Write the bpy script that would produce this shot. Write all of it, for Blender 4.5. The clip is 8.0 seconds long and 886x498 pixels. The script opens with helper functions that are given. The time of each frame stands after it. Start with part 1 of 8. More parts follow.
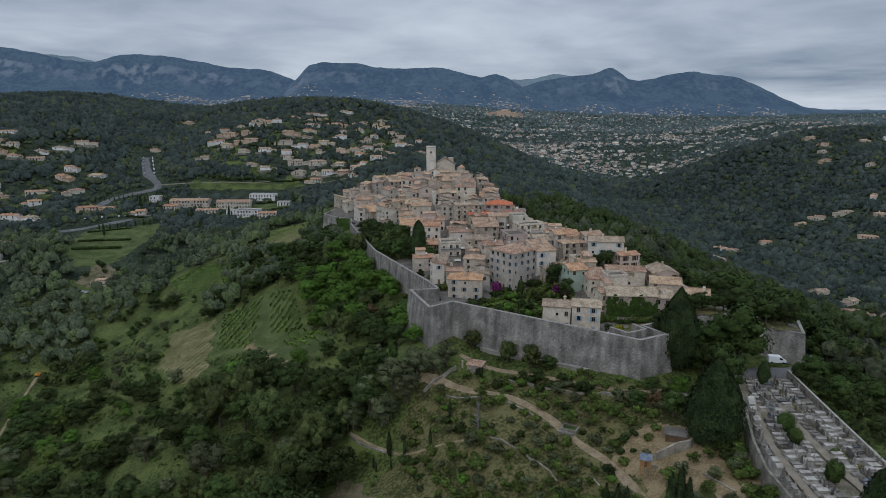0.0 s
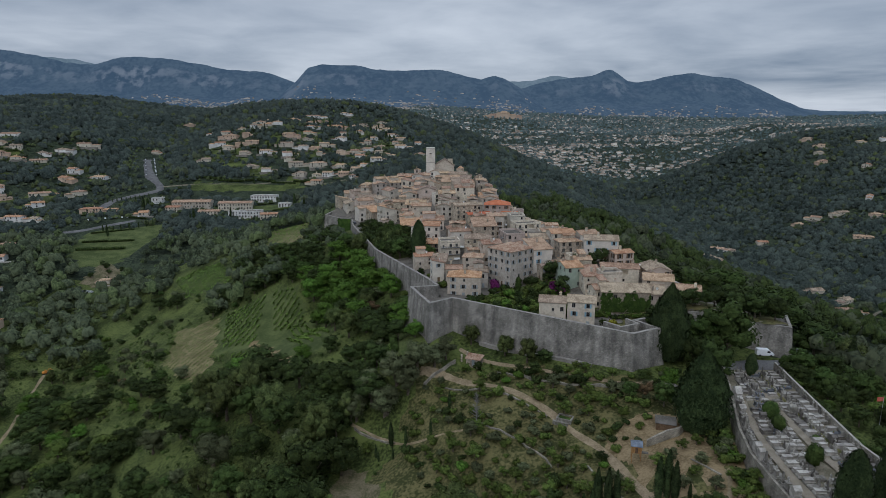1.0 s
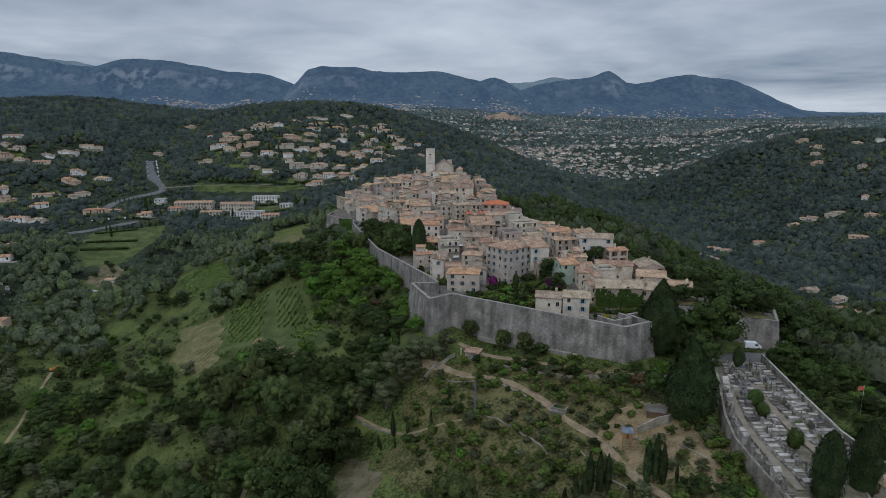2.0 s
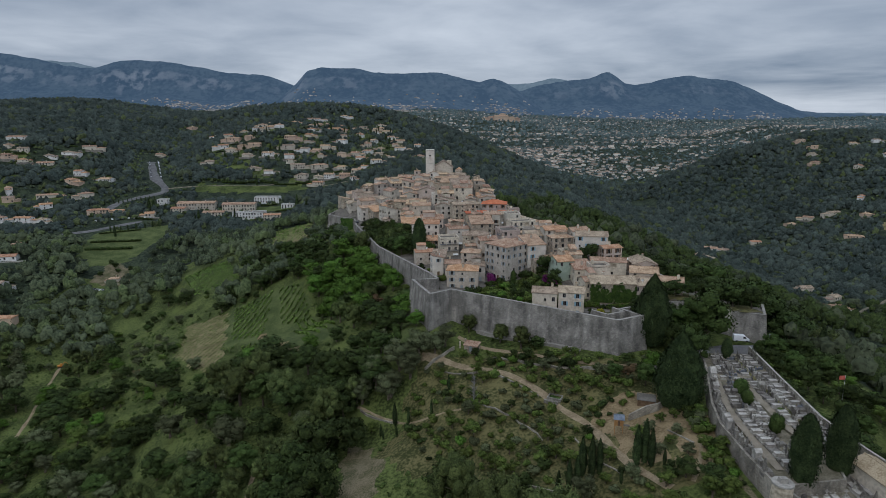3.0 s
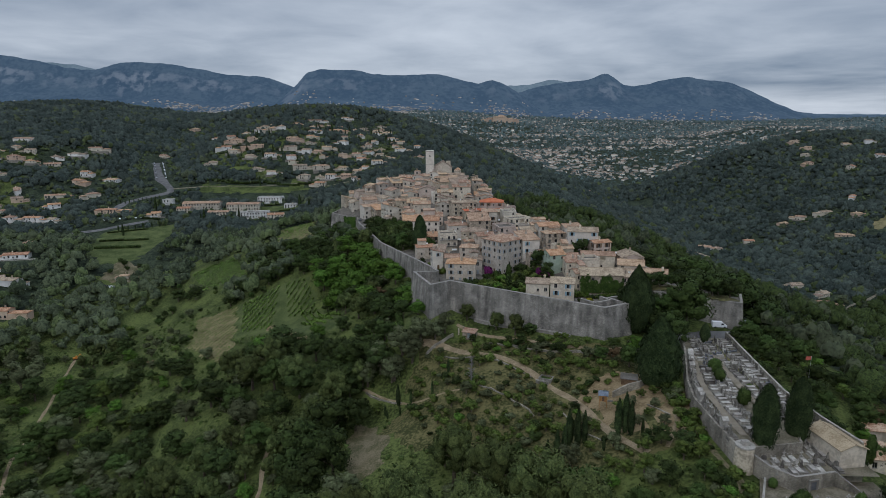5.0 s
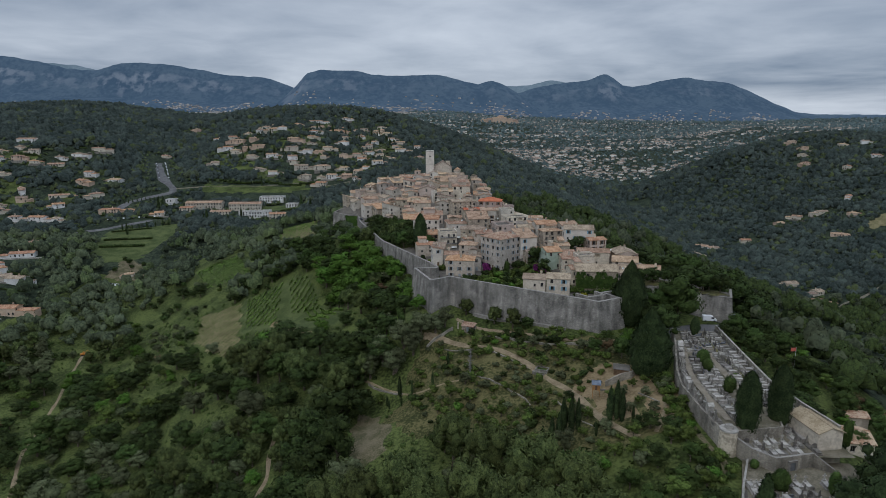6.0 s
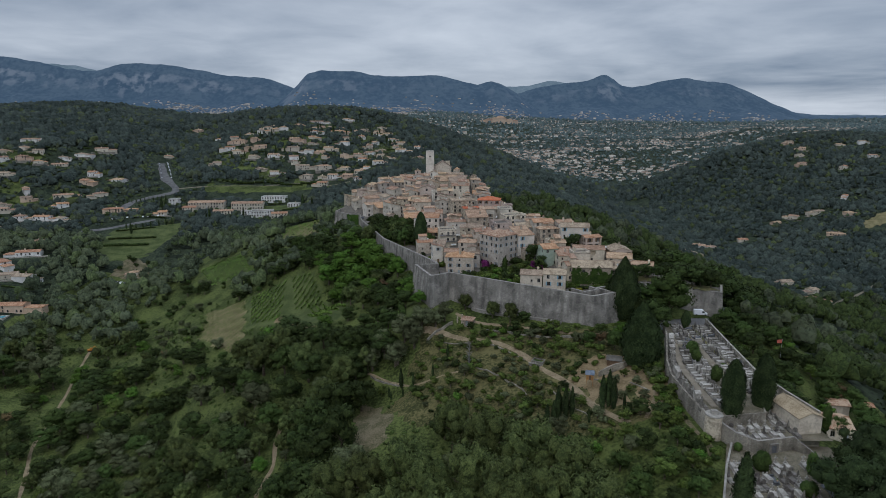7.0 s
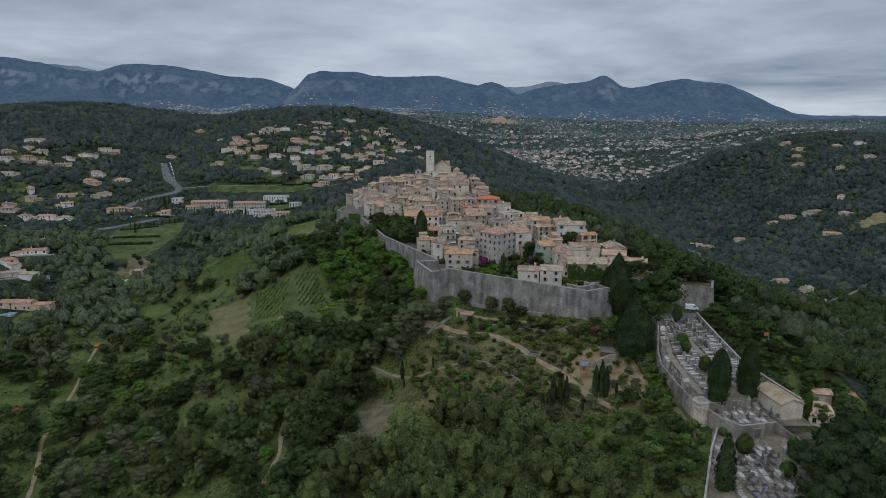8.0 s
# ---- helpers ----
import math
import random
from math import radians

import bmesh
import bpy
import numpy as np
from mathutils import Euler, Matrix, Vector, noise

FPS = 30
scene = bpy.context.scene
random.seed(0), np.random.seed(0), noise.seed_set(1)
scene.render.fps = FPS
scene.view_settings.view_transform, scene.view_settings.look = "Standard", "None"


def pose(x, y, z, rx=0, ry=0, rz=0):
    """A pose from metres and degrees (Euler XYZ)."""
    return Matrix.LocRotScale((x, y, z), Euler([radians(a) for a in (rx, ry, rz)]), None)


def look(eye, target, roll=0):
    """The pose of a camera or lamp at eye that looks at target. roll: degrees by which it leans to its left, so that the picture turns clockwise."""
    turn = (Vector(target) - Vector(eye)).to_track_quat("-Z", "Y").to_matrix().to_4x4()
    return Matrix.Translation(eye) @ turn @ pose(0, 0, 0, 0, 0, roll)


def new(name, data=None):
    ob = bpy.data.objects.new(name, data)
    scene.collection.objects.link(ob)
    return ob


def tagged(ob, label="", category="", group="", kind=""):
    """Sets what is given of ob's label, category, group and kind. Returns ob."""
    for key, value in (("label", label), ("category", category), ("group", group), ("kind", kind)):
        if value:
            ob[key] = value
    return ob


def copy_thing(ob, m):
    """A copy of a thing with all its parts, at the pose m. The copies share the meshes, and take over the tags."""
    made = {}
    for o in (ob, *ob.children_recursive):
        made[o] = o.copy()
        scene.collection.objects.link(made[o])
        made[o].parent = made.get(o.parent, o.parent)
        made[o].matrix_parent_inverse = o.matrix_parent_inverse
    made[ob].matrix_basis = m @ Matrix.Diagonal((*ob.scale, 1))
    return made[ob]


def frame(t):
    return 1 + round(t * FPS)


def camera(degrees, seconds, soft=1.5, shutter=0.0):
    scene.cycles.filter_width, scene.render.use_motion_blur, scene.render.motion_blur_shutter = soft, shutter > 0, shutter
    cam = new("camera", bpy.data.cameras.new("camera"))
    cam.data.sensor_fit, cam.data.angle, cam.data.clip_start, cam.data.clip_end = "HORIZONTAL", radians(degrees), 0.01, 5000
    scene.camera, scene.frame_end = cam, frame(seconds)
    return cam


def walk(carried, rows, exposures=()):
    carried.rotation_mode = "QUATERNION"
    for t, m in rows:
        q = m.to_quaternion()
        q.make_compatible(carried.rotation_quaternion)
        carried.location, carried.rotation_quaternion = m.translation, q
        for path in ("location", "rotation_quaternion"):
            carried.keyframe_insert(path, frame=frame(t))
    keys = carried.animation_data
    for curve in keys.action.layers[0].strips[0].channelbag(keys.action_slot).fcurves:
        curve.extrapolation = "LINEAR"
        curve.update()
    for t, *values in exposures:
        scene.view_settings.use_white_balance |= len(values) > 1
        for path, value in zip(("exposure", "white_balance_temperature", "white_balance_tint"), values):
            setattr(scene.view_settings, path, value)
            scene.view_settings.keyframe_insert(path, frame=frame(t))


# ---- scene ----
cam = camera(73.2, 8.0, soft=0.55)
PATH = [
    (0, (0.11, -9.03, 162.43), (-0.86, 966.63, -56.88), -0.08),
    (0.5, (0.09, -12.54, 162.50), (-0.45, 963.46, -55.26), -0.12),
    (1, (0.07, -16.23, 162.58), (-0.06, 960.07, -53.81), -0.16),
    (1.5, (0.04, -20.07, 162.67), (0.31, 956.50, -52.53), -0.19),
    (3, (-0.10, -32.18, 163.00), (1.34, 944.97, -49.54), -0.26),
    (3.5, (-0.15, -36.35, 163.12), (1.64, 940.94, -48.79), -0.28),
    (4, (-0.21, -40.56, 163.24), (1.91, 936.85, -48.12), -0.29),
    (4.5, (-0.26, -44.80, 163.37), (2.16, 932.70, -47.54), -0.30),
    (6, (-0.40, -57.64, 163.71), (2.71, 920.09, -46.13), -0.31),
    (6.5, (-0.43, -61.95, 163.81), (2.82, 915.85, -45.72), -0.31),
    (7, (-0.45, -66.26, 163.90), (2.90, 911.60, -45.32), -0.31),
    (7.5, (-0.47, -70.58, 163.97), (2.93, 907.36, -44.91), -0.30),
    (8, (-0.47, -74.89, 164.04), (2.93, 903.13, -44.48), -0.28),
]
walk(cam, [(t, look(eye, target, roll)) for t, eye, target, roll in PATH], exposures=[(0, 0.0, 6400, 12), (8, 0.0, 6400, 12)])

# ---- light: a closed cloud deck and a faint, very soft sun behind it ----
world = bpy.data.worlds.new("overcast_sky")
scene.world = world
world.use_nodes = True
wn, wl = world.node_tree.nodes, world.node_tree.links
wn.clear()


def wnode(kind, **inputs):
    n = wn.new(kind)
    for key, value in inputs.items():
        n.inputs[key.replace("_", " ")].default_value = value
    return n


sky = wn.new("ShaderNodeTexSky")
sky.sky_type, sky.sun_disc = "NISHITA", False
sky.sun_elevation, sky.sun_rotation = radians(50), radians(200)
coord = wn.new("ShaderNodeTexCoord")
apart = wn.new("ShaderNodeSeparateXYZ")
wl.new(coord.outputs["Generated"], apart.inputs[0])
# the deck is seen as a plane overhead: directions divided by their height
lift = wn.new("ShaderNodeMath")
lift.operation, lift.inputs[1].default_value = "ADD", 0.10
above = wn.new("ShaderNodeMath")
above.operation, above.inputs[1].default_value = "MAXIMUM", 0.0
wl.new(apart.outputs["Z"], above.inputs[0])
wl.new(above.outputs[0], lift.inputs[0])
deck = wn.new("ShaderNodeCombineXYZ")
for axis in ("X", "Y"):
    div = wn.new("ShaderNodeMath")
    div.operation = "DIVIDE"
    wl.new(apart.outputs[axis], div.inputs[0])
    wl.new(lift.outputs[0], div.inputs[1])
    wl.new(div.outputs[0], deck.inputs[axis])
big = wnode("ShaderNodeTexNoise", Scale=0.30, Detail=4.0, Roughness=0.5, Distortion=0.6)
small = wnode("ShaderNodeTexNoise", Scale=1.1, Detail=5.0, Roughness=0.6, Distortion=0.3)
for n in (big, small):
    wl.new(deck.outputs[0], n.inputs["Vector"])
both = wn.new("ShaderNodeMath")
both.operation = "MULTIPLY_ADD"
both.inputs[1].default_value = 0.28
wl.new(small.outputs[0], both.inputs[0])
wl.new(big.outputs[0], both.inputs[2])
ramp = wn.new("ShaderNodeValToRGB")
ramp.color_ramp.elements[0].position, ramp.color_ramp.elements[0].color = 0.45, (0.158, 0.214, 0.297, 1)
ramp.color_ramp.elements[1].position, ramp.color_ramp.elements[1].color = 0.79, (0.562, 0.625, 0.698, 1)
wl.new(both.outputs[0], ramp.inputs[0])
# brighter towards the zenith, as under any cloud deck
zen = wn.new("ShaderNodeMapRange")
zen.inputs["From Min"].default_value, zen.inputs["From Max"].default_value = 0.3, 1.0
zen.inputs["To Min"].default_value, zen.inputs["To Max"].default_value = 1.0, 2.9
wl.new(apart.outputs["Z"], zen.inputs["Value"])
gain = wn.new("ShaderNodeVectorMath")
gain.operation = "SCALE"
wl.new(ramp.outputs[0], gain.inputs[0])
wl.new(zen.outputs[0], gain.inputs["Scale"])
clear, cloud, join, out = wn.new("ShaderNodeBackground"), wn.new("ShaderNodeBackground"), wn.new("ShaderNodeAddShader"), wn.new("ShaderNodeOutputWorld")
clear.inputs["Strength"].default_value = 0.006
cloud.inputs["Strength"].default_value = 1.0
wl.new(sky.outputs[0], clear.inputs[0])
wl.new(gain.outputs[0], cloud.inputs[0])
wl.new(clear.outputs[0], join.inputs[0])
wl.new(cloud.outputs[0], join.inputs[1])
wl.new(join.outputs[0], out.inputs[0])

sun_data = bpy.data.lights.new("sun", "SUN")
sun_data.energy, sun_data.angle, sun_data.color = 0.35, radians(20), (1.0, 0.95, 0.88)
sun = new("sun", sun_data)
sun.matrix_world = look((-120, -250, 400), (40, 120, 0))

# ---- materials ----
def mat(name, low, high, size=4.0, fine=0.5, rough=0.9, bump=0.3, vary=0.12, mix=0.35, emit=None, island=False, spec=0.12, stretch=None):
    """A weathered surface: broad patches between two colours, fine grain, relief, and a tone of its own for each object."""
    m = bpy.data.materials.new(name)
    m.use_nodes = True
    n, l = m.node_tree.nodes, m.node_tree.links
    shade = n["Principled BSDF"]
    geo, info = n.new("ShaderNodeNewGeometry"), n.new("ShaderNodeObjectInfo")
    where = geo.outputs["Position"]
    if stretch:
        sc = n.new("ShaderNodeVectorMath")
        sc.operation, sc.inputs[1].default_value = "MULTIPLY", stretch
        l.new(where, sc.inputs[0])
        where = sc.outputs[0]
    a, b = n.new("ShaderNodeTexNoise"), n.new("ShaderNodeTexNoise")
    a.inputs["Scale"].default_value, a.inputs["Detail"].default_value = 1.0 / size, 4.0
    b.inputs["Scale"].default_value, b.inputs["Detail"].default_value = 1.0 / fine, 3.0
    l.new(where, a.inputs["Vector"])
    l.new(where, b.inputs["Vector"])
    f = n.new("ShaderNodeMath")
    f.operation = "MULTIPLY_ADD"
    f.inputs[1].default_value = mix * 2
    sub = n.new("ShaderNodeMath")
    sub.operation, sub.inputs[1].default_value = "SUBTRACT", 0.5
    l.new(b.outputs[0], sub.inputs[0])
    l.new(sub.outputs[0], f.inputs[0])
    l.new(a.outputs[0], f.inputs[2])
    ramp = n.new("ShaderNodeValToRGB")
    ramp.color_ramp.elements[0].position, ramp.color_ramp.elements[0].color = 0.34, (*low, 1)
    ramp.color_ramp.elements[1].position, ramp.color_ramp.elements[1].color = 0.66, (*high, 1)
    l.new(f.outputs[0], ramp.inputs[0])
    tone = n.new("ShaderNodeHueSaturation")
    span = n.new("ShaderNodeMapRange")
    span.inputs["To Min"].default_value, span.inputs["To Max"].default_value = 1 - vary, 1 + vary
    l.new(geo.outputs["Random Per Island"] if island else info.outputs["Random"], span.inputs["Value"])
    if island:  # each plant has a tone of its own besides
        own, times = n.new("ShaderNodeMapRange"), n.new("ShaderNodeMath")
        own.inputs["To Min"].default_value, own.inputs["To Max"].default_value = 0.72, 1.25
        l.new(info.outputs["Random"], own.inputs["Value"])
        times.operation = "MULTIPLY"
        l.new(span.outputs[0], times.inputs[0])
        l.new(own.outputs[0], times.inputs[1])
        l.new(times.outputs[0], tone.inputs["Value"])
    else:
        l.new(span.outputs[0], tone.inputs["Value"])
    hue = n.new("ShaderNodeMapRange")
    hue.inputs["To Min"].default_value, hue.inputs["To Max"].default_value = 0.5 - vary * 0.05, 0.5 + vary * 0.06
    l.new(info.outputs["Random"], hue.inputs["Value"])
    l.new(hue.outputs[0], tone.inputs["Hue"])
    l.new(ramp.outputs[0], tone.inputs["Color"])
    l.new(tone.outputs[0], shade.inputs["Base Color"])
    shade.inputs["Roughness"].default_value = rough
    shade.inputs["Specular IOR Level"].default_value = spec
    if bump:
        bm = n.new("ShaderNodeBump")
        bm.inputs["Strength"].default_value, bm.inputs["Distance"].default_value = bump, fine * 0.5
        l.new(f.outputs[0], bm.inputs["Height"])
        l.new(bm.outputs[0], shade.inputs["Normal"])
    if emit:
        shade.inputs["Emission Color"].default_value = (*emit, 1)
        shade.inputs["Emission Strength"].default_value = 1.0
    return m


def masonry(name, low, high, joint, length, height, relief=0.6):
    """Coursed rubble, with its joints, in metres along the wall; rain streaks run down it."""
    m = mat(name, low, high, 4.5, 0.4, 0.95, 0.0, 0.06, 0.3)
    n, l = m.node_tree.nodes, m.node_tree.links
    shade = n["Principled BSDF"]
    uv = n.new("ShaderNodeUVMap")
    uv.uv_map = "run"
    warp = n.new("ShaderNodeTexNoise")
    warp.inputs["Scale"].default_value = 1.3
    l.new(uv.outputs[0], warp.inputs["Vector"])
    add = n.new("ShaderNodeMixRGB")
    add.blend_type, add.inputs[0].default_value = "ADD", 0.25
    l.new(uv.outputs[0], add.inputs[1])
    l.new(warp.outputs["Color"], add.inputs[2])
    brick = n.new("ShaderNodeTexBrick")
    brick.inputs["Scale"].default_value = 1.0
    brick.inputs["Brick Width"].default_value, brick.inputs["Row Height"].default_value = length, height
    brick.inputs["Mortar Size"].default_value, brick.inputs["Bias"].default_value = height * 0.10, 0.1
    brick.inputs["Color1"].default_value, brick.inputs["Color2"].default_value = (0.80, 0.80, 0.80, 1), (1.16, 1.15, 1.12, 1)
    brick.inputs["Mortar"].default_value = (*joint, 1)
    l.new(add.outputs[0], brick.inputs["Vector"])
    streak_at = n.new("ShaderNodeMapping")
    streak_at.inputs["Scale"].default_value = (0.42, 0.055, 1)
    l.new(uv.outputs[0], streak_at.inputs["Vector"])
    streak = n.new("ShaderNodeTexNoise")
    streak.inputs["Scale"].default_value, streak.inputs["Detail"].default_value = 1.0, 6.0
    l.new(streak_at.outputs[0], streak.inputs["Vector"])
    tone = n.new("ShaderNodeMapRange")
    tone.inputs["From Min"].default_value, tone.inputs["From Max"].default_value = 0.35, 0.68
    tone.inputs["To Min"].default_value, tone.inputs["To Max"].default_value = 0.62, 1.2
    l.new(streak.outputs[0], tone.inputs["Value"])
    mul, mul2 = n.new("ShaderNodeMixRGB"), n.new("ShaderNodeMixRGB")
    for x in (mul, mul2):
        x.blend_type, x.inputs[0].default_value = "MULTIPLY", 1.0
    src = shade.inputs["Base Color"].links[0].from_socket
    l.new(src, mul.inputs[1])
    l.new(brick.outputs["Color"], mul.inputs[2])
    l.new(mul.outputs[0], mul2.inputs[1])
    l.new(tone.outputs[0], mul2.inputs[2])
    l.new(mul2.outputs[0], shade.inputs["Base Color"])
    bm = n.new("ShaderNodeBump")
    bm.inputs["Strength"].default_value, bm.inputs["Distance"].default_value = relief, 0.12
    l.new(brick.outputs["Color"], bm.inputs["Height"])
    l.new(bm.outputs[0], shade.inputs["Normal"])
    return m


SAND = mat("pale_path_sand", (0.175, 0.148, 0.110), (0.255, 0.218, 0.168), 2.5, 0.3, 0.95, 0.2, 0.05, 0.35)
RAMPART = masonry("rampart_stone", (0.180, 0.168, 0.152), (0.345, 0.323, 0.290), (0.72, 0.71, 0.69), 0.8, 0.42)
DRYSTONE = masonry("dry_stone", (0.20, 0.182, 0.152), (0.36, 0.328, 0.275), (0.66, 0.64, 0.60), 0.5, 0.28)
DRYSTONE_PLAIN = mat("terrace_stone", (0.15, 0.138, 0.115), (0.27, 0.25, 0.215), 3, 0.5, 0.95, 0.4, 0.1, 0.6)
COPING = mat("coping_stone", (0.20, 0.184, 0.162), (0.33, 0.305, 0.27), 2, 0.3)
# undergrowth, its colour darkened for the shade between and below the trees
SHADED_UNDERGROWTH = mat("shaded_undergrowth", (0.012, 0.018, 0.011), (0.040, 0.053, 0.029), 14, 2.2, 0.95, 0.5, 0.0, 0.7)
GRASS = mat("rough_grass", (0.031, 0.043, 0.012), (0.100, 0.122, 0.036), 13, 1.0, 0.95, 0.6, 0.0, 0.55)
MEADOW = mat("mown_grass", (0.042, 0.058, 0.018), (0.094, 0.113, 0.040), 10, 0.8, 0.95, 0.4, 0.05, 0.4)
STRAW = mat("dry_field", (0.118, 0.104, 0.048), (0.215, 0.182, 0.094), 7, 0.8, 0.95, 0.4, 0.05, 0.5)
GARDEN_GRASS = mat("garden_grass", (0.040, 0.046, 0.015), (0.138, 0.123, 0.052), 7, 0.9, 0.95, 0.5, 0.05, 0.6)
WORN = mat("worn_slope", (0.068, 0.068, 0.030), (0.170, 0.138, 0.088), 5, 0.5, 0.95, 0.3, 0.0, 0.5)
EARTH = mat("bare_earth", (0.150, 0.110, 0.058), (0.265, 0.198, 0.112), 5, 0.6, 0.95, 0.4, 0.05, 0.5)
TRACK = mat("dirt_track", (0.175, 0.132, 0.080), (0.29, 0.225, 0.145), 3, 0.5, 0.95, 0.3, 0.05, 0.4)
GRAVEL = mat("grey_gravel", (0.100, 0.088, 0.058), (0.200, 0.172, 0.128), 3, 0.3, 0.95, 0.3, 0.05, 0.4)
ASPHALT = mat("asphalt", (0.090, 0.088, 0.088), (0.150, 0.145, 0.142), 6, 0.4, 0.9, 0.1, 0.05, 0.3)
PAVING = mat("stone_paving", (0.085, 0.075, 0.063), (0.16, 0.142, 0.12), 4, 0.6, 0.9, 0.2, 0.05, 0.4)
PLASTERS = [
    mat("grey_limewash", (0.375, 0.335, 0.285), (0.52, 0.468, 0.40), 3.5, 0.8, 0.92, 0.2, 0.2, 0.35),
    mat("buff_rubble_wall", (0.265, 0.222, 0.172), (0.47, 0.395, 0.31), 3.0, 0.7, 0.95, 0.5, 0.2, 0.6),
    mat("cream_render", (0.47, 0.405, 0.325), (0.645, 0.565, 0.46), 3.5, 0.8, 0.9, 0.15, 0.18, 0.5),
    mat("pinkish_render", (0.41, 0.33, 0.28), (0.555, 0.455, 0.395), 3, 0.3, 0.9, 0.15, 0.14),
    mat("pale_render", (0.53, 0.48, 0.415), (0.69, 0.63, 0.55), 3, 0.3, 0.9, 0.12, 0.1),
]
GREENISH = mat("sage_green_render", (0.30, 0.36, 0.29), (0.40, 0.46, 0.37), 3, 0.3, 0.9, 0.15, 0.05)
WHITE = mat("white_render", (0.54, 0.525, 0.50), (0.70, 0.69, 0.665), 4, 0.4, 0.85, 0.1, 0.1)
CREAMS = [
    WHITE,
    mat("ivory_villa_render", (0.43, 0.385, 0.31), (0.55, 0.495, 0.41), 4, 0.4, 0.88, 0.1, 0.12),
    mat("peach_villa_render", (0.45, 0.33, 0.245), (0.55, 0.415, 0.32), 4, 0.4, 0.88, 0.1, 0.12),
]
TILES = [
    mat("faded_roman_tiles", (0.225, 0.14, 0.088), (0.45, 0.31, 0.212), 2.6, 0.42, 0.9, 0.7, 0.2, 0.62),
    mat("greyed_roman_tiles", (0.185, 0.134, 0.096), (0.37, 0.285, 0.21), 2.6, 0.42, 0.9, 0.7, 0.2, 0.62),
    mat("orange_roman_tiles", (0.27, 0.135, 0.075), (0.47, 0.285, 0.18), 2.6, 0.42, 0.9, 0.7, 0.15, 0.62),
    mat("mottled_roman_tiles", (0.23, 0.12, 0.075), (0.43, 0.31, 0.22), 2.6, 0.42, 0.9, 0.7, 0.15, 0.62),
]
CHAPEL_TILES = mat("pale_chapel_tiles", (0.27, 0.205, 0.128), (0.42, 0.335, 0.225), 3.5, 0.35, 0.9, 0.6, 0.0, 0.6)
RED_TILES = mat("new_red_tiles", (0.36, 0.10, 0.05), (0.48, 0.16, 0.085), 2.0, 0.28, 0.88, 0.6, 0.06, 0.5)
BARK = mat("bark", (0.07, 0.055, 0.04), (0.16, 0.13, 0.10), 0.6, 0.1, 0.95, 0.6)
DEADWOOD = mat("bleached_wood", (0.12, 0.11, 0.10), (0.20, 0.185, 0.17), 0.6, 0.1, 0.95, 0.3)


def leaf(name, low, high, vary=0.16):
    return mat(name, low, high, 2.2, 0.45, 0.8, 0.5, vary, 0.5, island=True, spec=0.06)


def canopy(name, low, high, vary):
    return mat(name, low, high, 45.0, 1.6, 0.85, 0.3, vary, 0.75, island=True, spec=0.06)


LEAF_OAK = leaf("oak_leaves", (0.0170, 0.0272, 0.0090), (0.0530, 0.0735, 0.0215))
LEAF_PINE = leaf("pine_needles", (0.030, 0.042, 0.014), (0.094, 0.112, 0.036), 0.22)
LEAF_OLIVE = leaf("olive_leaves", (0.056, 0.066, 0.031), (0.112, 0.124, 0.062))
LEAF_BRIGHT = leaf("fresh_green_leaves", (0.042, 0.088, 0.014), (0.098, 0.172, 0.030))
LEAF_CYPRESS = leaf("cypress_sprays", (0.016, 0.026, 0.010), (0.042, 0.060, 0.022))
LEAF_BUSH = leaf("shrub_leaves", (0.0460, 0.0700, 0.0164), (0.115, 0.150, 0.0360))
LEAF_HEDGE = leaf("clipped_hedge", (0.0290, 0.0500, 0.0135), (0.0680, 0.1000, 0.0275))
LEAF_PURPLE = leaf("bougainvillea", (0.10, 0.016, 0.075), (0.19, 0.035, 0.14))
LEAF_GOLD = leaf("golden_shrub", (0.20, 0.20, 0.02), (0.33, 0.30, 0.04))
LEAF_RUST = leaf("rusty_leaves", (0.085, 0.060, 0.030), (0.15, 0.10, 0.05))
LEAF_VINE = leaf("vine_leaves", (0.080, 0.135, 0.026), (0.150, 0.220, 0.050))
LEAF_SCRUB = leaf("scrub_leaves", (0.0255, 0.0395, 0.0105), (0.0720, 0.0940, 0.0265), 0.4)
IVY = leaf("ivy_leaves", (0.0231, 0.0500, 0.0115), (0.0578, 0.0950, 0.0213))
WOODS = canopy("woodland_canopy", (0.0275, 0.0355, 0.0205), (0.0680, 0.0785, 0.0425), 0.25)
# hill woods shifted to blue-green, their colour carrying the haze of distance
WOODS_HILL = canopy("hazed_hill_canopy", (0.0265, 0.0370, 0.0325), (0.0590, 0.0735, 0.0610), 0.3)
WOODS_SILVER = canopy("silvery_canopy", (0.034, 0.043, 0.025), (0.074, 0.088, 0.050), 0.2)
WOODS_FRESH = canopy("fresh_canopy", (0.0360, 0.0490, 0.0200), (0.0800, 0.0970, 0.0410), 0.2)
# aerial haze mixed into the base colour: paler and bluer than near trees
WOODS_FAR = mat("far_hazed_canopy", (0.046, 0.067, 0.064), (0.088, 0.116, 0.108), 20, 5, 0.9, 0.0, 0.3, 0.5, island=True)
GLASS = mat("dark_window_glass", (0.010, 0.011, 0.012), (0.022, 0.024, 0.026), 1.0, 0.3, 0.15, 0.0, 0.3, spec=0.5)
FRAME = mat("painted_window_frame", (0.22, 0.21, 0.19), (0.34, 0.32, 0.29), 1, 0.2, 0.6, 0.0, 0.2)
BLUE = mat("pale_blue_shutter", (0.20, 0.34, 0.42), (0.27, 0.42, 0.50), 1, 0.2, 0.7, 0.0, 0.08)
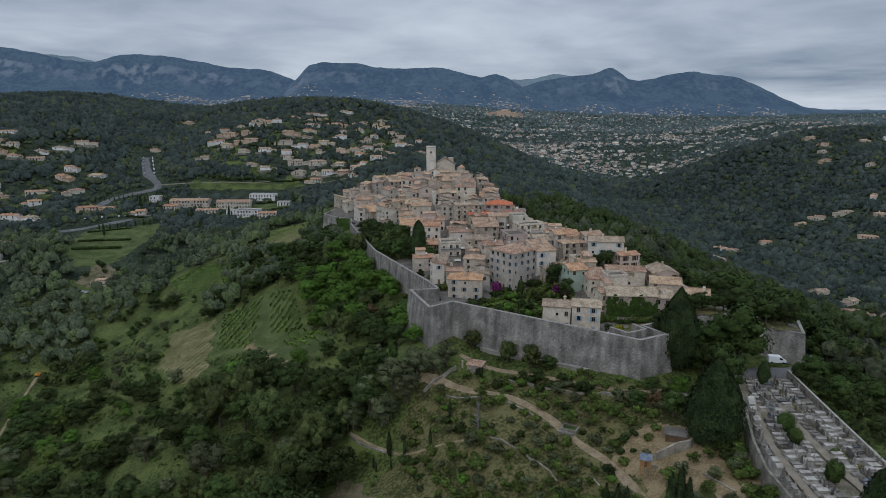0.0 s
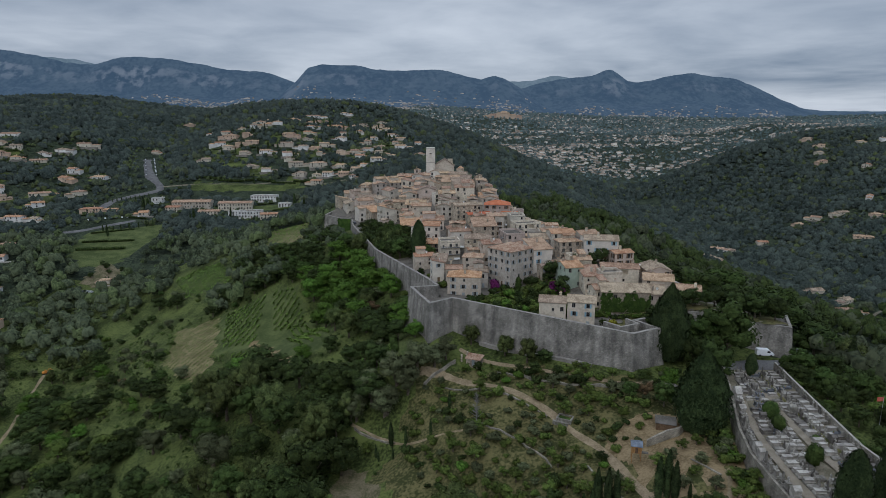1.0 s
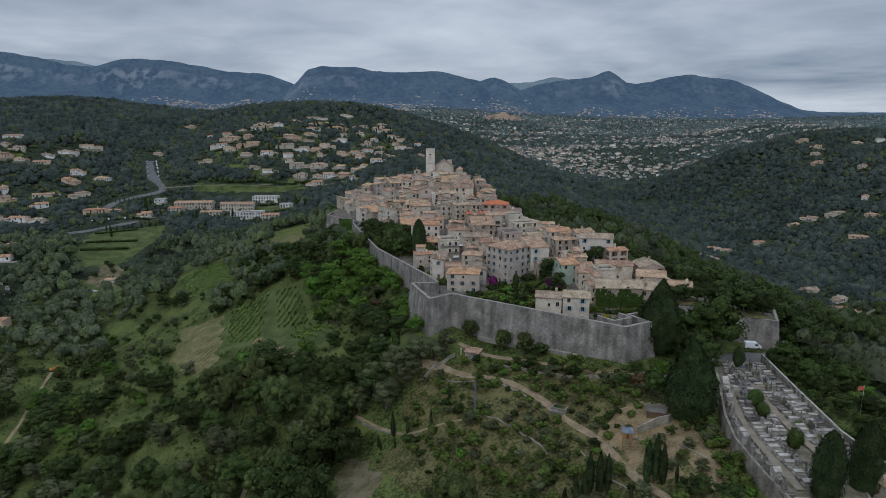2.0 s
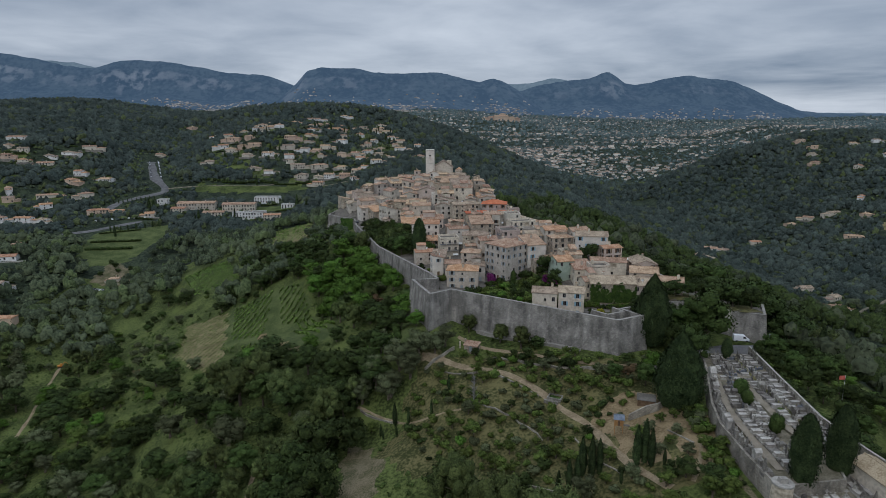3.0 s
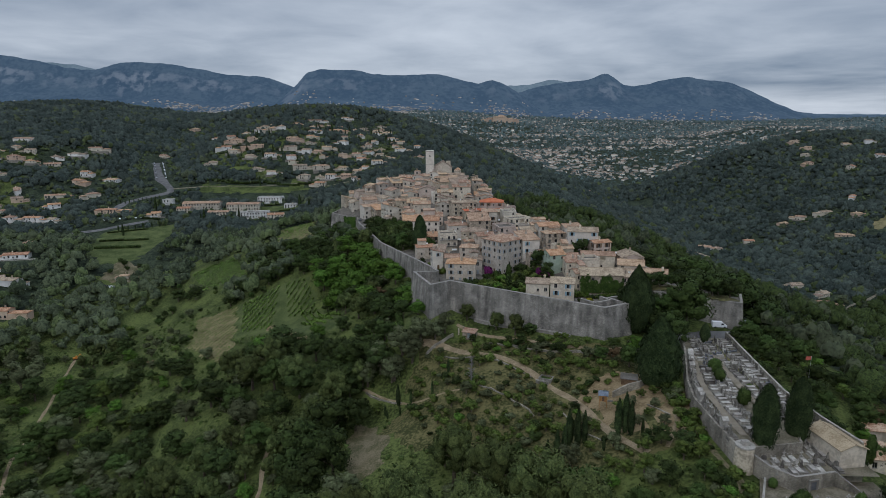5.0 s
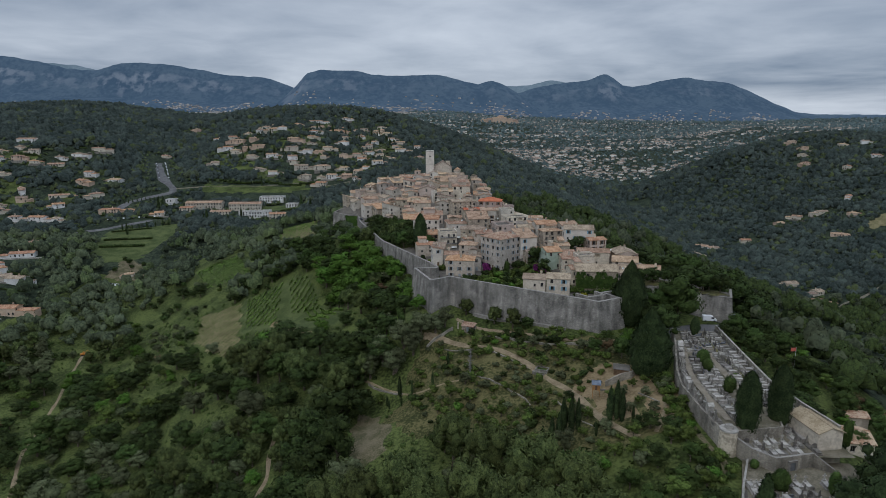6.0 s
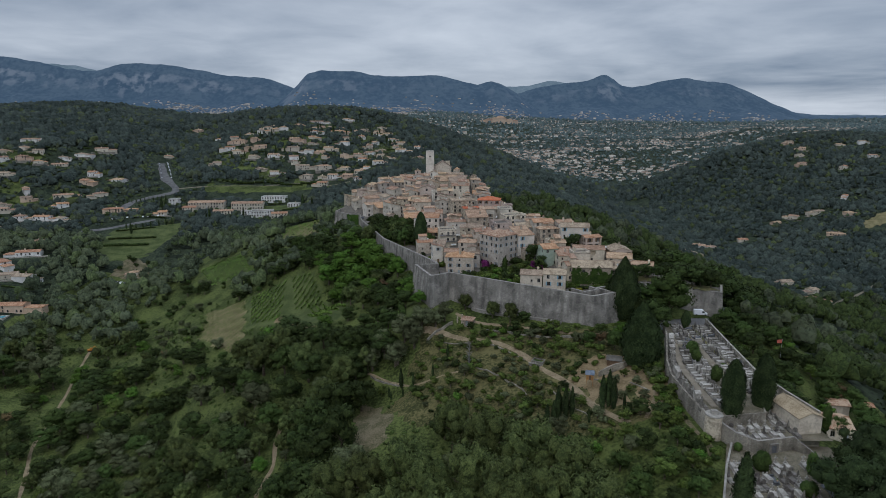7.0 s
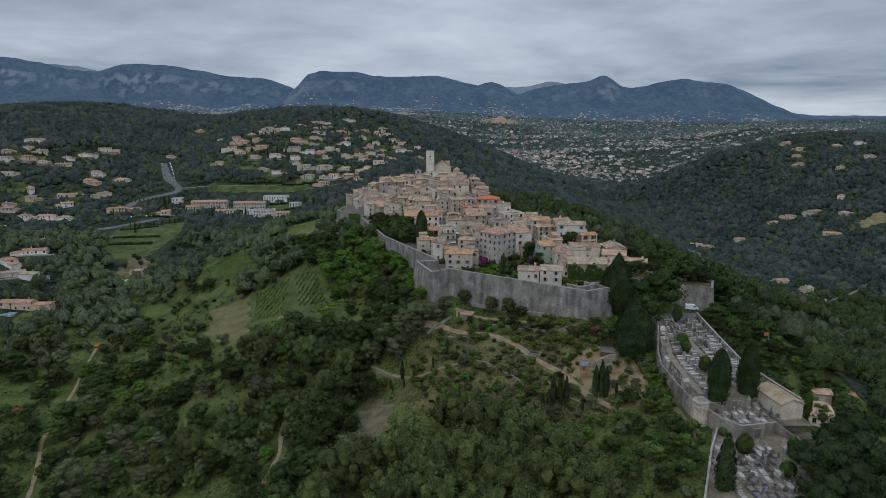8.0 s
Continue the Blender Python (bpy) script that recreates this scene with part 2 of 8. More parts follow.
GREYBLUE = mat("grey_shutter", (0.26, 0.29, 0.30), (0.36, 0.39, 0.40), 1, 0.2, 0.7, 0.0, 0.2)
BROWN = mat("brown_shutter", (0.12, 0.075, 0.045), (0.19, 0.125, 0.08), 1, 0.2, 0.7, 0.0, 0.2)
STONE_GREY = mat("weathered_tombstone", (0.095, 0.086, 0.075), (0.235, 0.214, 0.187), 1.2, 0.2, 0.85, 0.2, 0.28)
STONE_PALE = mat("pale_marble", (0.225, 0.208, 0.182), (0.43, 0.40, 0.355), 1.5, 0.2, 0.6, 0.05, 0.15)
STONE_DARK = mat("dark_granite", (0.07, 0.075, 0.085), (0.14, 0.145, 0.155), 1, 0.15, 0.4, 0.0, 0.3, spec=0.5)
WOOD = mat("orange_planks", (0.30, 0.155, 0.06), (0.42, 0.235, 0.105), 1, 0.15, 0.75, 0.15, 0.05)
GREY_ROOF = mat("grey_sheet_roof", (0.095, 0.085, 0.072), (0.165, 0.15, 0.13), 2, 0.3, 0.7, 0.1, 0.05)
SLATE = mat("blue_grey_panel_roof", (0.10, 0.12, 0.15), (0.17, 0.20, 0.24), 1, 0.2, 0.5, 0.05, 0.05)
VAN_PAINT = mat("white_car_paint", (0.70, 0.72, 0.74), (0.78, 0.79, 0.80), 3, 0.5, 0.3, 0.0, 0.02, spec=0.5)
CAR_PAINTS = [VAN_PAINT, mat("silver_car_paint", (0.36, 0.37, 0.38), (0.44, 0.45, 0.46), 3, 0.5, 0.3, 0.0, 0.1, spec=0.5),
              mat("dark_car_paint", (0.03, 0.035, 0.045), (0.05, 0.055, 0.07), 3, 0.5, 0.3, 0.0, 0.2, spec=0.5)]
RUBBER = mat("tyre_rubber", (0.02, 0.02, 0.02), (0.03, 0.03, 0.03), 1, 0.1)
METAL = mat("dull_metal", (0.35, 0.35, 0.35), (0.45, 0.45, 0.45), 1, 0.1, 0.5, 0.0)
AWNING = mat("white_awning", (0.66, 0.66, 0.64), (0.74, 0.74, 0.72), 1, 0.2)
WATER = mat("pool_water", (0.05, 0.22, 0.27), (0.08, 0.30, 0.34), 3, 0.5, 0.08, 0.02, 0.05, spec=0.5)
FLAG = mat("red_cloth", (0.42, 0.09, 0.07), (0.52, 0.13, 0.10), 1, 0.2)
ORANGE_STEEL = mat("orange_machine_paint", (0.45, 0.17, 0.03), (0.55, 0.23, 0.05), 1, 0.2, 0.5, 0.0, 0.02)
BARE_TWIGS = mat("bare_twigs", (0.13, 0.12, 0.115), (0.21, 0.195, 0.185), 1, 0.2)
# ---- lie of the land: spot heights (x, y, z) joined by a smooth surface ----
SPOTS_NEAR = [
    (-10, 182, 80), (5, 192, 83), (30, 176, 81), (58, 154, 82), (75, 162, 82), (-22, 205, 77), (36, 149, 74),
    (40, 135, 72), (48, 112, 74), (59, 110, 78), (61, 128, 78), (14, 160, 74), (4, 172, 74), (-5, 160, 66),
    (-20, 161, 56), (-26, 141, 53), (-64, 145, 41), (70, 66, 75.4), (69, 86, 78.0), (84, 68, 74.0), (97, 66, 73.5), (75, 120, 80), (67, 98, 79), (2, 111, 57),
    (-40, 122, 48), (0, 80, 58), (40, 70, 65), (-60, 90, 36), (85, 58, 74.5), (110, 60, 70), (125, 108, 72), (140, 150, 74),
    (150, 100, 62), (90, 140, 79), (112, 168, 82),
]
SPOTS_WEST = [
    (-80, 246, 54), (-99, 282, 48), (-143, 272, 37), (-135, 321, 45), (-90, 320, 66), (-189, 400, 46), (-105, 430, 74),
    (-241, 318, 9), (-234, 283, 3), (-214, 372, 25), (-286, 446, 25), (-80, 190, 48), (-60, 290, 62), (-48, 300, 78),
    (-75, 370, 82), (-95, 415, 75), (-130, 150, 15), (-130, 220, 27), (-200, 200, 0), (-300, 250, 8), (0, 0, 45),
    (80, 0, 60), (150, 0, 45), (-150, 0, 10), (-410, 505, 44), (-307, 365, 22), (-369, 462, 43), (-30, 240, 78),
]
SPOTS_EAST = [
    (118, 215, 84), (150, 230, 66), (220, 300, 30), (357, 503, -15), (365, 544, -13), (318, 671, -8), (492, 813, -1), (523, 722, 0), (542, 818, 5),
    (444, 795, -17), (85, 448, 92), (110, 330, 80), (60, 520, 88), (300, 200, 15), (400, 300, -2), (500, 500, -5), (650, 650, 15), (607, 846, 29),
    (640, 860, 34), (400, 1125, -3), (288, 1110, 10), (476, 1374, 2), (670, 1080, 90), (769, 1093, 105), (218, 800, 44), (180, 180, 52), (30, 300, 95),
    (0, 400, 98), (900, 800, 90), (150, 600, 70), (329, 940, 0), (521, 1280, 49), (579, 1150, 93), (649, 1180, 108), (716, 1200, 123), (773, 1200, 132),
    (842, 1200, 133), (909, 1200, 130), (993, 1200, 127),
]
SPOTS_NORTH = [
    (-199, 594, 50), (-274, 625, 54), (-331, 638, 59), (-407, 707, 75), (-516, 680, 68), (-376, 608, 58), (-277, 655, 58), (-350, 680, 66), (-563, 804, 126),
    (-600, 830, 129), (-550, 800, 114), (-525, 757, 98), (-455, 905, 98), (-338, 770, 94), (-329, 812, 97), (-160, 735, 77), (-190, 785, 95), (-96, 735, 97),
    (-171, 898, 125), (-72, 891, 114), (-274, 941, 150), (-240, 1022, 156), (-150, 1105, 146), (-340, 905, 130), (-120, 640, 72), (-60, 620, 86), (60, 700, 84),
    (77, 965, 108), (-900, 900, 160), (-700, 950, 150), (-700, 500, 70), (-600, 200, 50), (-450, 600, 50), (-521, 850, 139), (-417, 1180, 176), (-349, 1180, 185),
    (-270, 1180, 189), (-203, 1180, 187), (-136, 1180, 180), (-67, 1150, 164), (-1, 1100, 145), (59, 1030, 123), (112, 960, 101), (154, 930, 85), (194, 900, 69),
    (-1108, 1300, 198), (-960, 1300, 200), (-836, 1300, 206), (-739, 1300, 202), (-642, 1300, 184), (-545, 1300, 172), (-450, 1100, 140), (-330, 1050, 150),
]
SPOTS_FAR = [
    (205, 1900, 70), (868, 2000, 84), (1480, 2400, 124), (762, 2600, 98), (-233, 3000, 205), (1229, 3200, 140), (-1198, 3000, 200), (257, 2600, 158), (-600, 2200, 140),
    (-1500, 2000, 165), (1500, 1500, 115), (2600, 2500, 135), (-2600, 3200, 210), (0, 2000, 100), (2600, 3600, 160), (0, 3600, 215), (-1500, 3600, 220), (1500, 800, 90),
    (-1500, 800, 120), (0, -400, 20), (800, -200, 10), (-800, -200, 20), (2600, 0, 60), (-2600, 0, 60), (0, 4900, 140), (-3500, 4900, 150), (3500, 4900, 140),
    (1800, 4300, 140), (375, 1470, 23), (591, 1665, 50), (1108, 2067, 138), (749, 1970, 90), (383, 1800, 80), (560, 1480, 28),
]
SPOTS = np.array(SPOTS_NEAR + SPOTS_WEST + SPOTS_EAST + SPOTS_NORTH + SPOTS_FAR, float)


def spread(a, b):
    return np.sqrt(((a[:, None, :2] - b[None, :, :2]) ** 2).sum(-1) + 20.0 ** 2)


WEIGHTS = np.linalg.solve(spread(SPOTS, SPOTS) - 0.0 * np.eye(len(SPOTS)), SPOTS[:, 2] - 60.0)


def land(x, y):
    """Height of the open ground, for numbers or arrays."""
    at = np.stack([np.ravel(np.asarray(x, float)), np.ravel(np.asarray(y, float))], 1)
    out = np.concatenate([spread(part, SPOTS) @ WEIGHTS for part in np.array_split(at, max(1, len(at) // 5000))]) + 60.0
    return out.reshape(np.shape(x)) if np.shape(x) else float(out[0])

# ---- building helpers ----
def mesh(name, verts, faces, mats, index=None, uvs=None, smooth=False):
    me = bpy.data.meshes.new(name)
    me.from_pydata([tuple(map(float, v)) for v in verts], [], [tuple(map(int, f)) for f in faces])
    for m in mats if isinstance(mats, (list, tuple)) else [mats]:
        me.materials.append(m)
    if index is not None:
        me.polygons.foreach_set("material_index", index)
    if uvs is not None:
        layer = me.uv_layers.new(name="run")
        layer.data.foreach_set("uv", np.asarray(uvs, float).ravel())
    if smooth:
        me.polygons.foreach_set("use_smooth", [True] * len(me.polygons))
    me.update()
    return me


def thing(name, label, category, at=None, group="", kind=""):
    ob = new(name)
    ob.empty_display_size = 0.5
    if at is not None:
        ob.matrix_basis = at
    return tagged(ob, label, category, group, kind)


def part(name, me, parent, label="", at=None):
    ob = new(name, me)
    ob.parent = parent
    if at is not None:
        ob.matrix_basis = at
    return tagged(ob, label)


class Soup:
    """Verts and faces gathered for one mesh, with a material slot for each face."""

    def __init__(self):
        self.v, self.f, self.m = [], [], []

    def add(self, verts, faces, slot=0):
        k = len(self.v)
        self.v += [tuple(p) for p in verts]
        self.f += [tuple(i + k for i in f) for f in faces]
        self.m += [slot] * len(faces)

    def box(self, x0, y0, z0, x1, y1, z1, slot=0, taper=0.0):
        t = taper
        p = [(x0, y0, z0), (x1, y0, z0), (x1, y1, z0), (x0, y1, z0),
             (x0 + t, y0 + t, z1), (x1 - t, y0 + t, z1), (x1 - t, y1 - t, z1), (x0 + t, y1 - t, z1)]
        self.add(p, [(3, 2, 1, 0), (4, 5, 6, 7), (0, 1, 5, 4), (1, 2, 6, 5), (2, 3, 7, 6), (3, 0, 4, 7)], slot)

    def tube(self, p0, p1, r0, r1, sides=6, slot=0):
        a, b = Vector(p0), Vector(p1)
        q = (b - a).to_track_quat("Z", "Y")
        ring = [Vector((math.cos(6.2832 * i / sides), math.sin(6.2832 * i / sides), 0)) for i in range(sides)]
        pts = [a + q @ (v * r0) for v in ring] + [b + q @ (v * r1) for v in ring]
        self.add(pts, [(i, (i + 1) % sides, sides + (i + 1) % sides, sides + i) for i in range(sides)] + [tuple(range(sides, 2 * sides))], slot)

    def weld(self):
        """Join corners that meet."""
        seen, back, pts = {}, [], []
        for p in self.v:
            key = (round(p[0], 3), round(p[1], 3), round(p[2], 3))
            if key not in seen:
                seen[key] = len(pts)
                pts.append(p)
            back.append(seen[key])
        self.v, self.f = pts, [tuple(back[i] for i in f) for f in self.f]

    def mesh(self, name, mats, smooth=False):
        return mesh(name, self.v, self.f, mats, self.m, None, smooth)


def ico(level):
    bm = bmesh.new()
    bmesh.ops.create_icosphere(bm, subdivisions=level, radius=1.0)
    v = np.array([p.co[:] for p in bm.verts])
    f = [tuple(p.index for p in face.verts) for face in bm.faces]
    bm.free()
    return v, f


ICO = {n: ico(n) for n in (1, 2, 3)}


def inside(poly, x, y):
    """Whether points lie in a polygon; arrays."""
    x, y = np.asarray(x, float), np.asarray(y, float)
    hit = np.zeros(np.shape(x), bool)
    for (x0, y0), (x1, y1) in zip(poly, poly[1:] + poly[:1]):
        cross = (y0 > y) != (y1 > y)
        with np.errstate(divide="ignore", invalid="ignore"):
            hit ^= cross & (x < (x1 - x0) * (y - y0) / (y1 - y0 if y1 != y0 else 1e-9) + x0)
    return hit


def near_line(line, x, y):
    """Distance of points from a polyline; arrays."""
    x, y = np.asarray(x, float), np.asarray(y, float)
    best = np.full(np.shape(x), 1e9)
    for (x0, y0), (x1, y1) in zip(line, line[1:]):
        dx, dy = x1 - x0, y1 - y0
        t = np.clip(((x - x0) * dx + (y - y0) * dy) / (dx * dx + dy * dy), 0, 1)
        best = np.minimum(best, np.hypot(x - x0 - t * dx, y - y0 - t * dy))
    return best


def smooth_line(pts, step):
    """A polyline through pts, rounded and cut into short steps."""
    p = np.array(pts, float)
    p = np.vstack([2 * p[0] - p[1], p, 2 * p[-1] - p[-2]])
    out = []
    for a, b, c, d in zip(p, p[1:], p[2:], p[3:]):
        n = max(2, int(np.hypot(*(c - b)[:2]) / step))
        for t in np.arange(n) / n:
            out.append(0.5 * (2 * b + (c - a) * t + (2 * a - 5 * b + 4 * c - d) * t * t + (3 * b - a - 3 * c + d) * t ** 3))
    return np.array(out + [p[-2]])


def ribbon(name, pts, width, material, label, category, lift=0.12, height=None, step=2.0):
    """A path or road laid on the ground along a line."""
    line = smooth_line(pts, step)
    tan = np.gradient(line, axis=0)
    tan /= np.linalg.norm(tan, axis=1)[:, None]
    side = np.stack([tan[:, 1], -tan[:, 0]], 1)
    wob = 1 + 0.14 * np.sin(np.arange(len(line)) * 0.9) + 0.1 * np.sin(np.arange(len(line)) * 0.37)
    verts, faces, cols = [], [], 5
    for k in range(cols):
        q = line + side * ((k / (cols - 1) - 0.5) * width * wob)[:, None]
        z = (height or land)(q[:, 0], q[:, 1]) + lift * (1 if 0 < k < cols - 1 else -0.8)
        verts += list(np.column_stack([q, z]))
    n = len(line)
    faces = [(k * n + i, k * n + i + 1, (k + 1) * n + i + 1, (k + 1) * n + i) for k in range(cols - 1) for i in range(n - 1)]
    return tagged(new(name, mesh(name, verts, faces, material, smooth=True)), label, category, kind="structure")


def patch(name, poly, material, label, category, lift=0.10, step=2.5, height=None):
    """A field or yard laid on the ground inside a polygon, with an uneven edge."""
    p = np.array(poly, float)
    xs, ys = np.arange(p[:, 0].min() - 3, p[:, 0].max() + 3, step), np.arange(p[:, 1].min() - 3, p[:, 1].max() + 3, step)
    gx, gy = np.meshgrid(xs, ys, indexing="ij")
    ok = inside(poly, gx + 1.6 * np.sin(gy * 0.35), gy + 1.6 * np.sin(gx * 0.41))
    lifted = np.where(ok, lift, -0.15)
    z = (height or land)(gx, gy) + lifted
    num = np.arange(gx.size).reshape(gx.shape)
    keep = ok[:-1, :-1] | ok[1:, :-1] | ok[:-1, 1:] | ok[1:, 1:]
    faces = [(num[i, j], num[i + 1, j], num[i + 1, j + 1], num[i, j + 1]) for i, j in zip(*np.where(keep))]
    return tagged(new(name, mesh(name, np.column_stack([gx.ravel(), gy.ravel(), z.ravel()]), faces, material, smooth=True)), label, category, kind="structure")


def wall_run(name, line, tops, base, thick, material, label="", category="wall", batter=0.0, closed=False, coping=0.0, parent=None, step=6.0, outside=1):
    """A wall along a line; its outer face (right of the line for outside=1) leans in by batter. base: a function of x, y."""
    pts, zs = [], []
    pairs = list(zip(line, tops))
    if closed:
        pairs.append(pairs[0])
    for (a, za), (b, zb) in zip(pairs, pairs[1:]):
        n = max(1, int(math.hypot(b[0] - a[0], b[1] - a[1]) / step))
        for i in range(n):
            t = i / n
            pts.append((a[0] + (b[0] - a[0]) * t, a[1] + (b[1] - a[1]) * t))
            zs.append(za + (zb - za) * t)
    if not closed:
        pts.append(line[-1])
        zs.append(tops[-1])
    p, n = np.array(pts, float), len(pts)
    nxt, prv = (np.roll(p, -1, 0), np.roll(p, 1, 0)) if closed else (np.vstack([p[1:], 2 * p[-1] - p[-2]]), np.vstack([2 * p[0] - p[1], p[:-1]]))

    def right(d):
        d = d / np.linalg.norm(d, axis=1)[:, None]
        return np.stack([d[:, 1], -d[:, 0]], 1)

    n0, n1 = right(p - prv), right(nxt - p)
    m = n0 + n1
    m /= np.maximum((m * m).sum(1) / 2, 0.5)[:, None]
    m *= outside
    low = np.array([base(x, y) for x, y in p]) - 1.0
    z = np.array(zs)
    outer_top, outer_low = p, p + m * (batter * (z - low))[:, None]
    inner = p - m * thick
    rings = [np.column_stack([outer_low, low]), np.column_stack([outer_top, z]), np.column_stack([inner, z]), np.column_stack([inner, low])]
    verts = np.vstack(rings)
    run = np.concatenate([[0], np.cumsum(np.linalg.norm(np.diff(p, axis=0), axis=1))])
    last = run[-1] + np.linalg.norm(p[-1] - p[0])
    faces, uvs, idx = [], [], []
    for i in range(n if closed else n - 1):
        j = (i + 1) % n
        u0, u1 = run[i], run[j] if j else last
        for r in range(3):
            f = (r * n + i, r * n + j, (r + 1) * n + j, (r + 1) * n + i)
            if outside < 0:
                f = f[::-1]
            faces.append(f)
            uv = {r * n + i: (u0, verts[r * n + i][2] if r != 1 else 0), r * n + j: (u1, verts[r * n + j][2] if r != 1 else 0),
                  (r + 1) * n + j: (u1, verts[(r + 1) * n + j][2] if r != 1 else thick), (r + 1) * n + i: (u0, verts[(r + 1) * n + i][2] if r != 1 else thick)}
            uvs += [uv[k] for k in f]
            idx.append(1 if r == 1 and coping else 0)
    if not closed:
        for i in (0, n - 1):
            f = (i, n + i, 2 * n + i, 3 * n + i)
            faces.append(f)
            uvs += [(0, verts[f[0]][2]), (0, verts[f[1]][2]), (thick, verts[f[2]][2]), (thick, verts[f[3]][2])]
            idx.append(0)
    me = mesh(name, verts, faces, [material, COPING], idx, uvs)
    ob = new(name, me)
    if parent:
        ob.parent = parent
        return tagged(ob, label)
    return tagged(ob, label, category, kind="structure")


def rounded(me, normals):
    """Soft foliage: the leaves take their light as the mass that they hang on."""
    me.polygons.foreach_set("use_smooth", [True] * len(me.polygons))
    n = np.asarray(normals, float)
    me.normals_split_custom_set_from_vertices(n / np.maximum(np.linalg.norm(n, axis=1), 1e-6)[:, None])
    return me


def fast_mesh(name, verts, tris, mats, slots=None, normals=None):
    me = bpy.data.meshes.new(name)
    me.vertices.add(len(verts))
    me.vertices.foreach_set("co", np.asarray(verts, np.float32).ravel())
    me.loops.add(len(tris) * 3)
    me.loops.foreach_set("vertex_index", np.asarray(tris, np.int32).ravel())
    me.polygons.add(len(tris))
    me.polygons.foreach_set("loop_start", np.arange(0, len(tris) * 3, 3, dtype=np.int32))
    for m in mats:
        me.materials.append(m)
    if slots is not None:
        me.polygons.foreach_set("material_index", np.asarray(slots, np.int32))
    me.update(calc_edges=True)
    if normals is not None:
        rounded(me, normals)
    return me


def half_ball(level):
    v, f = ICO[level]
    f = np.array([t for t in f if max(v[i][2] for i in t) > -0.05])
    old = np.unique(f)
    back = np.zeros(len(v), int)
    back[old] = np.arange(len(old))
    return v[old], back[f]


def clumps(xs, ys, zs, radius, rise, seed, lumps=3, level=1, sprays=0, spray=1.2, shares=(1,)):
    """Crowns for many trees at once: a few ragged lobes each, with leaf sprays over them."""
    r = np.random.default_rng(seed)
    hv, hf = half_ball(level)
    n = len(xs)
    V, T, N, base = [], [], [], 0
    sort = r.choice(len(shares), n, p=np.array(shares) / np.sum(shares))
    slots = []
    for k in range(lumps):
        a = r.uniform(0, 6.283, n)
        off = (0 if k == 0 else 1) * radius * r.uniform(0.45, 0.8, n)
        rr = radius * (0.62 if k == 0 else 0.46 if lumps < 4 else 0.42) * r.uniform(0.85, 1.15, n)
        c = np.stack([xs + off * np.cos(a), ys + off * np.sin(a), zs + rise * (0.52 if k == 0 else r.uniform(0.3, 0.62, n))], 1)
        jag = 1 + r.uniform(-0.42, 0.34, (n, len(hv), 1))
        v = c[:, None, :] + hv[None] * jag * np.stack([rr, rr, rr * 0.85 + rise * 0.12], 1)[:, None, :]
        V.append(v.reshape(-1, 3))
        mid = np.stack([xs, ys, zs + rise * 0.3], 1)[:, None, :]
        out = v - mid
        out /= np.linalg.norm(out, axis=2)[:, :, None]
        N.append((out * 0.35 + hv[None] * 0.5 + np.array([0, 0, 0.4]) + r.normal(size=v.shape) * 0.2).reshape(-1, 3))
        T.append((hf[None] + (np.arange(n) * len(hv))[:, None, None] + base).reshape(-1, 3))
        base += n * len(hv)
        slots.append(np.repeat(sort, len(hf)))
    if sprays:
        i = np.repeat(np.arange(n), sprays)
        m = len(i)
        d = r.normal(size=(m, 3))
        d /= np.linalg.norm(d, axis=1)[:, None]
        d[:, 2] = np.abs(d[:, 2]) * 1.1 - 0.12
        rad = np.asarray(radius)[i]
        p = np.stack([xs[i], ys[i], zs[i] + np.asarray(rise)[i] * 0.45], 1) + d * np.stack([rad, rad, rad * 0.8 + np.asarray(rise)[i] * 0.12], 1) * r.uniform(0.62, 1.12, m)[:, None]
        a, b = r.normal(size=(m, 3)), r.normal(size=(m, 3))
        a *= spray / np.linalg.norm(a, axis=1)[:, None] * r.uniform(0.5, 1, m)[:, None]
        b *= spray / np.linalg.norm(b, axis=1)[:, None] * r.uniform(0.5, 1, m)[:, None]
        flip = (np.cross(a, b + a * 0.5) * d).sum(1) < 0
        a[flip] *= -1
        V.append(np.stack([p - a * 0.5, p + a * 0.5, p + b], 1).reshape(-1, 3))
        N.append(np.repeat(d + r.normal(size=(m, 3)) * 0.3, 3, axis=0))
        T.append((np.arange(m * 3) + base).reshape(-1, 3))
        slots.append(sort[i])
    return np.vstack(V), np.vstack(T), np.concatenate(slots), np.vstack(N)


def scatter(x0, x1, y0, y1, gap, seed, dense):
    r = np.random.default_rng(seed)
    gx, gy = np.meshgrid(np.arange(x0, x1, gap), np.arange(y0, y1, gap), indexing="ij")
    x, y = gx.ravel() + r.uniform(-0.95, 0.95, gx.size) * gap, gy.ravel() + r.uniform(-0.95, 0.95, gx.size) * gap
    keep = r.random(len(x)) < dense(x, y)
    return x[keep], y[keep]


def wave(x, y, s, k=0.0):
    return np.sin(x / s + k) * np.cos(y / s * 1.3 - k) + 0.6 * np.sin((x + y) / s * 0.6 + 2 * k)



# ---- the ground: one sheet to the horizon ----
def graded(lo, hi, step, far_lo, far_hi, grow=1.09):
    mid = list(np.arange(lo, hi + 0.01, step))
    s, a = step, []
    while (a[-1] if a else lo) > far_lo:
        s = min(s * grow, 90)
        a.append((a[-1] if a else lo) - s)
    s, b = step, []
    while (b[-1] if b else hi) < far_hi:
        s = min(s * grow, 90)
        b.append((b[-1] if b else hi) + s)
    return np.array(a[::-1] + mid + b)


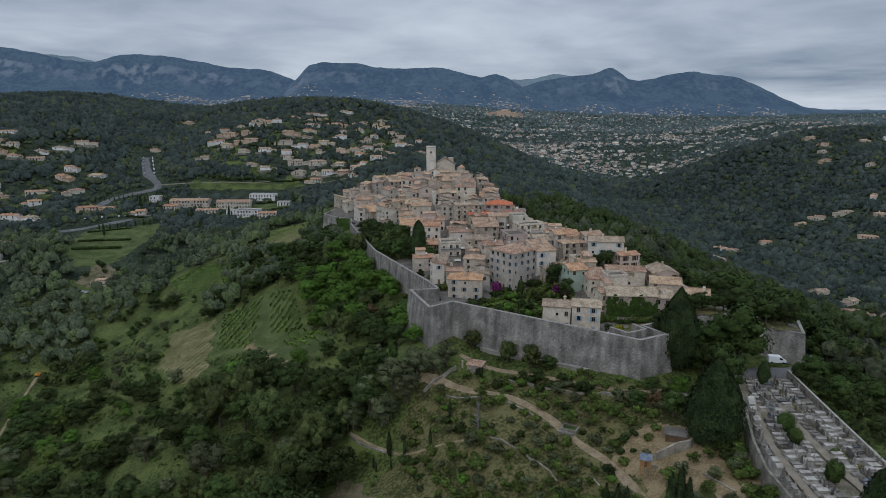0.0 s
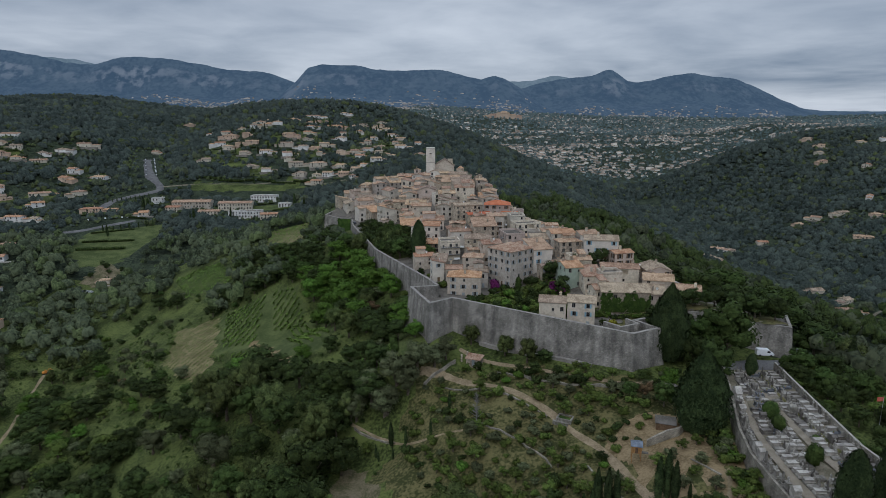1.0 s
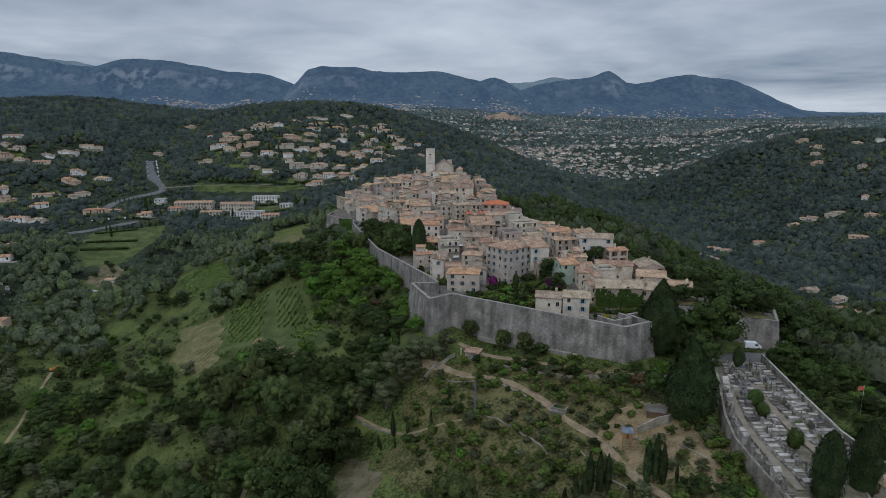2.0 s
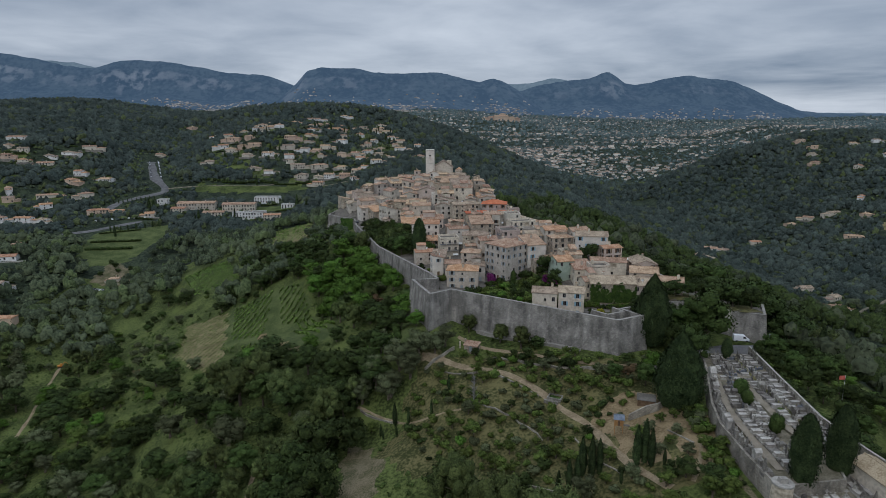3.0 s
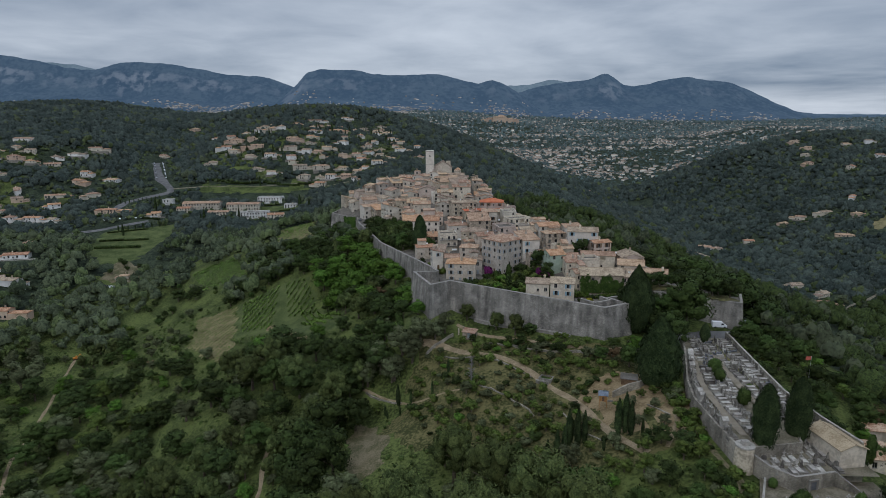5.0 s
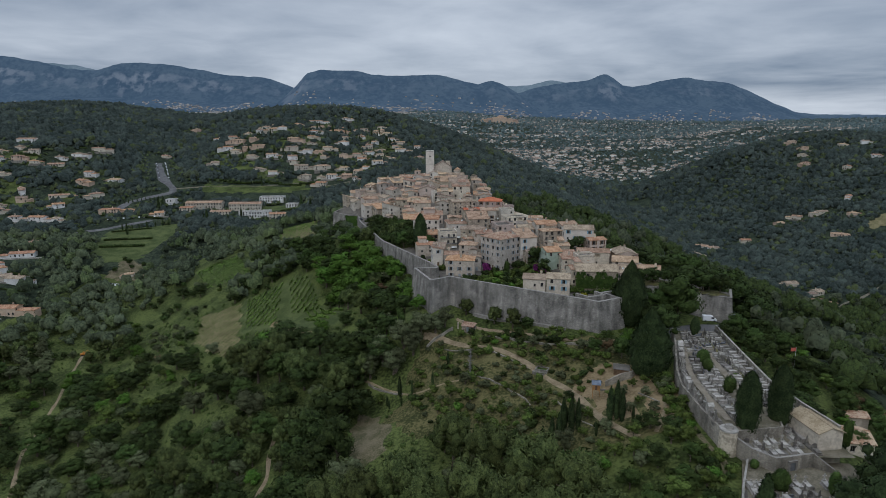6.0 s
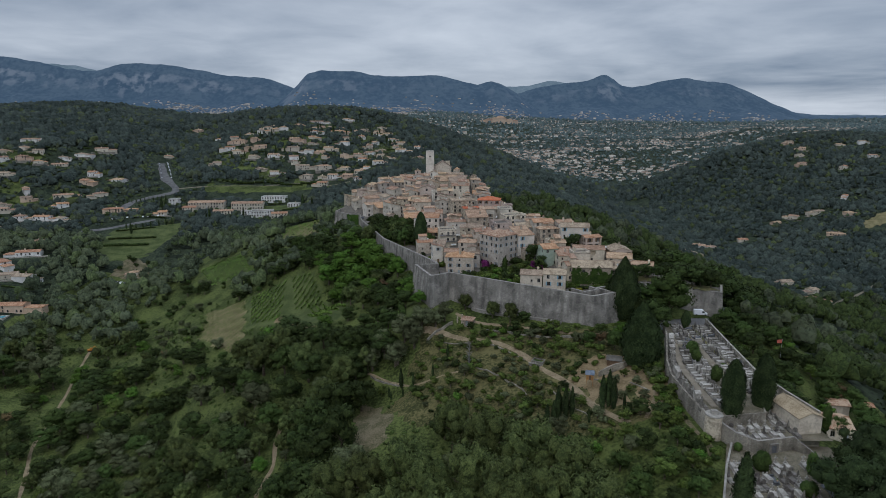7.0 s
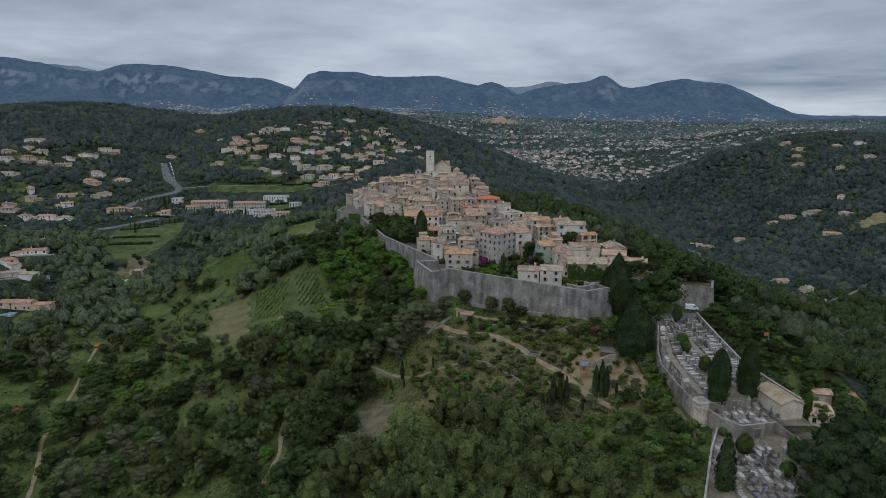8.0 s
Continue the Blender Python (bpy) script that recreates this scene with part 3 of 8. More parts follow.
SUBURB_NORTH = [(-350, 840), (-335, 985), (-240, 1060), (-125, 1105), (-62, 985), (-66, 770), (-125, 705), (-215, 760), (-300, 800)]
SUBURB_WEST = [(-660, 800), (-600, 880), (-520, 840), (-445, 760), (-385, 690), (-400, 600), (-470, 540), (-560, 600), (-650, 720)]
gx, gy = np.meshgrid(graded(-320, 200, 3.2, -3600, 3600), graded(45, 470, 3.2, -500, 5000), indexing="ij")
gz = land(gx, gy)
num = np.arange(gx.size).reshape(gx.shape)
quads = np.stack([num[:-1, :-1], num[1:, :-1], num[1:, 1:], num[:-1, 1:]], -1).reshape(-1, 4)
qx, qy = gx.ravel()[quads].mean(1), gy.ravel()[quads].mean(1)
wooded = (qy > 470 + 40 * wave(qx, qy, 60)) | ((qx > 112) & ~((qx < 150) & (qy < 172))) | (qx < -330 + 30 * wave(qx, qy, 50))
tagged(new("ground", mesh("ground", np.column_stack([gx.ravel(), gy.ravel(), gz.ravel()]), quads, [GRASS, SHADED_UNDERGROWTH], np.where((inside(SUBURB_NORTH, qx, qy) | inside(SUBURB_WEST, qx, qy)) & (wave(qx, qy, 17, 1) > 0.25), 0, wooded.astype(int)), smooth=True)),
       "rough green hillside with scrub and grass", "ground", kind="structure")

from mathutils.bvhtree import BVHTree

# ---- mountains: the backdrop of distance beyond the coast hills ----
def mountain_side(name, low, high, haze, cliff):
    """Wooded slopes with bare limestone where they are steep; a blue emission stands for haze."""
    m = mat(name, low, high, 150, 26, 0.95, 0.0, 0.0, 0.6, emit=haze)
    n, l = m.node_tree.nodes, m.node_tree.links
    shade, geo = n["Principled BSDF"], n.new("ShaderNodeNewGeometry")
    xyz, patch_noise, steep, both, mix = n.new("ShaderNodeSeparateXYZ"), n.new("ShaderNodeTexNoise"), n.new("ShaderNodeMapRange"), n.new("ShaderNodeMath"), n.new("ShaderNodeMixRGB")
    l.new(geo.outputs["Normal"], xyz.inputs[0])
    steep.inputs["From Min"].default_value, steep.inputs["From Max"].default_value = 0.80, 0.62
    l.new(xyz.outputs["Z"], steep.inputs["Value"])
    patch_noise.inputs["Scale"].default_value, patch_noise.inputs["Detail"].default_value = 1 / 70, 6.0
    l.new(geo.outputs["Position"], patch_noise.inputs["Vector"])
    span = n.new("ShaderNodeMapRange")
    span.inputs["From Min"].default_value, span.inputs["From Max"].default_value = 0.46, 0.60
    l.new(patch_noise.outputs[0], span.inputs["Value"])
    both.operation = "MULTIPLY"
    l.new(steep.outputs[0], both.inputs[0])
    l.new(span.outputs[0], both.inputs[1])
    l.new(both.outputs[0], mix.inputs[0])
    l.new(shade.inputs["Base Color"].links[0].from_socket, mix.inputs[1])
    mix.inputs[2].default_value = (*cliff, 1)
    l.new(mix.outputs[0], shade.inputs["Base Color"])
    return m


# aerial haze put in as faint blue glow; the far ridge is paler as well
MOUNTAIN = mountain_side("hazed_wooded_mountain", (0.005, 0.009, 0.010), (0.030, 0.037, 0.036), (0.035, 0.067, 0.116), (0.13, 0.127, 0.122))
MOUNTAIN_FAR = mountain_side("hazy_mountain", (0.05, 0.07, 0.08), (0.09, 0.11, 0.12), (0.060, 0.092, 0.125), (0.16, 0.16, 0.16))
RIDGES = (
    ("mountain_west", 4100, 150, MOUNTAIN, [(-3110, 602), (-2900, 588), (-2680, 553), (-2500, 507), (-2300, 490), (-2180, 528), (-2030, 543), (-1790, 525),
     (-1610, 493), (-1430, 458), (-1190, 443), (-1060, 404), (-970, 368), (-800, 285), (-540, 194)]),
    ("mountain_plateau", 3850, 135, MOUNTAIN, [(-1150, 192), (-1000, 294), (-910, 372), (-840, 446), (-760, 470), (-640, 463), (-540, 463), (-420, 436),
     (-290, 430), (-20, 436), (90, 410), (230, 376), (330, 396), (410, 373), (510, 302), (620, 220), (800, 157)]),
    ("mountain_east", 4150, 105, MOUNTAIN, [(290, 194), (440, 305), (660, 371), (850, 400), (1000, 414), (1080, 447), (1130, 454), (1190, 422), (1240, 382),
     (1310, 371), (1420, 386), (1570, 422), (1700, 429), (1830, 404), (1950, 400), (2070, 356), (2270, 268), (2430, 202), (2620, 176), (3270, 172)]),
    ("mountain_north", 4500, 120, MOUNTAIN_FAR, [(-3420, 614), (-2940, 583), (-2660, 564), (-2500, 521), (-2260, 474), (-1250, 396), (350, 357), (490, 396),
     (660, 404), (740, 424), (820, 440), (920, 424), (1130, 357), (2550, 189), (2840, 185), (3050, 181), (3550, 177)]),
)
SLOPES = []
for name, far, foot, stuff, crest in RIDGES:
    cx, cz = np.array(crest, float).T
    xs = np.linspace(cx[0], cx[-1], int((cx[-1] - cx[0]) / 22))
    top = np.interp(xs, cx, cz) + 14
    verts, faces = [], []
    rows = 16
    for r in range(rows):
        t = max(0, r - 1) / (rows - 2)
        for x, z in zip(xs, top):
            gully = noise.fractal(Vector((x / 260, t * 2.2, far / 1000)), 1.0, 2.0, 4)
            crag = noise.fractal(Vector((x / 90, t * 6, 3)), 1.0, 2.0, 3)
            fall = (0.42 * min(1, t * 4.5) + 0.58 * t) if 0 < t else 0
            zz = z + 6 * crag * (1 - t) - (z - min(foot, z - 40)) * (fall + 0.10 * gully * math.sin(3.14 * t))
            rim = min(1.0, (x - xs[0]) / 260, (xs[-1] - x) / 330) if far < 4120 else 1.0
            zz -= 150 * (1 - rim) * t
            verts.append((x * (1 - 0.02 * t), far + (260 if r == 0 else 0) - 900 * t + 120 * gully * t, zz - (180 if r == 0 else 0)))
    w = len(xs)
    for r in range(rows - 1):
        for i in range(w - 1):
            faces.append((r * w + i, (r + 1) * w + i, (r + 1) * w + i + 1, r * w + i + 1))
    SLOPES.append(BVHTree.FromPolygons(verts, faces))
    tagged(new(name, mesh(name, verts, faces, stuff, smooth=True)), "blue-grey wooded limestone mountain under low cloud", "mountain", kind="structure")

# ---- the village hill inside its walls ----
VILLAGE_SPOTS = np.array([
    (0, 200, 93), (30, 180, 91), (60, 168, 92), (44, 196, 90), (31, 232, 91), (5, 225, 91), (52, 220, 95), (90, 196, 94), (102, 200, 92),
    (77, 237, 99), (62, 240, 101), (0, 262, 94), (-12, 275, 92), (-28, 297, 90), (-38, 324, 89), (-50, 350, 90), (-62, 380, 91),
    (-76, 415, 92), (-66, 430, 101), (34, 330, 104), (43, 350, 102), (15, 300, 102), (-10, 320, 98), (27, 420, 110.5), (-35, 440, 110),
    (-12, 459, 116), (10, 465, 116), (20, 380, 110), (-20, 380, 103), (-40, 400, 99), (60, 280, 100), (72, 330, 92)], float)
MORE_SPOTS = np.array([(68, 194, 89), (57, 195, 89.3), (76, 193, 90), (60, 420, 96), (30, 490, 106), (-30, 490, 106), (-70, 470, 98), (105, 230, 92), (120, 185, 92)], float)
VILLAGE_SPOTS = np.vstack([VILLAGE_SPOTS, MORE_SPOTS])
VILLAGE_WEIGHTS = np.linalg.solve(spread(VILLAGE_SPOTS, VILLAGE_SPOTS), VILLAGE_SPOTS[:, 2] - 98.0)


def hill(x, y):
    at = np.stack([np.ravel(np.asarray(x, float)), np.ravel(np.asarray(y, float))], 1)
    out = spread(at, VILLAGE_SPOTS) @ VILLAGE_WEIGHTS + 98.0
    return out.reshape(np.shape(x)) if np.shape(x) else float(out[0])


RAMPART_LINE = [(-72, 455), (-87, 419), (-75, 404), (-65, 402), (-60, 375), (-36, 293), (-6, 222), (-2.5, 213), (-13, 208), (-5, 188.5), (3.5, 197.5),
                (60.2, 161.8), (70.7, 167.3), (66, 177), (82, 187), (100, 192), (103, 181), (117, 173), (125, 190), (110, 210)]
RAMPART_TOPS = [97, 92.5, 92.5, 92, 92, 94, 97, 97, 98, 97.2, 96.5, 95.5, 95.5, 94.8, 93.6, 93.4, 93.2, 93.3, 92.0, 91.6]
EAST_LINE = [(110, 210), (90, 242), (70, 278), (61, 312), (57, 348), (46, 402), (32, 460), (10, 494), (-30, 495), (-66, 482), (-72, 455)]
VILLAGE = RAMPART_LINE + EAST_LINE[1:-1]
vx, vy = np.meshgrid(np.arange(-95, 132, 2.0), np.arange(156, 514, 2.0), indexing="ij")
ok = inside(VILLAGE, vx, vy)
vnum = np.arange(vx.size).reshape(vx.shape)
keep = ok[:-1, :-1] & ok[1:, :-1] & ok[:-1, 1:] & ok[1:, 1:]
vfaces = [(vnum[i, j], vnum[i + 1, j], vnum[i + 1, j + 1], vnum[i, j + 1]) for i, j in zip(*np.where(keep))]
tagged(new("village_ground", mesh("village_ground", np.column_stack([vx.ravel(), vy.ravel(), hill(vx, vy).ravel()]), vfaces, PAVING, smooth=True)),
       "pale stone lanes and yards between the village houses", "ground", kind="structure")

patch("garden_grass", [(58, 171), (66, 178), (82, 188.5), (99, 193.5), (103, 184), (116, 175), (122, 190), (104, 206), (84, 205), (66, 196), (54, 182)], GARDEN_GRASS, "rough garden grass inside the southern walls", "ground", 0.12, 2.0, height=hill)

# ---- ramparts: battered curtain walls and bastions of grey rubble ----
def foot_of(x, y):
    return land(x, y) - 1.5


wall_run("wall_west", RAMPART_LINE[:8], RAMPART_TOPS[:8], foot_of, 1.1, RAMPART, "long grey stone rampart of a hilltop village", "rampart", 0.09, coping=1)
wall_run("wall_south", RAMPART_LINE[7:15], RAMPART_TOPS[7:15], foot_of, 1.1, RAMPART, "battered grey stone rampart with pointed bastions", "rampart", 0.10, coping=1)
wall_run("wall_southeast", RAMPART_LINE[14:], RAMPART_TOPS[14:], foot_of, 1.0, RAMPART, "grey stone bastion above the cemetery gate", "rampart", 0.09, coping=1)
wall_run("wall_east", EAST_LINE, [hill(x, y) + 0.8 for x, y in EAST_LINE], foot_of, 2.0, RAMPART, "low stone retaining wall round the village", "rampart", 0.06, outside=1)
wall_run("wall_bastion_yard", [(53.5, 173), (58, 167.5), (65, 171), (62.5, 176.5)], [95.7] * 4, hill, 0.8, RAMPART, "low inner wall round a bastion yard", "wall", coping=1)

# ---- houses ----
rng = random.Random(11)
TOWARDS = Vector((0, -40, 0))


def window_mesh(name, w, h, frame_mat=FRAME, bars=True):
    """One joined sash: a raised frame round sunken panes, with its sill."""
    bm = bmesh.new()
    b = 0.055
    us = [-w / 2, -w / 2 + b] + ([-b / 2, b / 2] if bars else []) + [w / 2 - b, w / 2]
    vs = [0, b, h - b, h]
    faces = []
    for i in range(len(us) - 1):
        for j in range(len(vs) - 1):
            f = bm.faces.new([bm.verts.new((x, 0, z)) for x, z in ((us[i], vs[j]), (us[i + 1], vs[j]), (us[i + 1], vs[j + 1]), (us[i], vs[j + 1]))])
            faces.append((f, i % 2 == 1 and j % 2 == 1))
    f = bm.faces.new([bm.verts.new(p) for p in ((-w / 2, 0, 0), (w / 2, 0, 0), (w / 2 + 0.1, -0.32, -0.05), (-w / 2 - 0.1, -0.32, -0.05))][::-1])
    faces.append((f, False))
    panes = [f for f, glass in faces if glass]
    bmesh.ops.remove_doubles(bm, verts=bm.verts, dist=0.001)
    cut = bmesh.ops.inset_individual(bm, faces=panes, thickness=0.015, depth=-0.05)
    for f in bm.faces:
        f.material_index = 0
    for f in panes:
        f.material_index = 1
    me = bpy.data.meshes.new(name)
    bm.to_mesh(me)
    bm.free()
    me.materials.append(frame_mat)
    me.materials.append(GLASS)
    return me


def shutter_mesh(material, w, h):
    s = Soup()
    s.box(-w / 2, -0.05, 0, w / 2, 0, h)
    for i in range(4):
        z = h * (0.08 + 0.23 * i)
        s.box(-w / 2 + 0.05, -0.08, z, w / 2 - 0.05, -0.05, z + h * 0.17)
    return s.mesh("shutter", material)


WINDOW = window_mesh("window", 1.0, 1.4)
WINDOW_SMALL = window_mesh("window", 0.7, 0.9, bars=False)
DOORS = []
for paint in (BROWN, GREYBLUE):
    s = Soup()
    s.box(-0.55, -0.06, 0, 0.55, 0, 2.2)
    s.box(-0.45, -0.09, 0.2, -0.05, -0.06, 1.0)
    s.box(0.05, -0.09, 0.2, 0.45, -0.06, 1.0)
    s.box(-0.45, -0.09, 1.15, 0.45, -0.06, 2.0)
    DOORS.append(s.mesh("door", paint))
SHUTTERS = {m.name: shutter_mesh(m, 0.5, 1.4) for m in (BLUE, GREYBLUE, BROWN)}


def facade(s, origin, along, out, length, low, high, opens, deep=0.24):
    """One wall face with recesses at opens (u0, v0, u1, v1)."""
    o, a, n = Vector(origin), Vector(along), Vector(out)
    up = Vector((0, 0, 1))
    us = sorted({0.0, length, *(v for q in opens for v in (q[0], q[2]))})
    vs = sorted({low, high, *(v for q in opens for v in (q[1], q[3]))})
    at = lambda u, v, d=0.0: o + a * u + up * v - n * d
    for u0, u1 in zip(us, us[1:]):
        for v0, v1 in zip(vs, vs[1:]):
            cu, cv = (u0 + u1) / 2, (v0 + v1) / 2
            if not any(q[0] < cu < q[2] and q[1] < cv < q[3] for q in opens):
                s.add([at(u0, v0), at(u1, v0), at(u1, v1), at(u0, v1)], [(0, 1, 2, 3)])
    for u0, v0, u1, v1, *far in opens:
        sunk = far[0] if far else deep
        p = [(u0, v0), (u1, v0), (u1, v1), (u0, v1)]
        s.add([at(u, v) for u, v in p] + [at(u, v, sunk) for u, v in p], [(4, 5, 6, 7), (0, 1, 5, 4), (1, 2, 6, 5), (2, 3, 7, 6), (3, 0, 4, 7)])


def roof_soup(w, d, h, form, pitch, over=0.4, thick=0.2):
    """Tiled roof slabs over a w x d plan; the ridge runs along x."""
    s = Soup()
    x, y = w / 2 + over, d / 2 + over
    rise = pitch * (d / 2)
    lo, hi = h - pitch * over + 0.03, h + rise + 0.03
    if form == "shed":
        lo, hi = h - pitch * over + 0.03, h + pitch * (d + over) + 0.03
        tops = [[(-x, -y, lo), (x, -y, lo), (x, y, hi), (-x, y, hi)]]
    elif form == "hip":
        r = max(0.3, x - y)
        tops = [[(-x, -y, lo), (x, -y, lo), (r, 0, hi), (-r, 0, hi)], [(x, y, lo), (-x, y, lo), (-r, 0, hi), (r, 0, hi)],
                [(x, -y, lo), (x, y, lo), (r, 0, hi)], [(-x, y, lo), (-x, -y, lo), (-r, 0, hi)]]
    else:
        tops = [[(-x, -y, lo), (x, -y, lo), (x, 0, hi), (-x, 0, hi)], [(x, y, lo), (-x, y, lo), (-x, 0, hi), (x, 0, hi)]]
    for top in tops:
        n = len(top)
        up = [(px, py, pz + thick) for px, py, pz in top]
        s.add(top + up, [tuple(range(n, 2 * n)), tuple(range(n))[::-1]] + [(i, (i + 1) % n, n + (i + 1) % n, n + i) for i in range(n)])
    if form != "shed":
        r = max(0.3, x - y) if form == "hip" else x
        s.tube((-r, 0, hi + thick), (r, 0, hi + thick), 0.16, 0.16, 6)
    return s


def chimney_mesh(material):
    s = Soup()
    s.box(-0.35, -0.45, -1.2, 0.35, 0.45, 1.1)
    s.box(-0.45, -0.55, 1.1, 0.45, 0.55, 1.22)
    for x in (-0.3, 0.14):
        s.box(x, -0.3, 1.22, x + 0.16, 0.3, 1.55)
    s.box(-0.4, -0.4, 1.55, 0.4, 0.4, 1.65, 1)
    return s.mesh("chimney", [material, TILES[0]])


s = Soup()
s.tube((0, 0, -0.5), (0, 0, 0.8), 0.04, 0.04, 5)
for ring, (r0, y0), (r1, y1) in ((0, (0.0, 0.12), (0.3, 0.07)), (1, (0.3, 0.07), (0.5, -0.05))):
    for i in range(10):
        a0, a1 = 6.283 * i / 10, 6.283 * (i + 1) / 10
        s.add([(r0 * math.cos(a0), y0, 1 + r0 * math.sin(a0)), (r1 * math.cos(a0), y1, 1 + r1 * math.sin(a0)), (r1 * math.cos(a1), y1, 1 + r1 * math.sin(a1)), (r0 * math.cos(a1), y0, 1 + r0 * math.sin(a1))], [(0, 1, 2, 3)])
DISH = s.mesh("satellite_dish", AWNING)
CHIMNEYS = [chimney_mesh(m) for m in (PLASTERS[1], PLASTERS[2])]


def balcony_mesh():
    s = Soup()
    s.box(-1.5, -1.1, -0.15, 1.5, 0.0, 0.0)
    for q in ((-1.5, -1.1, 1.5, -1.05), (-1.5, -1.05, -1.45, 0.0), (1.45, -1.05, 1.5, 0.0)):
        s.box(q[0], q[1], 0.85, q[2], q[3], 0.92)
    for i in range(13):
        s.box(-1.49 + 0.245 * i, -1.09, 0.0, -1.46 + 0.245 * i, -1.06, 0.85)
    return s.mesh("balcony", STONE_DARK)


def awning_mesh():
    s = Soup()
    s.add([(-1.4, -1.5, 0), (1.4, -1.5, 0), (1.4, 0, 0.6), (-1.4, 0, 0.6), (-1.4, -1.5, 0.06), (1.4, -1.5, 0.06), (1.4, 0, 0.66), (-1.4, 0, 0.66)],
          [(3, 2, 1, 0), (4, 5, 6, 7), (0, 1, 5, 4), (1, 2, 6, 5), (2, 3, 7, 6), (3, 0, 4, 7)])
    return s.mesh("awning", AWNING)


BALCONY, SHADE = balcony_mesh(), awning_mesh()


def house(at, w, d, h, form="gable", pitch=0.3, wall=None, tile=None, label="", shutters=None, floors=None, gaps=0.3, category="house", group="", cols=None,
          chimneys=1, skirt=4.0, door=True, name="house", win=1.2, mine=None, loft=False, dish=False, rails=0.0):
    """A house at the pose at: walls with recessed windows, roof, chimneys, shutters, a door."""
    r = mine or rng
    wall, tile = wall or r.choice(PLASTERS), tile or r.choice(TILES)
    ob = thing(name, label, category, at, group)
    s = Soup()
    floors = floors or max(1, round(h / 2.9))
    rise = pitch * d / 2
    turn = at.to_3x3()
    back = h + (pitch * d if form == "shed" else 0)
    sides = [((-w / 2, -d / 2, 0), (1, 0, 0), (0, -1, 0), w, h), ((w / 2, -d / 2, 0), (0, 1, 0), (1, 0, 0), d, h),
             ((w / 2, d / 2, 0), (-1, 0, 0), (0, 1, 0), w, back), ((-w / 2, d / 2, 0), (0, -1, 0), (-1, 0, 0), d, h)]
    made = []
    for k, (o, a, n, length, high) in enumerate(sides):
        facing = (turn @ Vector(n)).dot((TOWARDS - at.translation).normalized())
        opens = []
        if facing > 0.2:
            nc = (cols if cols and k in (0, 2) else None) or max(1, int(length / 3.1))
            fh = h / floors
            for c in range(nc):
                for f in range(floors):
                    if r.random() < gaps:
                        continue
                    ww, hh = ((1.0, 1.4) if r.random() < 0.75 else (0.7, 0.9))
                    ww, hh = ww * win, hh * win
                    u = length * (c + 0.5) / nc + r.uniform(-0.25, 0.25)
                    v = f * fh + min(0.95, fh - hh - 0.3)
                    if u - ww / 2 < 0.25 or u + ww / 2 > length - 0.25:
                        continue
                    if f == floors - 1 and length > 5 and fh > 2.3 and r.random() < 0.10 and not shutters and name == "house":
                        opens.append((max(0.4, u - 1.3), v + 0.1 - 0.3, min(length - 0.4, u + 1.3), v + 0.1 + 1.5, "loggia"))
                        continue
                    if f == 0 and door and c == nc // 2 and length > 4:
                        opens.append((u - 0.6, 0.0, u + 0.6, 2.25, "door"))
                    else:
                        opens.append((u - ww / 2, v, u + ww / 2, v + hh, "window"))
        facade(s, o, a, n, length, -skirt, high, [q[:4] + ((1.3,) if q[4] == "loggia" else (0.24,)) for q in opens])
        for u0, v0, u1, v1, what in opens:
            p = Vector(o) + Vector(a) * ((u0 + u1) / 2) - Vector(n) * 0.15 + Vector((0, 0, v0))
            ang = math.atan2(a[1], a[0])
            if what == "loggia":
                continue
            if what == "door":
                part("door", r.choice(DOORS), ob, "", Matrix.Translation(p) @ Matrix.Rotation(ang, 4, "Z"))
                continue
            big = (u1 - u0) > 0.8 * win
            if v0 > 2.5 and r.random() < rails:
                part("balcony", BALCONY, ob, "iron balcony", Matrix.Translation(Vector(o) + Vector(a) * ((u0 + u1) / 2) + Vector((0, 0, v0 - 0.1))) @ Matrix.Rotation(ang, 4, "Z"))
            elif v0 < 6 and r.random() < rails * 0.35:
                part("awning", SHADE, ob, "white cloth awning", Matrix.Translation(Vector(o) + Vector(a) * ((u0 + u1) / 2) + Vector((0, 0, v1 + 0.1))) @ Matrix.Rotation(ang, 4, "Z"))
            wo = part("window", WINDOW if big else WINDOW_SMALL, ob, "", Matrix.Translation(p) @ Matrix.Rotation(ang, 4, "Z") @ Matrix.Diagonal((win, 1, win, 1)))
            if shutters and big and r.random() < 0.8:
                for sgn in (-1, 1):
                    q = Matrix.Translation((sgn * 0.76, -0.23, 0))
                    part("shutter", SHUTTERS[shutters.name], wo, "", q)
    if form == "gable":
        for sgn in (-1, 1):
            x = sgn * w / 2
            tri = [(x, -d / 2, h), (x, d / 2, h), (x, 0, h + rise)]
            s.add(tri, [(0, 1, 2) if sgn > 0 else (2, 1, 0)])
    elif form == "shed":
        for sgn in (-1, 1):
            x = sgn * w / 2
            s.add([(x, -d / 2, h), (x, d / 2, h), (x, d / 2, back)], [(0, 1, 2) if sgn > 0 else (2, 1, 0)])
    if form == "flat":
        s.box(-w / 2, -d / 2, h - 0.35, w / 2, d / 2, h - 0.2, 1)
        t = 0.25
        for q in ((-w / 2, -d / 2, w / 2, -d / 2 + t), (-w / 2, d / 2 - t, w / 2, d / 2), (-w / 2, -d / 2 + t, -w / 2 + t, d / 2 - t), (w / 2 - t, -d / 2 + t, w / 2, d / 2 - t)):
            s.box(q[0], q[1], h - 0.2, q[2], q[3], h + 0.75)
    s.weld()
    part("wall", s.mesh("wall", [wall, PAVING]), ob)
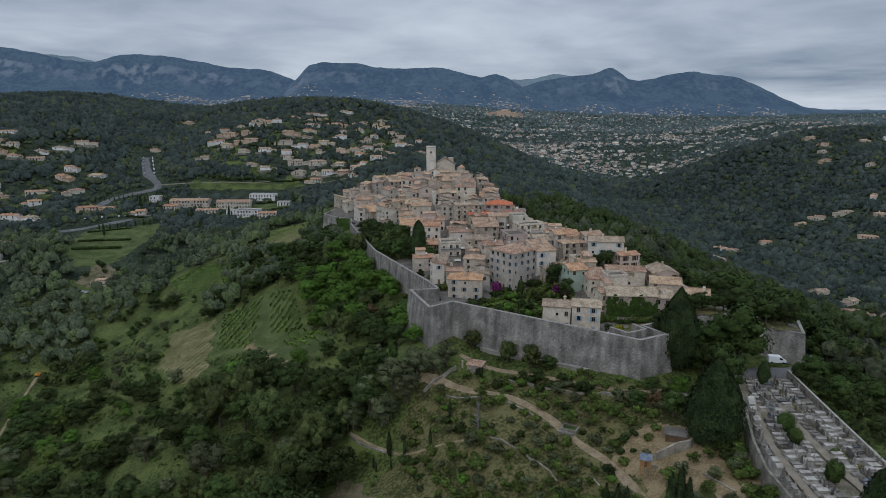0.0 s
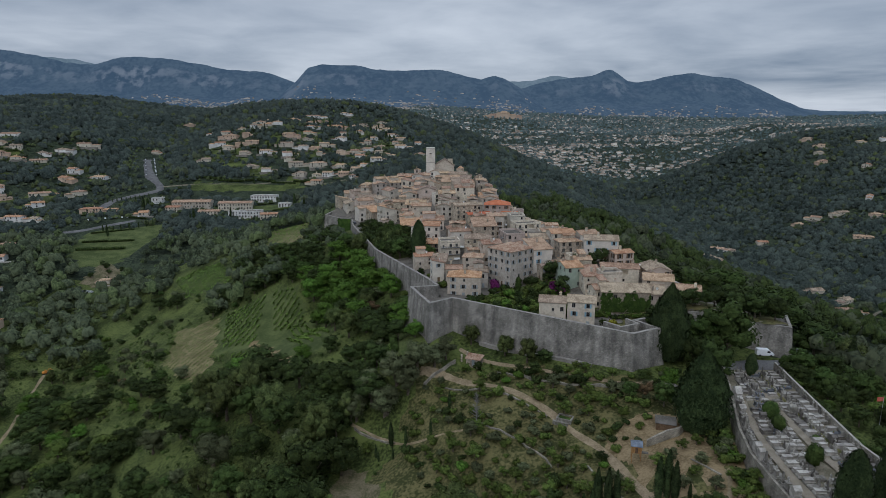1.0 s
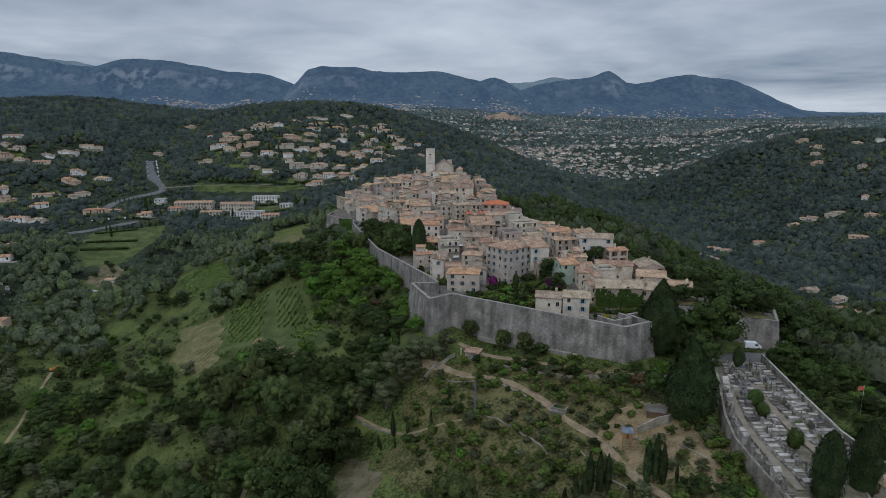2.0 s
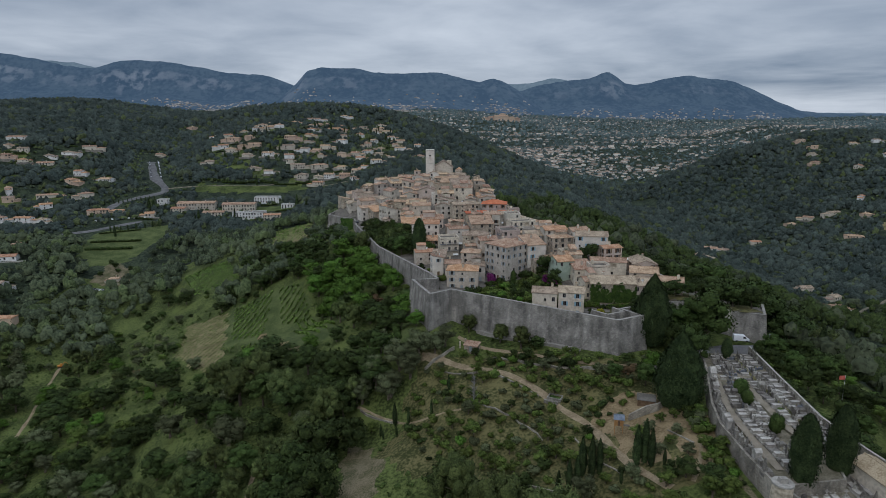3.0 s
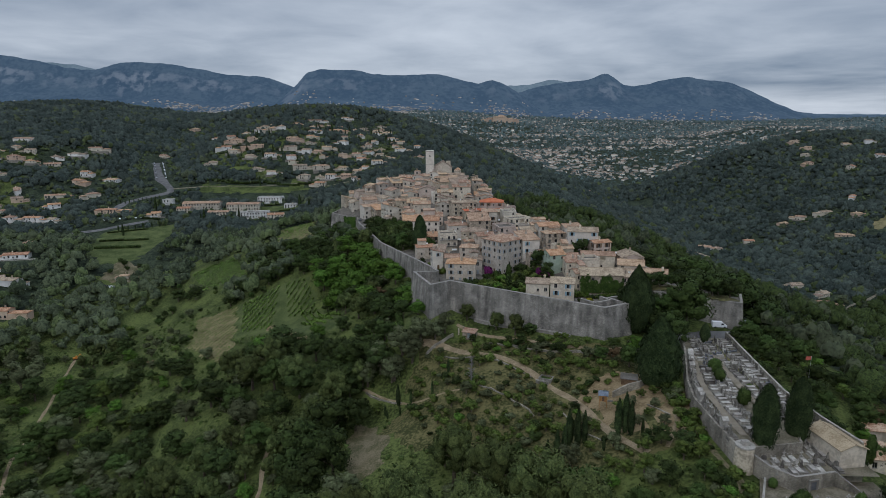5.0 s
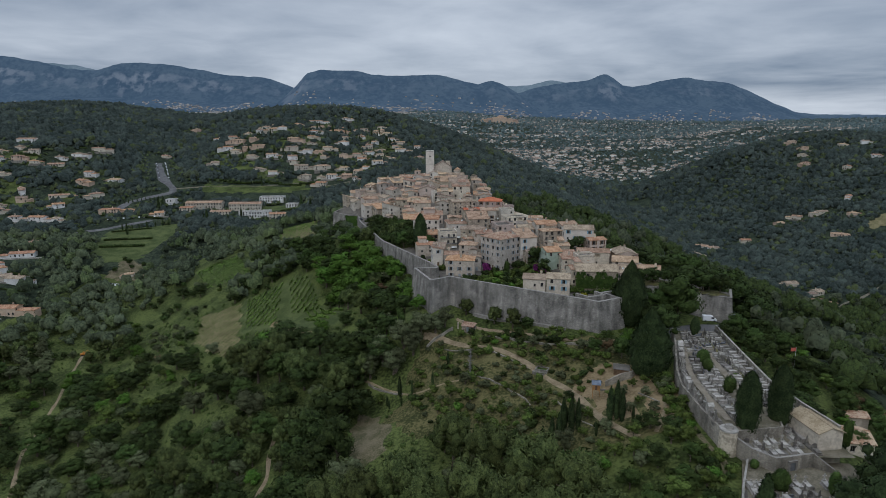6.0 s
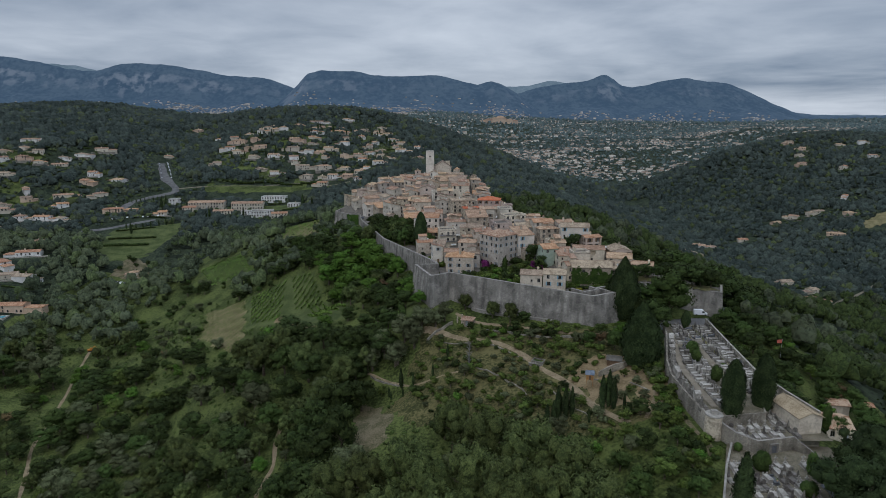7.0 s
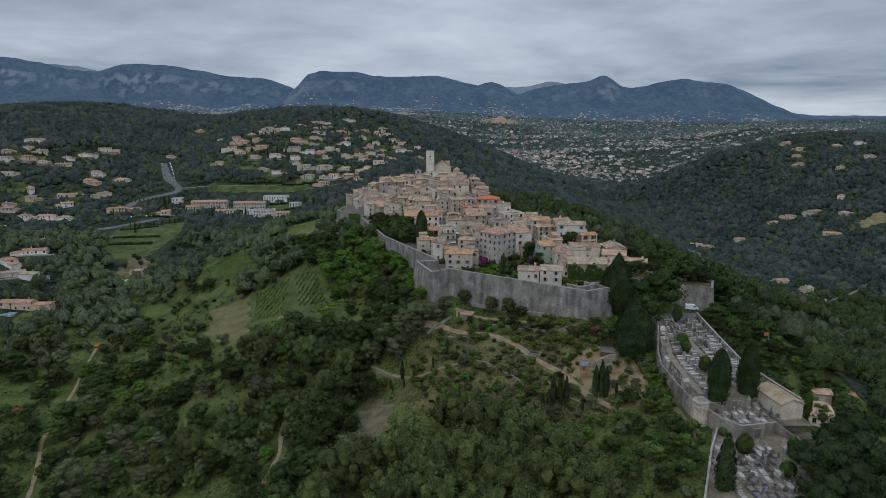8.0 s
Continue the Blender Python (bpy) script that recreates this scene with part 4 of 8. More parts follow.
    if form != "flat":
        part("roof", roof_soup(w, d, h, form, pitch).mesh("roof", tile), ob)
    if loft and form != "flat" and w > 6:
        lw, ld, lh = w * r.uniform(0.35, 0.55), d * r.uniform(0.45, 0.65), h + rise * 0.6 + r.uniform(1.6, 2.6)
        lx, ly = r.uniform(-0.2, 0.2) * w, r.uniform(-0.05, 0.16) * d
        s = Soup()
        for o, a, n, length in (((-lw / 2, -ld / 2, 0), (1, 0, 0), (0, -1, 0), lw), ((lw / 2, -ld / 2, 0), (0, 1, 0), (1, 0, 0), ld), ((lw / 2, ld / 2, 0), (-1, 0, 0), (0, 1, 0), lw), ((-lw / 2, ld / 2, 0), (0, -1, 0), (-1, 0, 0), ld)):
            facade(s, o, a, n, length, h - 0.5, lh, [(length * 0.3, lh - 1.5, length * 0.3 + 0.8, lh - 0.5)], 0.3)
        up = part("upper_room", s.mesh("upper_room", wall), ob, "", Matrix.Translation((lx, ly, 0)))
        part("upper_roof", roof_soup(lw, ld, lh, r.choice(("shed", "gable")), 0.25, 0.3).mesh("upper_roof", tile), up)
    if dish:
        part("satellite_dish", DISH, ob, "white satellite dish", Matrix.Translation((r.uniform(-0.3, 0.3) * w, -d * 0.2, h + (rise * 0.6 if form != "flat" else 0) + 0.2)))
    for _ in range(chimneys):
        cx, cy = r.uniform(-w * 0.4, w * 0.4), r.uniform(-d * 0.3, d * 0.3)
        cz = h + (pitch * (cy + d / 2) if form == "shed" else 0 if form == "flat" else rise * (1 - abs(cy) / (d / 2)))
        if form == "hip":
            cx *= 0.4
        part("chimney", r.choice(CHIMNEYS), ob, "", Matrix.Translation((cx, cy, cz + 0.3)) @ Matrix.Rotation(r.choice((0, 1.57)), 4, "Z"))
    return ob


TAKEN = []  # footprints: centre, half sizes, turn


def overlaps(x, y, w, d, a, margin=0.0):
    def corners(x, y, w, d, a):
        c, s = math.cos(a), math.sin(a)
        return [(x + c * i * w / 2 - s * j * d / 2, y + s * i * w / 2 + c * j * d / 2) for i, j in ((-1, -1), (1, -1), (1, 1), (-1, 1))]

    p = corners(x, y, w + margin, d + margin, a)
    for q in TAKEN:
        if math.hypot(q[0] - x, q[1] - y) > (w + d + q[2] + q[3]) * 0.75:
            continue
        o = corners(*q)
        clear = False
        for ang in (a, a + math.pi / 2, q[4], q[4] + math.pi / 2):
            c, s = math.cos(ang), math.sin(ang)
            pa, oa = [c * i + s * j for i, j in p], [c * i + s * j for i, j in o]
            if max(pa) < min(oa) or max(oa) < min(pa):
                clear = True
                break
        if not clear:
            return True
    return False


def stand(x, y, w, d, h, turn, base=None, **kw):
    """A village house by its plan; turn in degrees."""
    a = radians(turn)
    TAKEN.append((x, y, w, d, a))
    z = hill(x, y) if base is None else base
    return house(Matrix.Translation((x, y, z)) @ Matrix.Rotation(a, 4, "Z"), w, d, h, **kw)


# the houses along the southern edge, that stand out singly
G = "village houses"
stand(9, 223, 13.5, 9, 8.8, -6, 90, form="hip", pitch=0.36, wall=PLASTERS[2], tile=TILES[2], label="cream house with an orange hipped tile roof and grey shutters", shutters=GREYBLUE, floors=3, gaps=0.05, cols=3, group=G)
stand(30, 241, 14.5, 14, 16, 40, 90.2, form="hip", pitch=0.34, wall=PLASTERS[0], tile=TILES[3], label="tall grey four-storey townhouse with a mottled tile roof", shutters=GREYBLUE, floors=5, gaps=0.08, group=G, rails=0.12)
stand(42.5, 245, 9, 11, 14, 18, 91.5, form="shed", pitch=0.25, wall=PLASTERS[4], tile=TILES[0], label="pale house with a lean-to tile roof beside the townhouse", shutters=BLUE, floors=4, gaps=0.35, group=G)
stand(40, 191.5, 9.5, 8, 8.2, -12, 89.5, form="gable", pitch=0.32, wall=PLASTERS[2], tile=TILES[1], label="pale house with arched doors behind the rampart", floors=2, gaps=0.1, cols=3, group=G)
stand(49.8, 189, 9.5, 8.5, 9.0, -14, 89.5, form="gable", pitch=0.32, wall=PLASTERS[2], tile=TILES[1], label="pale house with pale blue shutters behind the rampart", shutters=BLUE, floors=3, gaps=0.0, cols=2, group=G)
stand(52, 222, 7.5, 10, 11.5, 14, 91.5, form="gable", pitch=0.3, wall=GREENISH, tile=TILES[2], label="narrow sage green house with a tile roof", floors=4, gaps=0.3, group=G)
stand(59.5, 217, 8, 8, 9, 8, 91.5, form="shed", pitch=0.3, wall=PLASTERS[2], tile=TILES[3], label="cream house with a rooftop terrace", floors=3, gaps=0.2, group=G)
stand(69, 203.5, 18, 10, 7.6, -4, 90.5, form="gable", pitch=0.42, wall=PLASTERS[1], tile=TILES[1], label="long stone house overgrown with ivy", floors=2, gaps=0.2, group=G)
stand(72.5, 222, 15, 9, 9.5, -12, 93, form="gable", pitch=0.22, wall=PLASTERS[2], tile=TILES[0], label="cream building with small windows and a stepped roof", floors=3, gaps=0.4, group=G)
stand(84, 209, 11, 10, 8.5, -16, 92.5, form="gable", pitch=0.3, wall=PLASTERS[2], tile=TILES[0], label="cream house with a broad faded tile roof", floors=3, gaps=0.3, group=G)
stand(92.5, 202, 10, 9, 8.2, -20, 90.6, form="gable", pitch=0.28, wall=PLASTERS[3], tile=TILES[0], label="house at the eastern point of the village", floors=3, gaps=0.2, group=G)
stand(70, 243, 14.5, 9.5, 9.2, -10, 100.6, form="gable", pitch=0.3, wall=PLASTERS[4], tile=TILES[1], label="pale house with blue shutters at the village edge", shutters=BLUE, floors=3, gaps=0.2, group=G)
stand(55, 258, 11, 9, 9, 8, 101, form="gable", pitch=0.26, wall=PLASTERS[0], tile=TILES[2], label="grey house with an orange roof", floors=3, gaps=0.25, group=G)
stand(3, 268, 9.5, 9, 10.5, 8, 93.5, form="flat", wall=PLASTERS[2], label="cream house with balconies and a roof terrace", floors=3, gaps=0.0, cols=3, group=G, rails=0.8)
stand(-9, 295, 15, 10, 10.5, -3, 96.5, form="gable", pitch=0.3, wall=PLASTERS[4], tile=TILES[2], label="pale house with a broad orange tile roof", floors=3, gaps=0.3, group=G)
stand(14, 250, 9, 8, 8, -10, 92.5, form="hip", pitch=0.3, wall=PLASTERS[2], tile=TILES[3], label="small cream house with a hipped roof", floors=3, gaps=0.15, group=G)
stand(32.5, 336, 15, 11, 9.5, -8, 102.6, form="hip", pitch=0.34, wall=PLASTERS[3], tile=RED_TILES, label="pinkish house with a new red tile roof", shutters=BROWN, floors=3, gaps=0.2, group=G)
stand(38.5, 325, 9.5, 7, 7, -8, 99.6, form="shed", pitch=0.25, wall=PLASTERS[3], tile=RED_TILES, label="pinkish annex with a red lean-to roof", shutters=BROWN, floors=2, gaps=0.1, group=G)
stand(20, 318, 13, 6, 6, 12, 103, form="gable", pitch=0.25, wall=PLASTERS[1], tile=RED_TILES, label="low stone building with a reddish roof", floors=2, gaps=0.4, group=G)

stand(61, 206.5, 7, 7, 7.5, 10, 90.5, form="gable", pitch=0.35, wall=PLASTERS[2], tile=TILES[3], label="small cream house with an uneven tile roof", floors=2, gaps=0.1, group=G, loft=True)
stand(80.5, 201, 6.5, 7, 6.5, -14, 91, form="shed", pitch=0.3, wall=PLASTERS[3], tile=TILES[1], label="small pinkish house with a terrace", floors=2, gaps=0.0, group=G, dish=True)
stand(66, 213, 8, 7, 10.5, 6, 92, form="flat", wall=PLASTERS[2], label="square cream house with a walled roof terrace", floors=3, gaps=0.3, group=G)
stand(58, 227, 7, 6, 9.5, 4, 95, form="gable", pitch=0.3, wall=PLASTERS[1], tile=TILES[3], label="stone house with a mottled tile roof", floors=3, gaps=0.3, group=G, loft=True)
stand(22, 258, 9, 8, 12, 14, 93, form="gable", pitch=0.3, wall=PLASTERS[2], tile=TILES[3], label="cream townhouse with a mottled tile roof", floors=4, gaps=0.2, group=G, shutters=BROWN, dish=True)
stand(-1.5, 252, 6.5, 7, 6, -8, 92, form="shed", pitch=0.3, wall=PLASTERS[1], tile=TILES[1], label="low stone house with a lean-to roof", floors=2, gaps=0.2, group=G)
stand(5, 238, 7, 7, 7, -4, 91, form="gable", pitch=0.3, wall=PLASTERS[2], tile=TILES[0], label="small house with faded tiles near the rampart", floors=2, gaps=0.2, group=G)

# the rest of the old village, packed along its lanes
GARDENS = [[(-34, 296), (-16, 280), (-14, 300), (-32, 345), (-50, 352)], [(4, 200), (34, 186), (58, 196), (62, 203), (48, 216), (42, 233), (24, 230), (16, 212)], [(-12, 268), (-6, 268), (-6, 285), (-18, 282)]]
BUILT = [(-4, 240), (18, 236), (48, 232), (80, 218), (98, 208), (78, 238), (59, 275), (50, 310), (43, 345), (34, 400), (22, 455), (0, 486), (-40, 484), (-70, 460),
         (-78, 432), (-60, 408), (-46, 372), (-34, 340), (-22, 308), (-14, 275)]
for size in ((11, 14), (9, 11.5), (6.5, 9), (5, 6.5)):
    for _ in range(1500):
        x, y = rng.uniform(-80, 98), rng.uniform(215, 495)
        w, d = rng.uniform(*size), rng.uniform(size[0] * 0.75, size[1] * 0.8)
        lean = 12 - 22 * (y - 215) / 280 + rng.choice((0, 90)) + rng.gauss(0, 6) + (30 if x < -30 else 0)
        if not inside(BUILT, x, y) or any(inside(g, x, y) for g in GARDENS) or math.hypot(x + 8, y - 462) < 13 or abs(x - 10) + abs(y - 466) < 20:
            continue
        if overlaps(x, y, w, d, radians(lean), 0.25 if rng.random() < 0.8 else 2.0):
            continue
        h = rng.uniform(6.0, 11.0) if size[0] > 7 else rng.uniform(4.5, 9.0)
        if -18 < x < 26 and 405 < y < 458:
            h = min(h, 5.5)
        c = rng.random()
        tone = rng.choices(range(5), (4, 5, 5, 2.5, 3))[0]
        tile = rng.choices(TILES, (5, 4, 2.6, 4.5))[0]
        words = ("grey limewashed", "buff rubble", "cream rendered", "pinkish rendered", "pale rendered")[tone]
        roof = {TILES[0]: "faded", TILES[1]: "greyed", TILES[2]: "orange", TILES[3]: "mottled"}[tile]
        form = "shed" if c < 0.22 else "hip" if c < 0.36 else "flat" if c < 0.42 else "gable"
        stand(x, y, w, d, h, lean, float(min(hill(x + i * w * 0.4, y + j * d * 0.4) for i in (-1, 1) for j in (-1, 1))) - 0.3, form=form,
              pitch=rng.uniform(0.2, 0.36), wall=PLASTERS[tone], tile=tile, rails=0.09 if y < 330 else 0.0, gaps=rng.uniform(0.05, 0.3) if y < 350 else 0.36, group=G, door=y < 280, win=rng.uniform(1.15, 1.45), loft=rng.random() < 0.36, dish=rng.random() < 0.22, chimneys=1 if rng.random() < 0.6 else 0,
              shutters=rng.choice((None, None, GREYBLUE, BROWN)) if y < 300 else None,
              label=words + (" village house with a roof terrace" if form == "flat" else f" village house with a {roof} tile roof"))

# ---- church with its square bell tower ----
church = thing("church", "old village church with a square pale bell tower", "church", Matrix.Translation((0, 462, 112)))
s = Soup()
tz = 27.0
for o, a, n in (((-13.0, -7.0, 0), (1, 0, 0), (0, -1, 0)), ((-6.0, -7.0, 0), (0, 1, 0), (1, 0, 0)), ((-6.0, 0, 0), (-1, 0, 0), (0, 1, 0)), ((-13.0, 0, 0), (0, -1, 0), (-1, 0, 0))):
    facade(s, o, a, n, 7.0, -4, tz, [(2.6, 17.5, 4.4, 22.3)], 0.9)
s.add([(-13.0, -7.0, tz), (-6.0, -7.0, tz), (-6.0, 0, tz), (-13.0, 0, tz)], [(0, 1, 2, 3)])
part("bell_tower", s.mesh("bell_tower", PLASTERS[4]), church, "square pale stone bell tower")
for z0, z1 in ((tz - 0.9, tz - 0.5), (15.6, 15.9)):
    s = Soup()
    s.box(-13.15, -7.15, z0, -5.85, 0.15, z1)
    part("cornice", s.mesh("cornice", COPING), church)
# flat dark half-disc on the wall, standing for the shaded arch of the opening
s = Soup()
for k in range(8):
    a0, a1 = math.pi * k / 8, math.pi * (k + 1) / 8
    s.add([(-9.5, -7.06, 22.2), (-9.5 + 0.9 * math.cos(a0), -7.06, 22.2 + 0.9 * math.sin(a0)), (-9.5 + 0.9 * math.cos(a1), -7.06, 22.2 + 0.9 * math.sin(a1))], [(0, 1, 2)])
part("belfry_arch", s.mesh("belfry_arch", GLASS), church)
s = Soup()
gable = [(-5, -6), (9, -6), (9, 12.5), (1.5, 17.6), (-5, 13.8)]  # the uneven south gable: long slope towards the tower
s.add([(x, y, z) for y in (-3.0, 11.0) for x, z in gable], [(0, 1, 2, 3, 4), (9, 8, 7, 6, 5), (1, 6, 7, 2), (4, 9, 5, 0), (2, 7, 8, 3), (3, 8, 9, 4)])
part("nave", s.mesh("nave", PLASTERS[2]), church)
s = Soup()
for (x0, z0), (x1, z1) in (((-5.5, 13.55), (1.5, 17.8)), ((1.5, 17.8), (9.6, 12.3))):
    s.add([(x0, -3.4, z0), (x1, -3.4, z1), (x1, 11.4, z1), (x0, 11.4, z0), (x0, -3.4, z0 + 0.3), (x1, -3.4, z1 + 0.3), (x1, 11.4, z1 + 0.3), (x0, 11.4, z0 + 0.3)],
          [(3, 2, 1, 0), (4, 5, 6, 7), (0, 1, 5, 4), (1, 2, 6, 5), (2, 3, 7, 6), (3, 0, 4, 7)])
part("roof", s.mesh("roof", TILES[1]), church)
s = Soup()
s.add([(-7, -9, -6), (8, -9, -6), (8, -3.1, -6), (-7, -3.1, -6), (-7, -9, 2.5), (8, -9, 5.5), (8, -3.1, 7.0), (-7, -3.1, 4.0)],
      [(0, 1, 5, 4), (1, 2, 6, 5), (2, 3, 7, 6), (3, 0, 4, 7), (4, 5, 6, 7)])
part("aisle", s.mesh("aisle", PLASTERS[4]), church, "pale rendered side aisle with a sloping top")
s = Soup()
s.box(4, 4, 10, 8, 8, 17.6)
part("sacristy", s.mesh("sacristy", PLASTERS[1]), church)
s = Soup()
s.tube((14, -6, -4), (14, -6, 11), 3.0, 2.6, 10)
s.tube((14, -6, 11), (14, -6, 13), 2.9, 0.2, 10, 1)
part("turret", s.mesh("turret", [PLASTERS[1], TILES[2]]), church)

# ---- cemetery on its terraces ----
def terrace_z(x, y):
    return 82.4 + 1.6 * np.clip((np.asarray(y, float) - 80) / 30, 0, 1) + 0 * np.asarray(x, float)


def level(z):
    return lambda x, y: z + 0 * np.asarray(x, float)


def slab(name, poly, height, material, label):
    """A level yard cut to its outline."""
    p = np.array(poly, float)
    xs = [(x, y, float(height(x, y))) for x, y in poly]
    me = mesh(name, xs, [tuple(range(len(xs)))], material)
    return tagged(new(name, me), label, "ground", kind="structure")


MAIN = [(88.5, 160.5), (84, 146), (75.7, 123), (72.8, 111), (72.8, 97), (74, 85.5), (78, 86), (91, 88), (94, 97), (101, 97), (99.8, 112), (102.5, 135), (105.8, 159.5)]
slab("cemetery_ground", MAIN, terrace_z, GRAVEL, "grey gravel terrace of a hillside cemetery")
slab("chapel_court", [(76, 85), (79, 80.5), (83, 76.5), (93.5, 78.5), (104, 78), (104, 97), (94, 97), (91, 88), (78, 86)], level(80.0), GRAVEL, "grey gravel court before the cemetery chapel")
slab("lower_cemetery_ground", [(77.5, 82), (64.5, 56.5), (58, 44), (104, 44), (104, 80)], level(77.2), GRAVEL, "lower gravel terrace of the cemetery")
wall_run("wall_cemetery_west", [(88.5, 160.5), (84, 146), (75.5, 123), (72.5, 111), (72.5, 97), (73.6, 86)], [85.2, 85, 84.9, 84.8, 84.2, 83.6], foot_of, 0.6, DRYSTONE, "stone retaining wall of the cemetery terrace", "wall", 0.04)
wall_run("wall_cemetery_east", [(105.8, 161), (102.7, 135), (100, 112), (101.5, 97), (103.5, 84)], [86.2, 86, 86, 85.6, 85.6], foot_of, 0.6, DRYSTONE, "pale stone boundary wall of the cemetery", "wall", 0.0, outside=-1, coping=1)
wall_run("wall_cemetery_step", [(74.5, 85.4), (78, 86), (91, 88), (94, 97), (101, 97)], [83.2, 83.2, 83.2, 83.6, 83.8], level(79), 0.5, DRYSTONE, "low stone wall between cemetery terraces", "wall")
wall_run("wall_chapel_court", [(76.3, 84.6), (79, 80.5), (83, 76.5), (93.5, 78.5), (98, 74.5)], [82.4, 81.2, 81, 81, 77.6], level(75.5), 0.6, DRYSTONE, "stone retaining wall below the chapel court", "wall", 0.03, coping=1)
wall_run("wall_cemetery_low", [(78, 81), (71.2, 69.5), (64.5, 56.5), (58, 44)], [78.2, 78.2, 78.2, 78.2], foot_of, 0.5, DRYSTONE, "low stone wall of the lower cemetery", "wall", coping=1)
pier = thing("corner_pier", "rounded pale stone pier ending the cemetery wall", "pier", Matrix.Translation((75, 85.5, 77)))
s = Soup()
s.tube((0, 0, -2.5), (0, 0, 7.0), 2.55, 2.15, 16)
part("shaft", s.mesh("shaft", PLASTERS[1]), pier)
s = Soup()
s.tube((0, 0, 7.0), (0, 0, 7.35), 2.4, 2.3, 16)
s.box(-1.0, -0.7, 7.3, 1.0, 0.7, 8.4, taper=0.15)
part("coping", s.mesh("coping", COPING), pier)
doorway = thing("vault_door", "dark vault doorway with a pale stone surround", "door", Matrix.Translation((87.6, 77.0, 77.2)) @ Matrix.Rotation(radians(11), 4, "Z"))
s = Soup()
for q in ((-1.25, -0.75, 0, 2.6), (0.75, 1.25, 0, 2.6), (-1.25, 1.25, 2.2, 2.7)):
    s.box(q[0], -0.12, q[2], q[1], 0.6, q[3])
part("surround", s.mesh("surround", COPING), doorway)
s = Soup()
s.box(-0.75, 0.02, 0, 0.75, 0.3, 2.2)
part("door_leaf", s.mesh("door_leaf", STONE_DARK), doorway)
house(Matrix.Translation((99, 87.5, 80)) @ Matrix.Rotation(radians(96), 4, "Z"), 11.5, 6.8, 4.8, form="gable", pitch=0.42, wall=PLASTERS[2], tile=CHAPEL_TILES, label="plain cream cemetery chapel with a weathered tile roof",
      category="chapel", name="chapel", floors=1, gaps=1.0, chimneys=0, skirt=6)


def tomb_kind(k):
    """One tomb: a slab on a kerb with its headstone, cross or little roof."""
    r = random.Random(100 + k)
    stone = (STONE_GREY, STONE_PALE, STONE_GREY, STONE_DARK, STONE_GREY, STONE_PALE)[k]
    label = ("grey stone tomb with an upright headstone", "pale marble tomb with a stone cross", "grey family vault with a gabled top", "dark granite tomb slab with a low headstone",
             "weathered kerbed grave with a pointed stele", "pale raised tomb with urns")[k]
    ob = thing("tomb", label, "tomb", group="tombs in the cemetery")
    s = Soup()
    s.box(-0.65, -1.2, -0.3, 0.65, 1.2, 0.22)
    h = (0.55, 0.7, 0.6, 0.5, 0.3, 0.9)[k]
    s.box(-0.52, -1.08, 0.22, 0.52, 1.05, h, taper=0.06)
    s.box(-0.56, -1.12, h, 0.56, 1.08, h + 0.09)
    part("slab", s.mesh("slab", stone), ob)
    s = Soup()
    if k == 0:
        s.box(-0.55, 0.85, 0.2, 0.55, 1.1, 1.5, taper=0.02)
        s.box(-0.35, 0.87, 1.5, 0.35, 1.08, 1.75, taper=0.08)
        part("headstone", s.mesh("headstone", stone), ob)
    elif k == 1:
        s.box(-0.3, 0.8, 0.2, 0.3, 1.15, 1.1)
        s.box(-0.09, 0.9, 1.1, 0.09, 1.05, 2.3)
        s.box(-0.4, 0.91, 1.75, 0.4, 1.04, 1.93)
        part("cross", s.mesh("cross", stone), ob)
    elif k == 2:
        s.box(-0.75, -0.3, 0.2, 0.75, 1.2, 2.0)
        s.add([(-0.85, -0.4, 2.0), (0.85, -0.4, 2.0), (0, -0.4, 2.6), (-0.85, 1.3, 2.0), (0.85, 1.3, 2.0), (0, 1.3, 2.6)], [(0, 1, 2), (5, 4, 3), (0, 2, 5, 3), (2, 1, 4, 5), (1, 0, 3, 4)])
        part("shrine", s.mesh("shrine", stone), ob)
    elif k == 3:
        s.box(-0.5, 0.9, 0.2, 0.5, 1.1, 1.05)
        part("headstone", s.mesh("headstone", stone), ob)
    elif k == 4:
        s.box(-0.4, 0.8, 0.2, 0.4, 1.1, 0.8)
        s.box(-0.28, 0.82, 0.8, 0.28, 1.08, 2.2, taper=0.14)
        part("stele", s.mesh("stele", stone), ob)
    else:
        for x in (-0.45, 0.45):
            s = Soup()
            s.tube((x, 1.0, h + 0.05), (x, 1.0, h + 0.45), 0.08, 0.16, 7)
            part("urn", s.mesh("urn", STONE_PALE), ob)
    if k in (3,):
        s = Soup()
        s.tube((0.2, -0.7, h + 0.09), (0.2, -0.7, h + 0.33), 0.1, 0.15, 6)
        for i in range(7):
            a = i * 0.9
            s.add([(0.2, -0.7, h + 0.33), (0.2 + 0.3 * math.cos(a), -0.7 + 0.3 * math.sin(a), h + 0.55), (0.2 + 0.3 * math.cos(a + 0.6), -0.7 + 0.3 * math.sin(a + 0.6), h + 0.5)], [(0, 1, 2)], 1)
        part("flower_pot", s.mesh("flower_pot", [TILES[2], LEAF_PURPLE if k == 5 else LEAF_BUSH]), ob)
    return ob


TOMBS = {}


def tomb(k, x, y, z, turn, scale=1.0):
    m = Matrix.Translation((x, y, z)) @ Matrix.Rotation(turn, 4, "Z") @ Matrix.Diagonal((scale, scale, scale, 1))
    if k not in TOMBS:
        TOMBS[k] = tomb_kind(k)
        TOMBS[k].matrix_basis = m
        return
    copy_thing(TOMBS[k], m @ Matrix.Diagonal((1 / TOMBS[k].scale[0],) * 3 + (1,)))


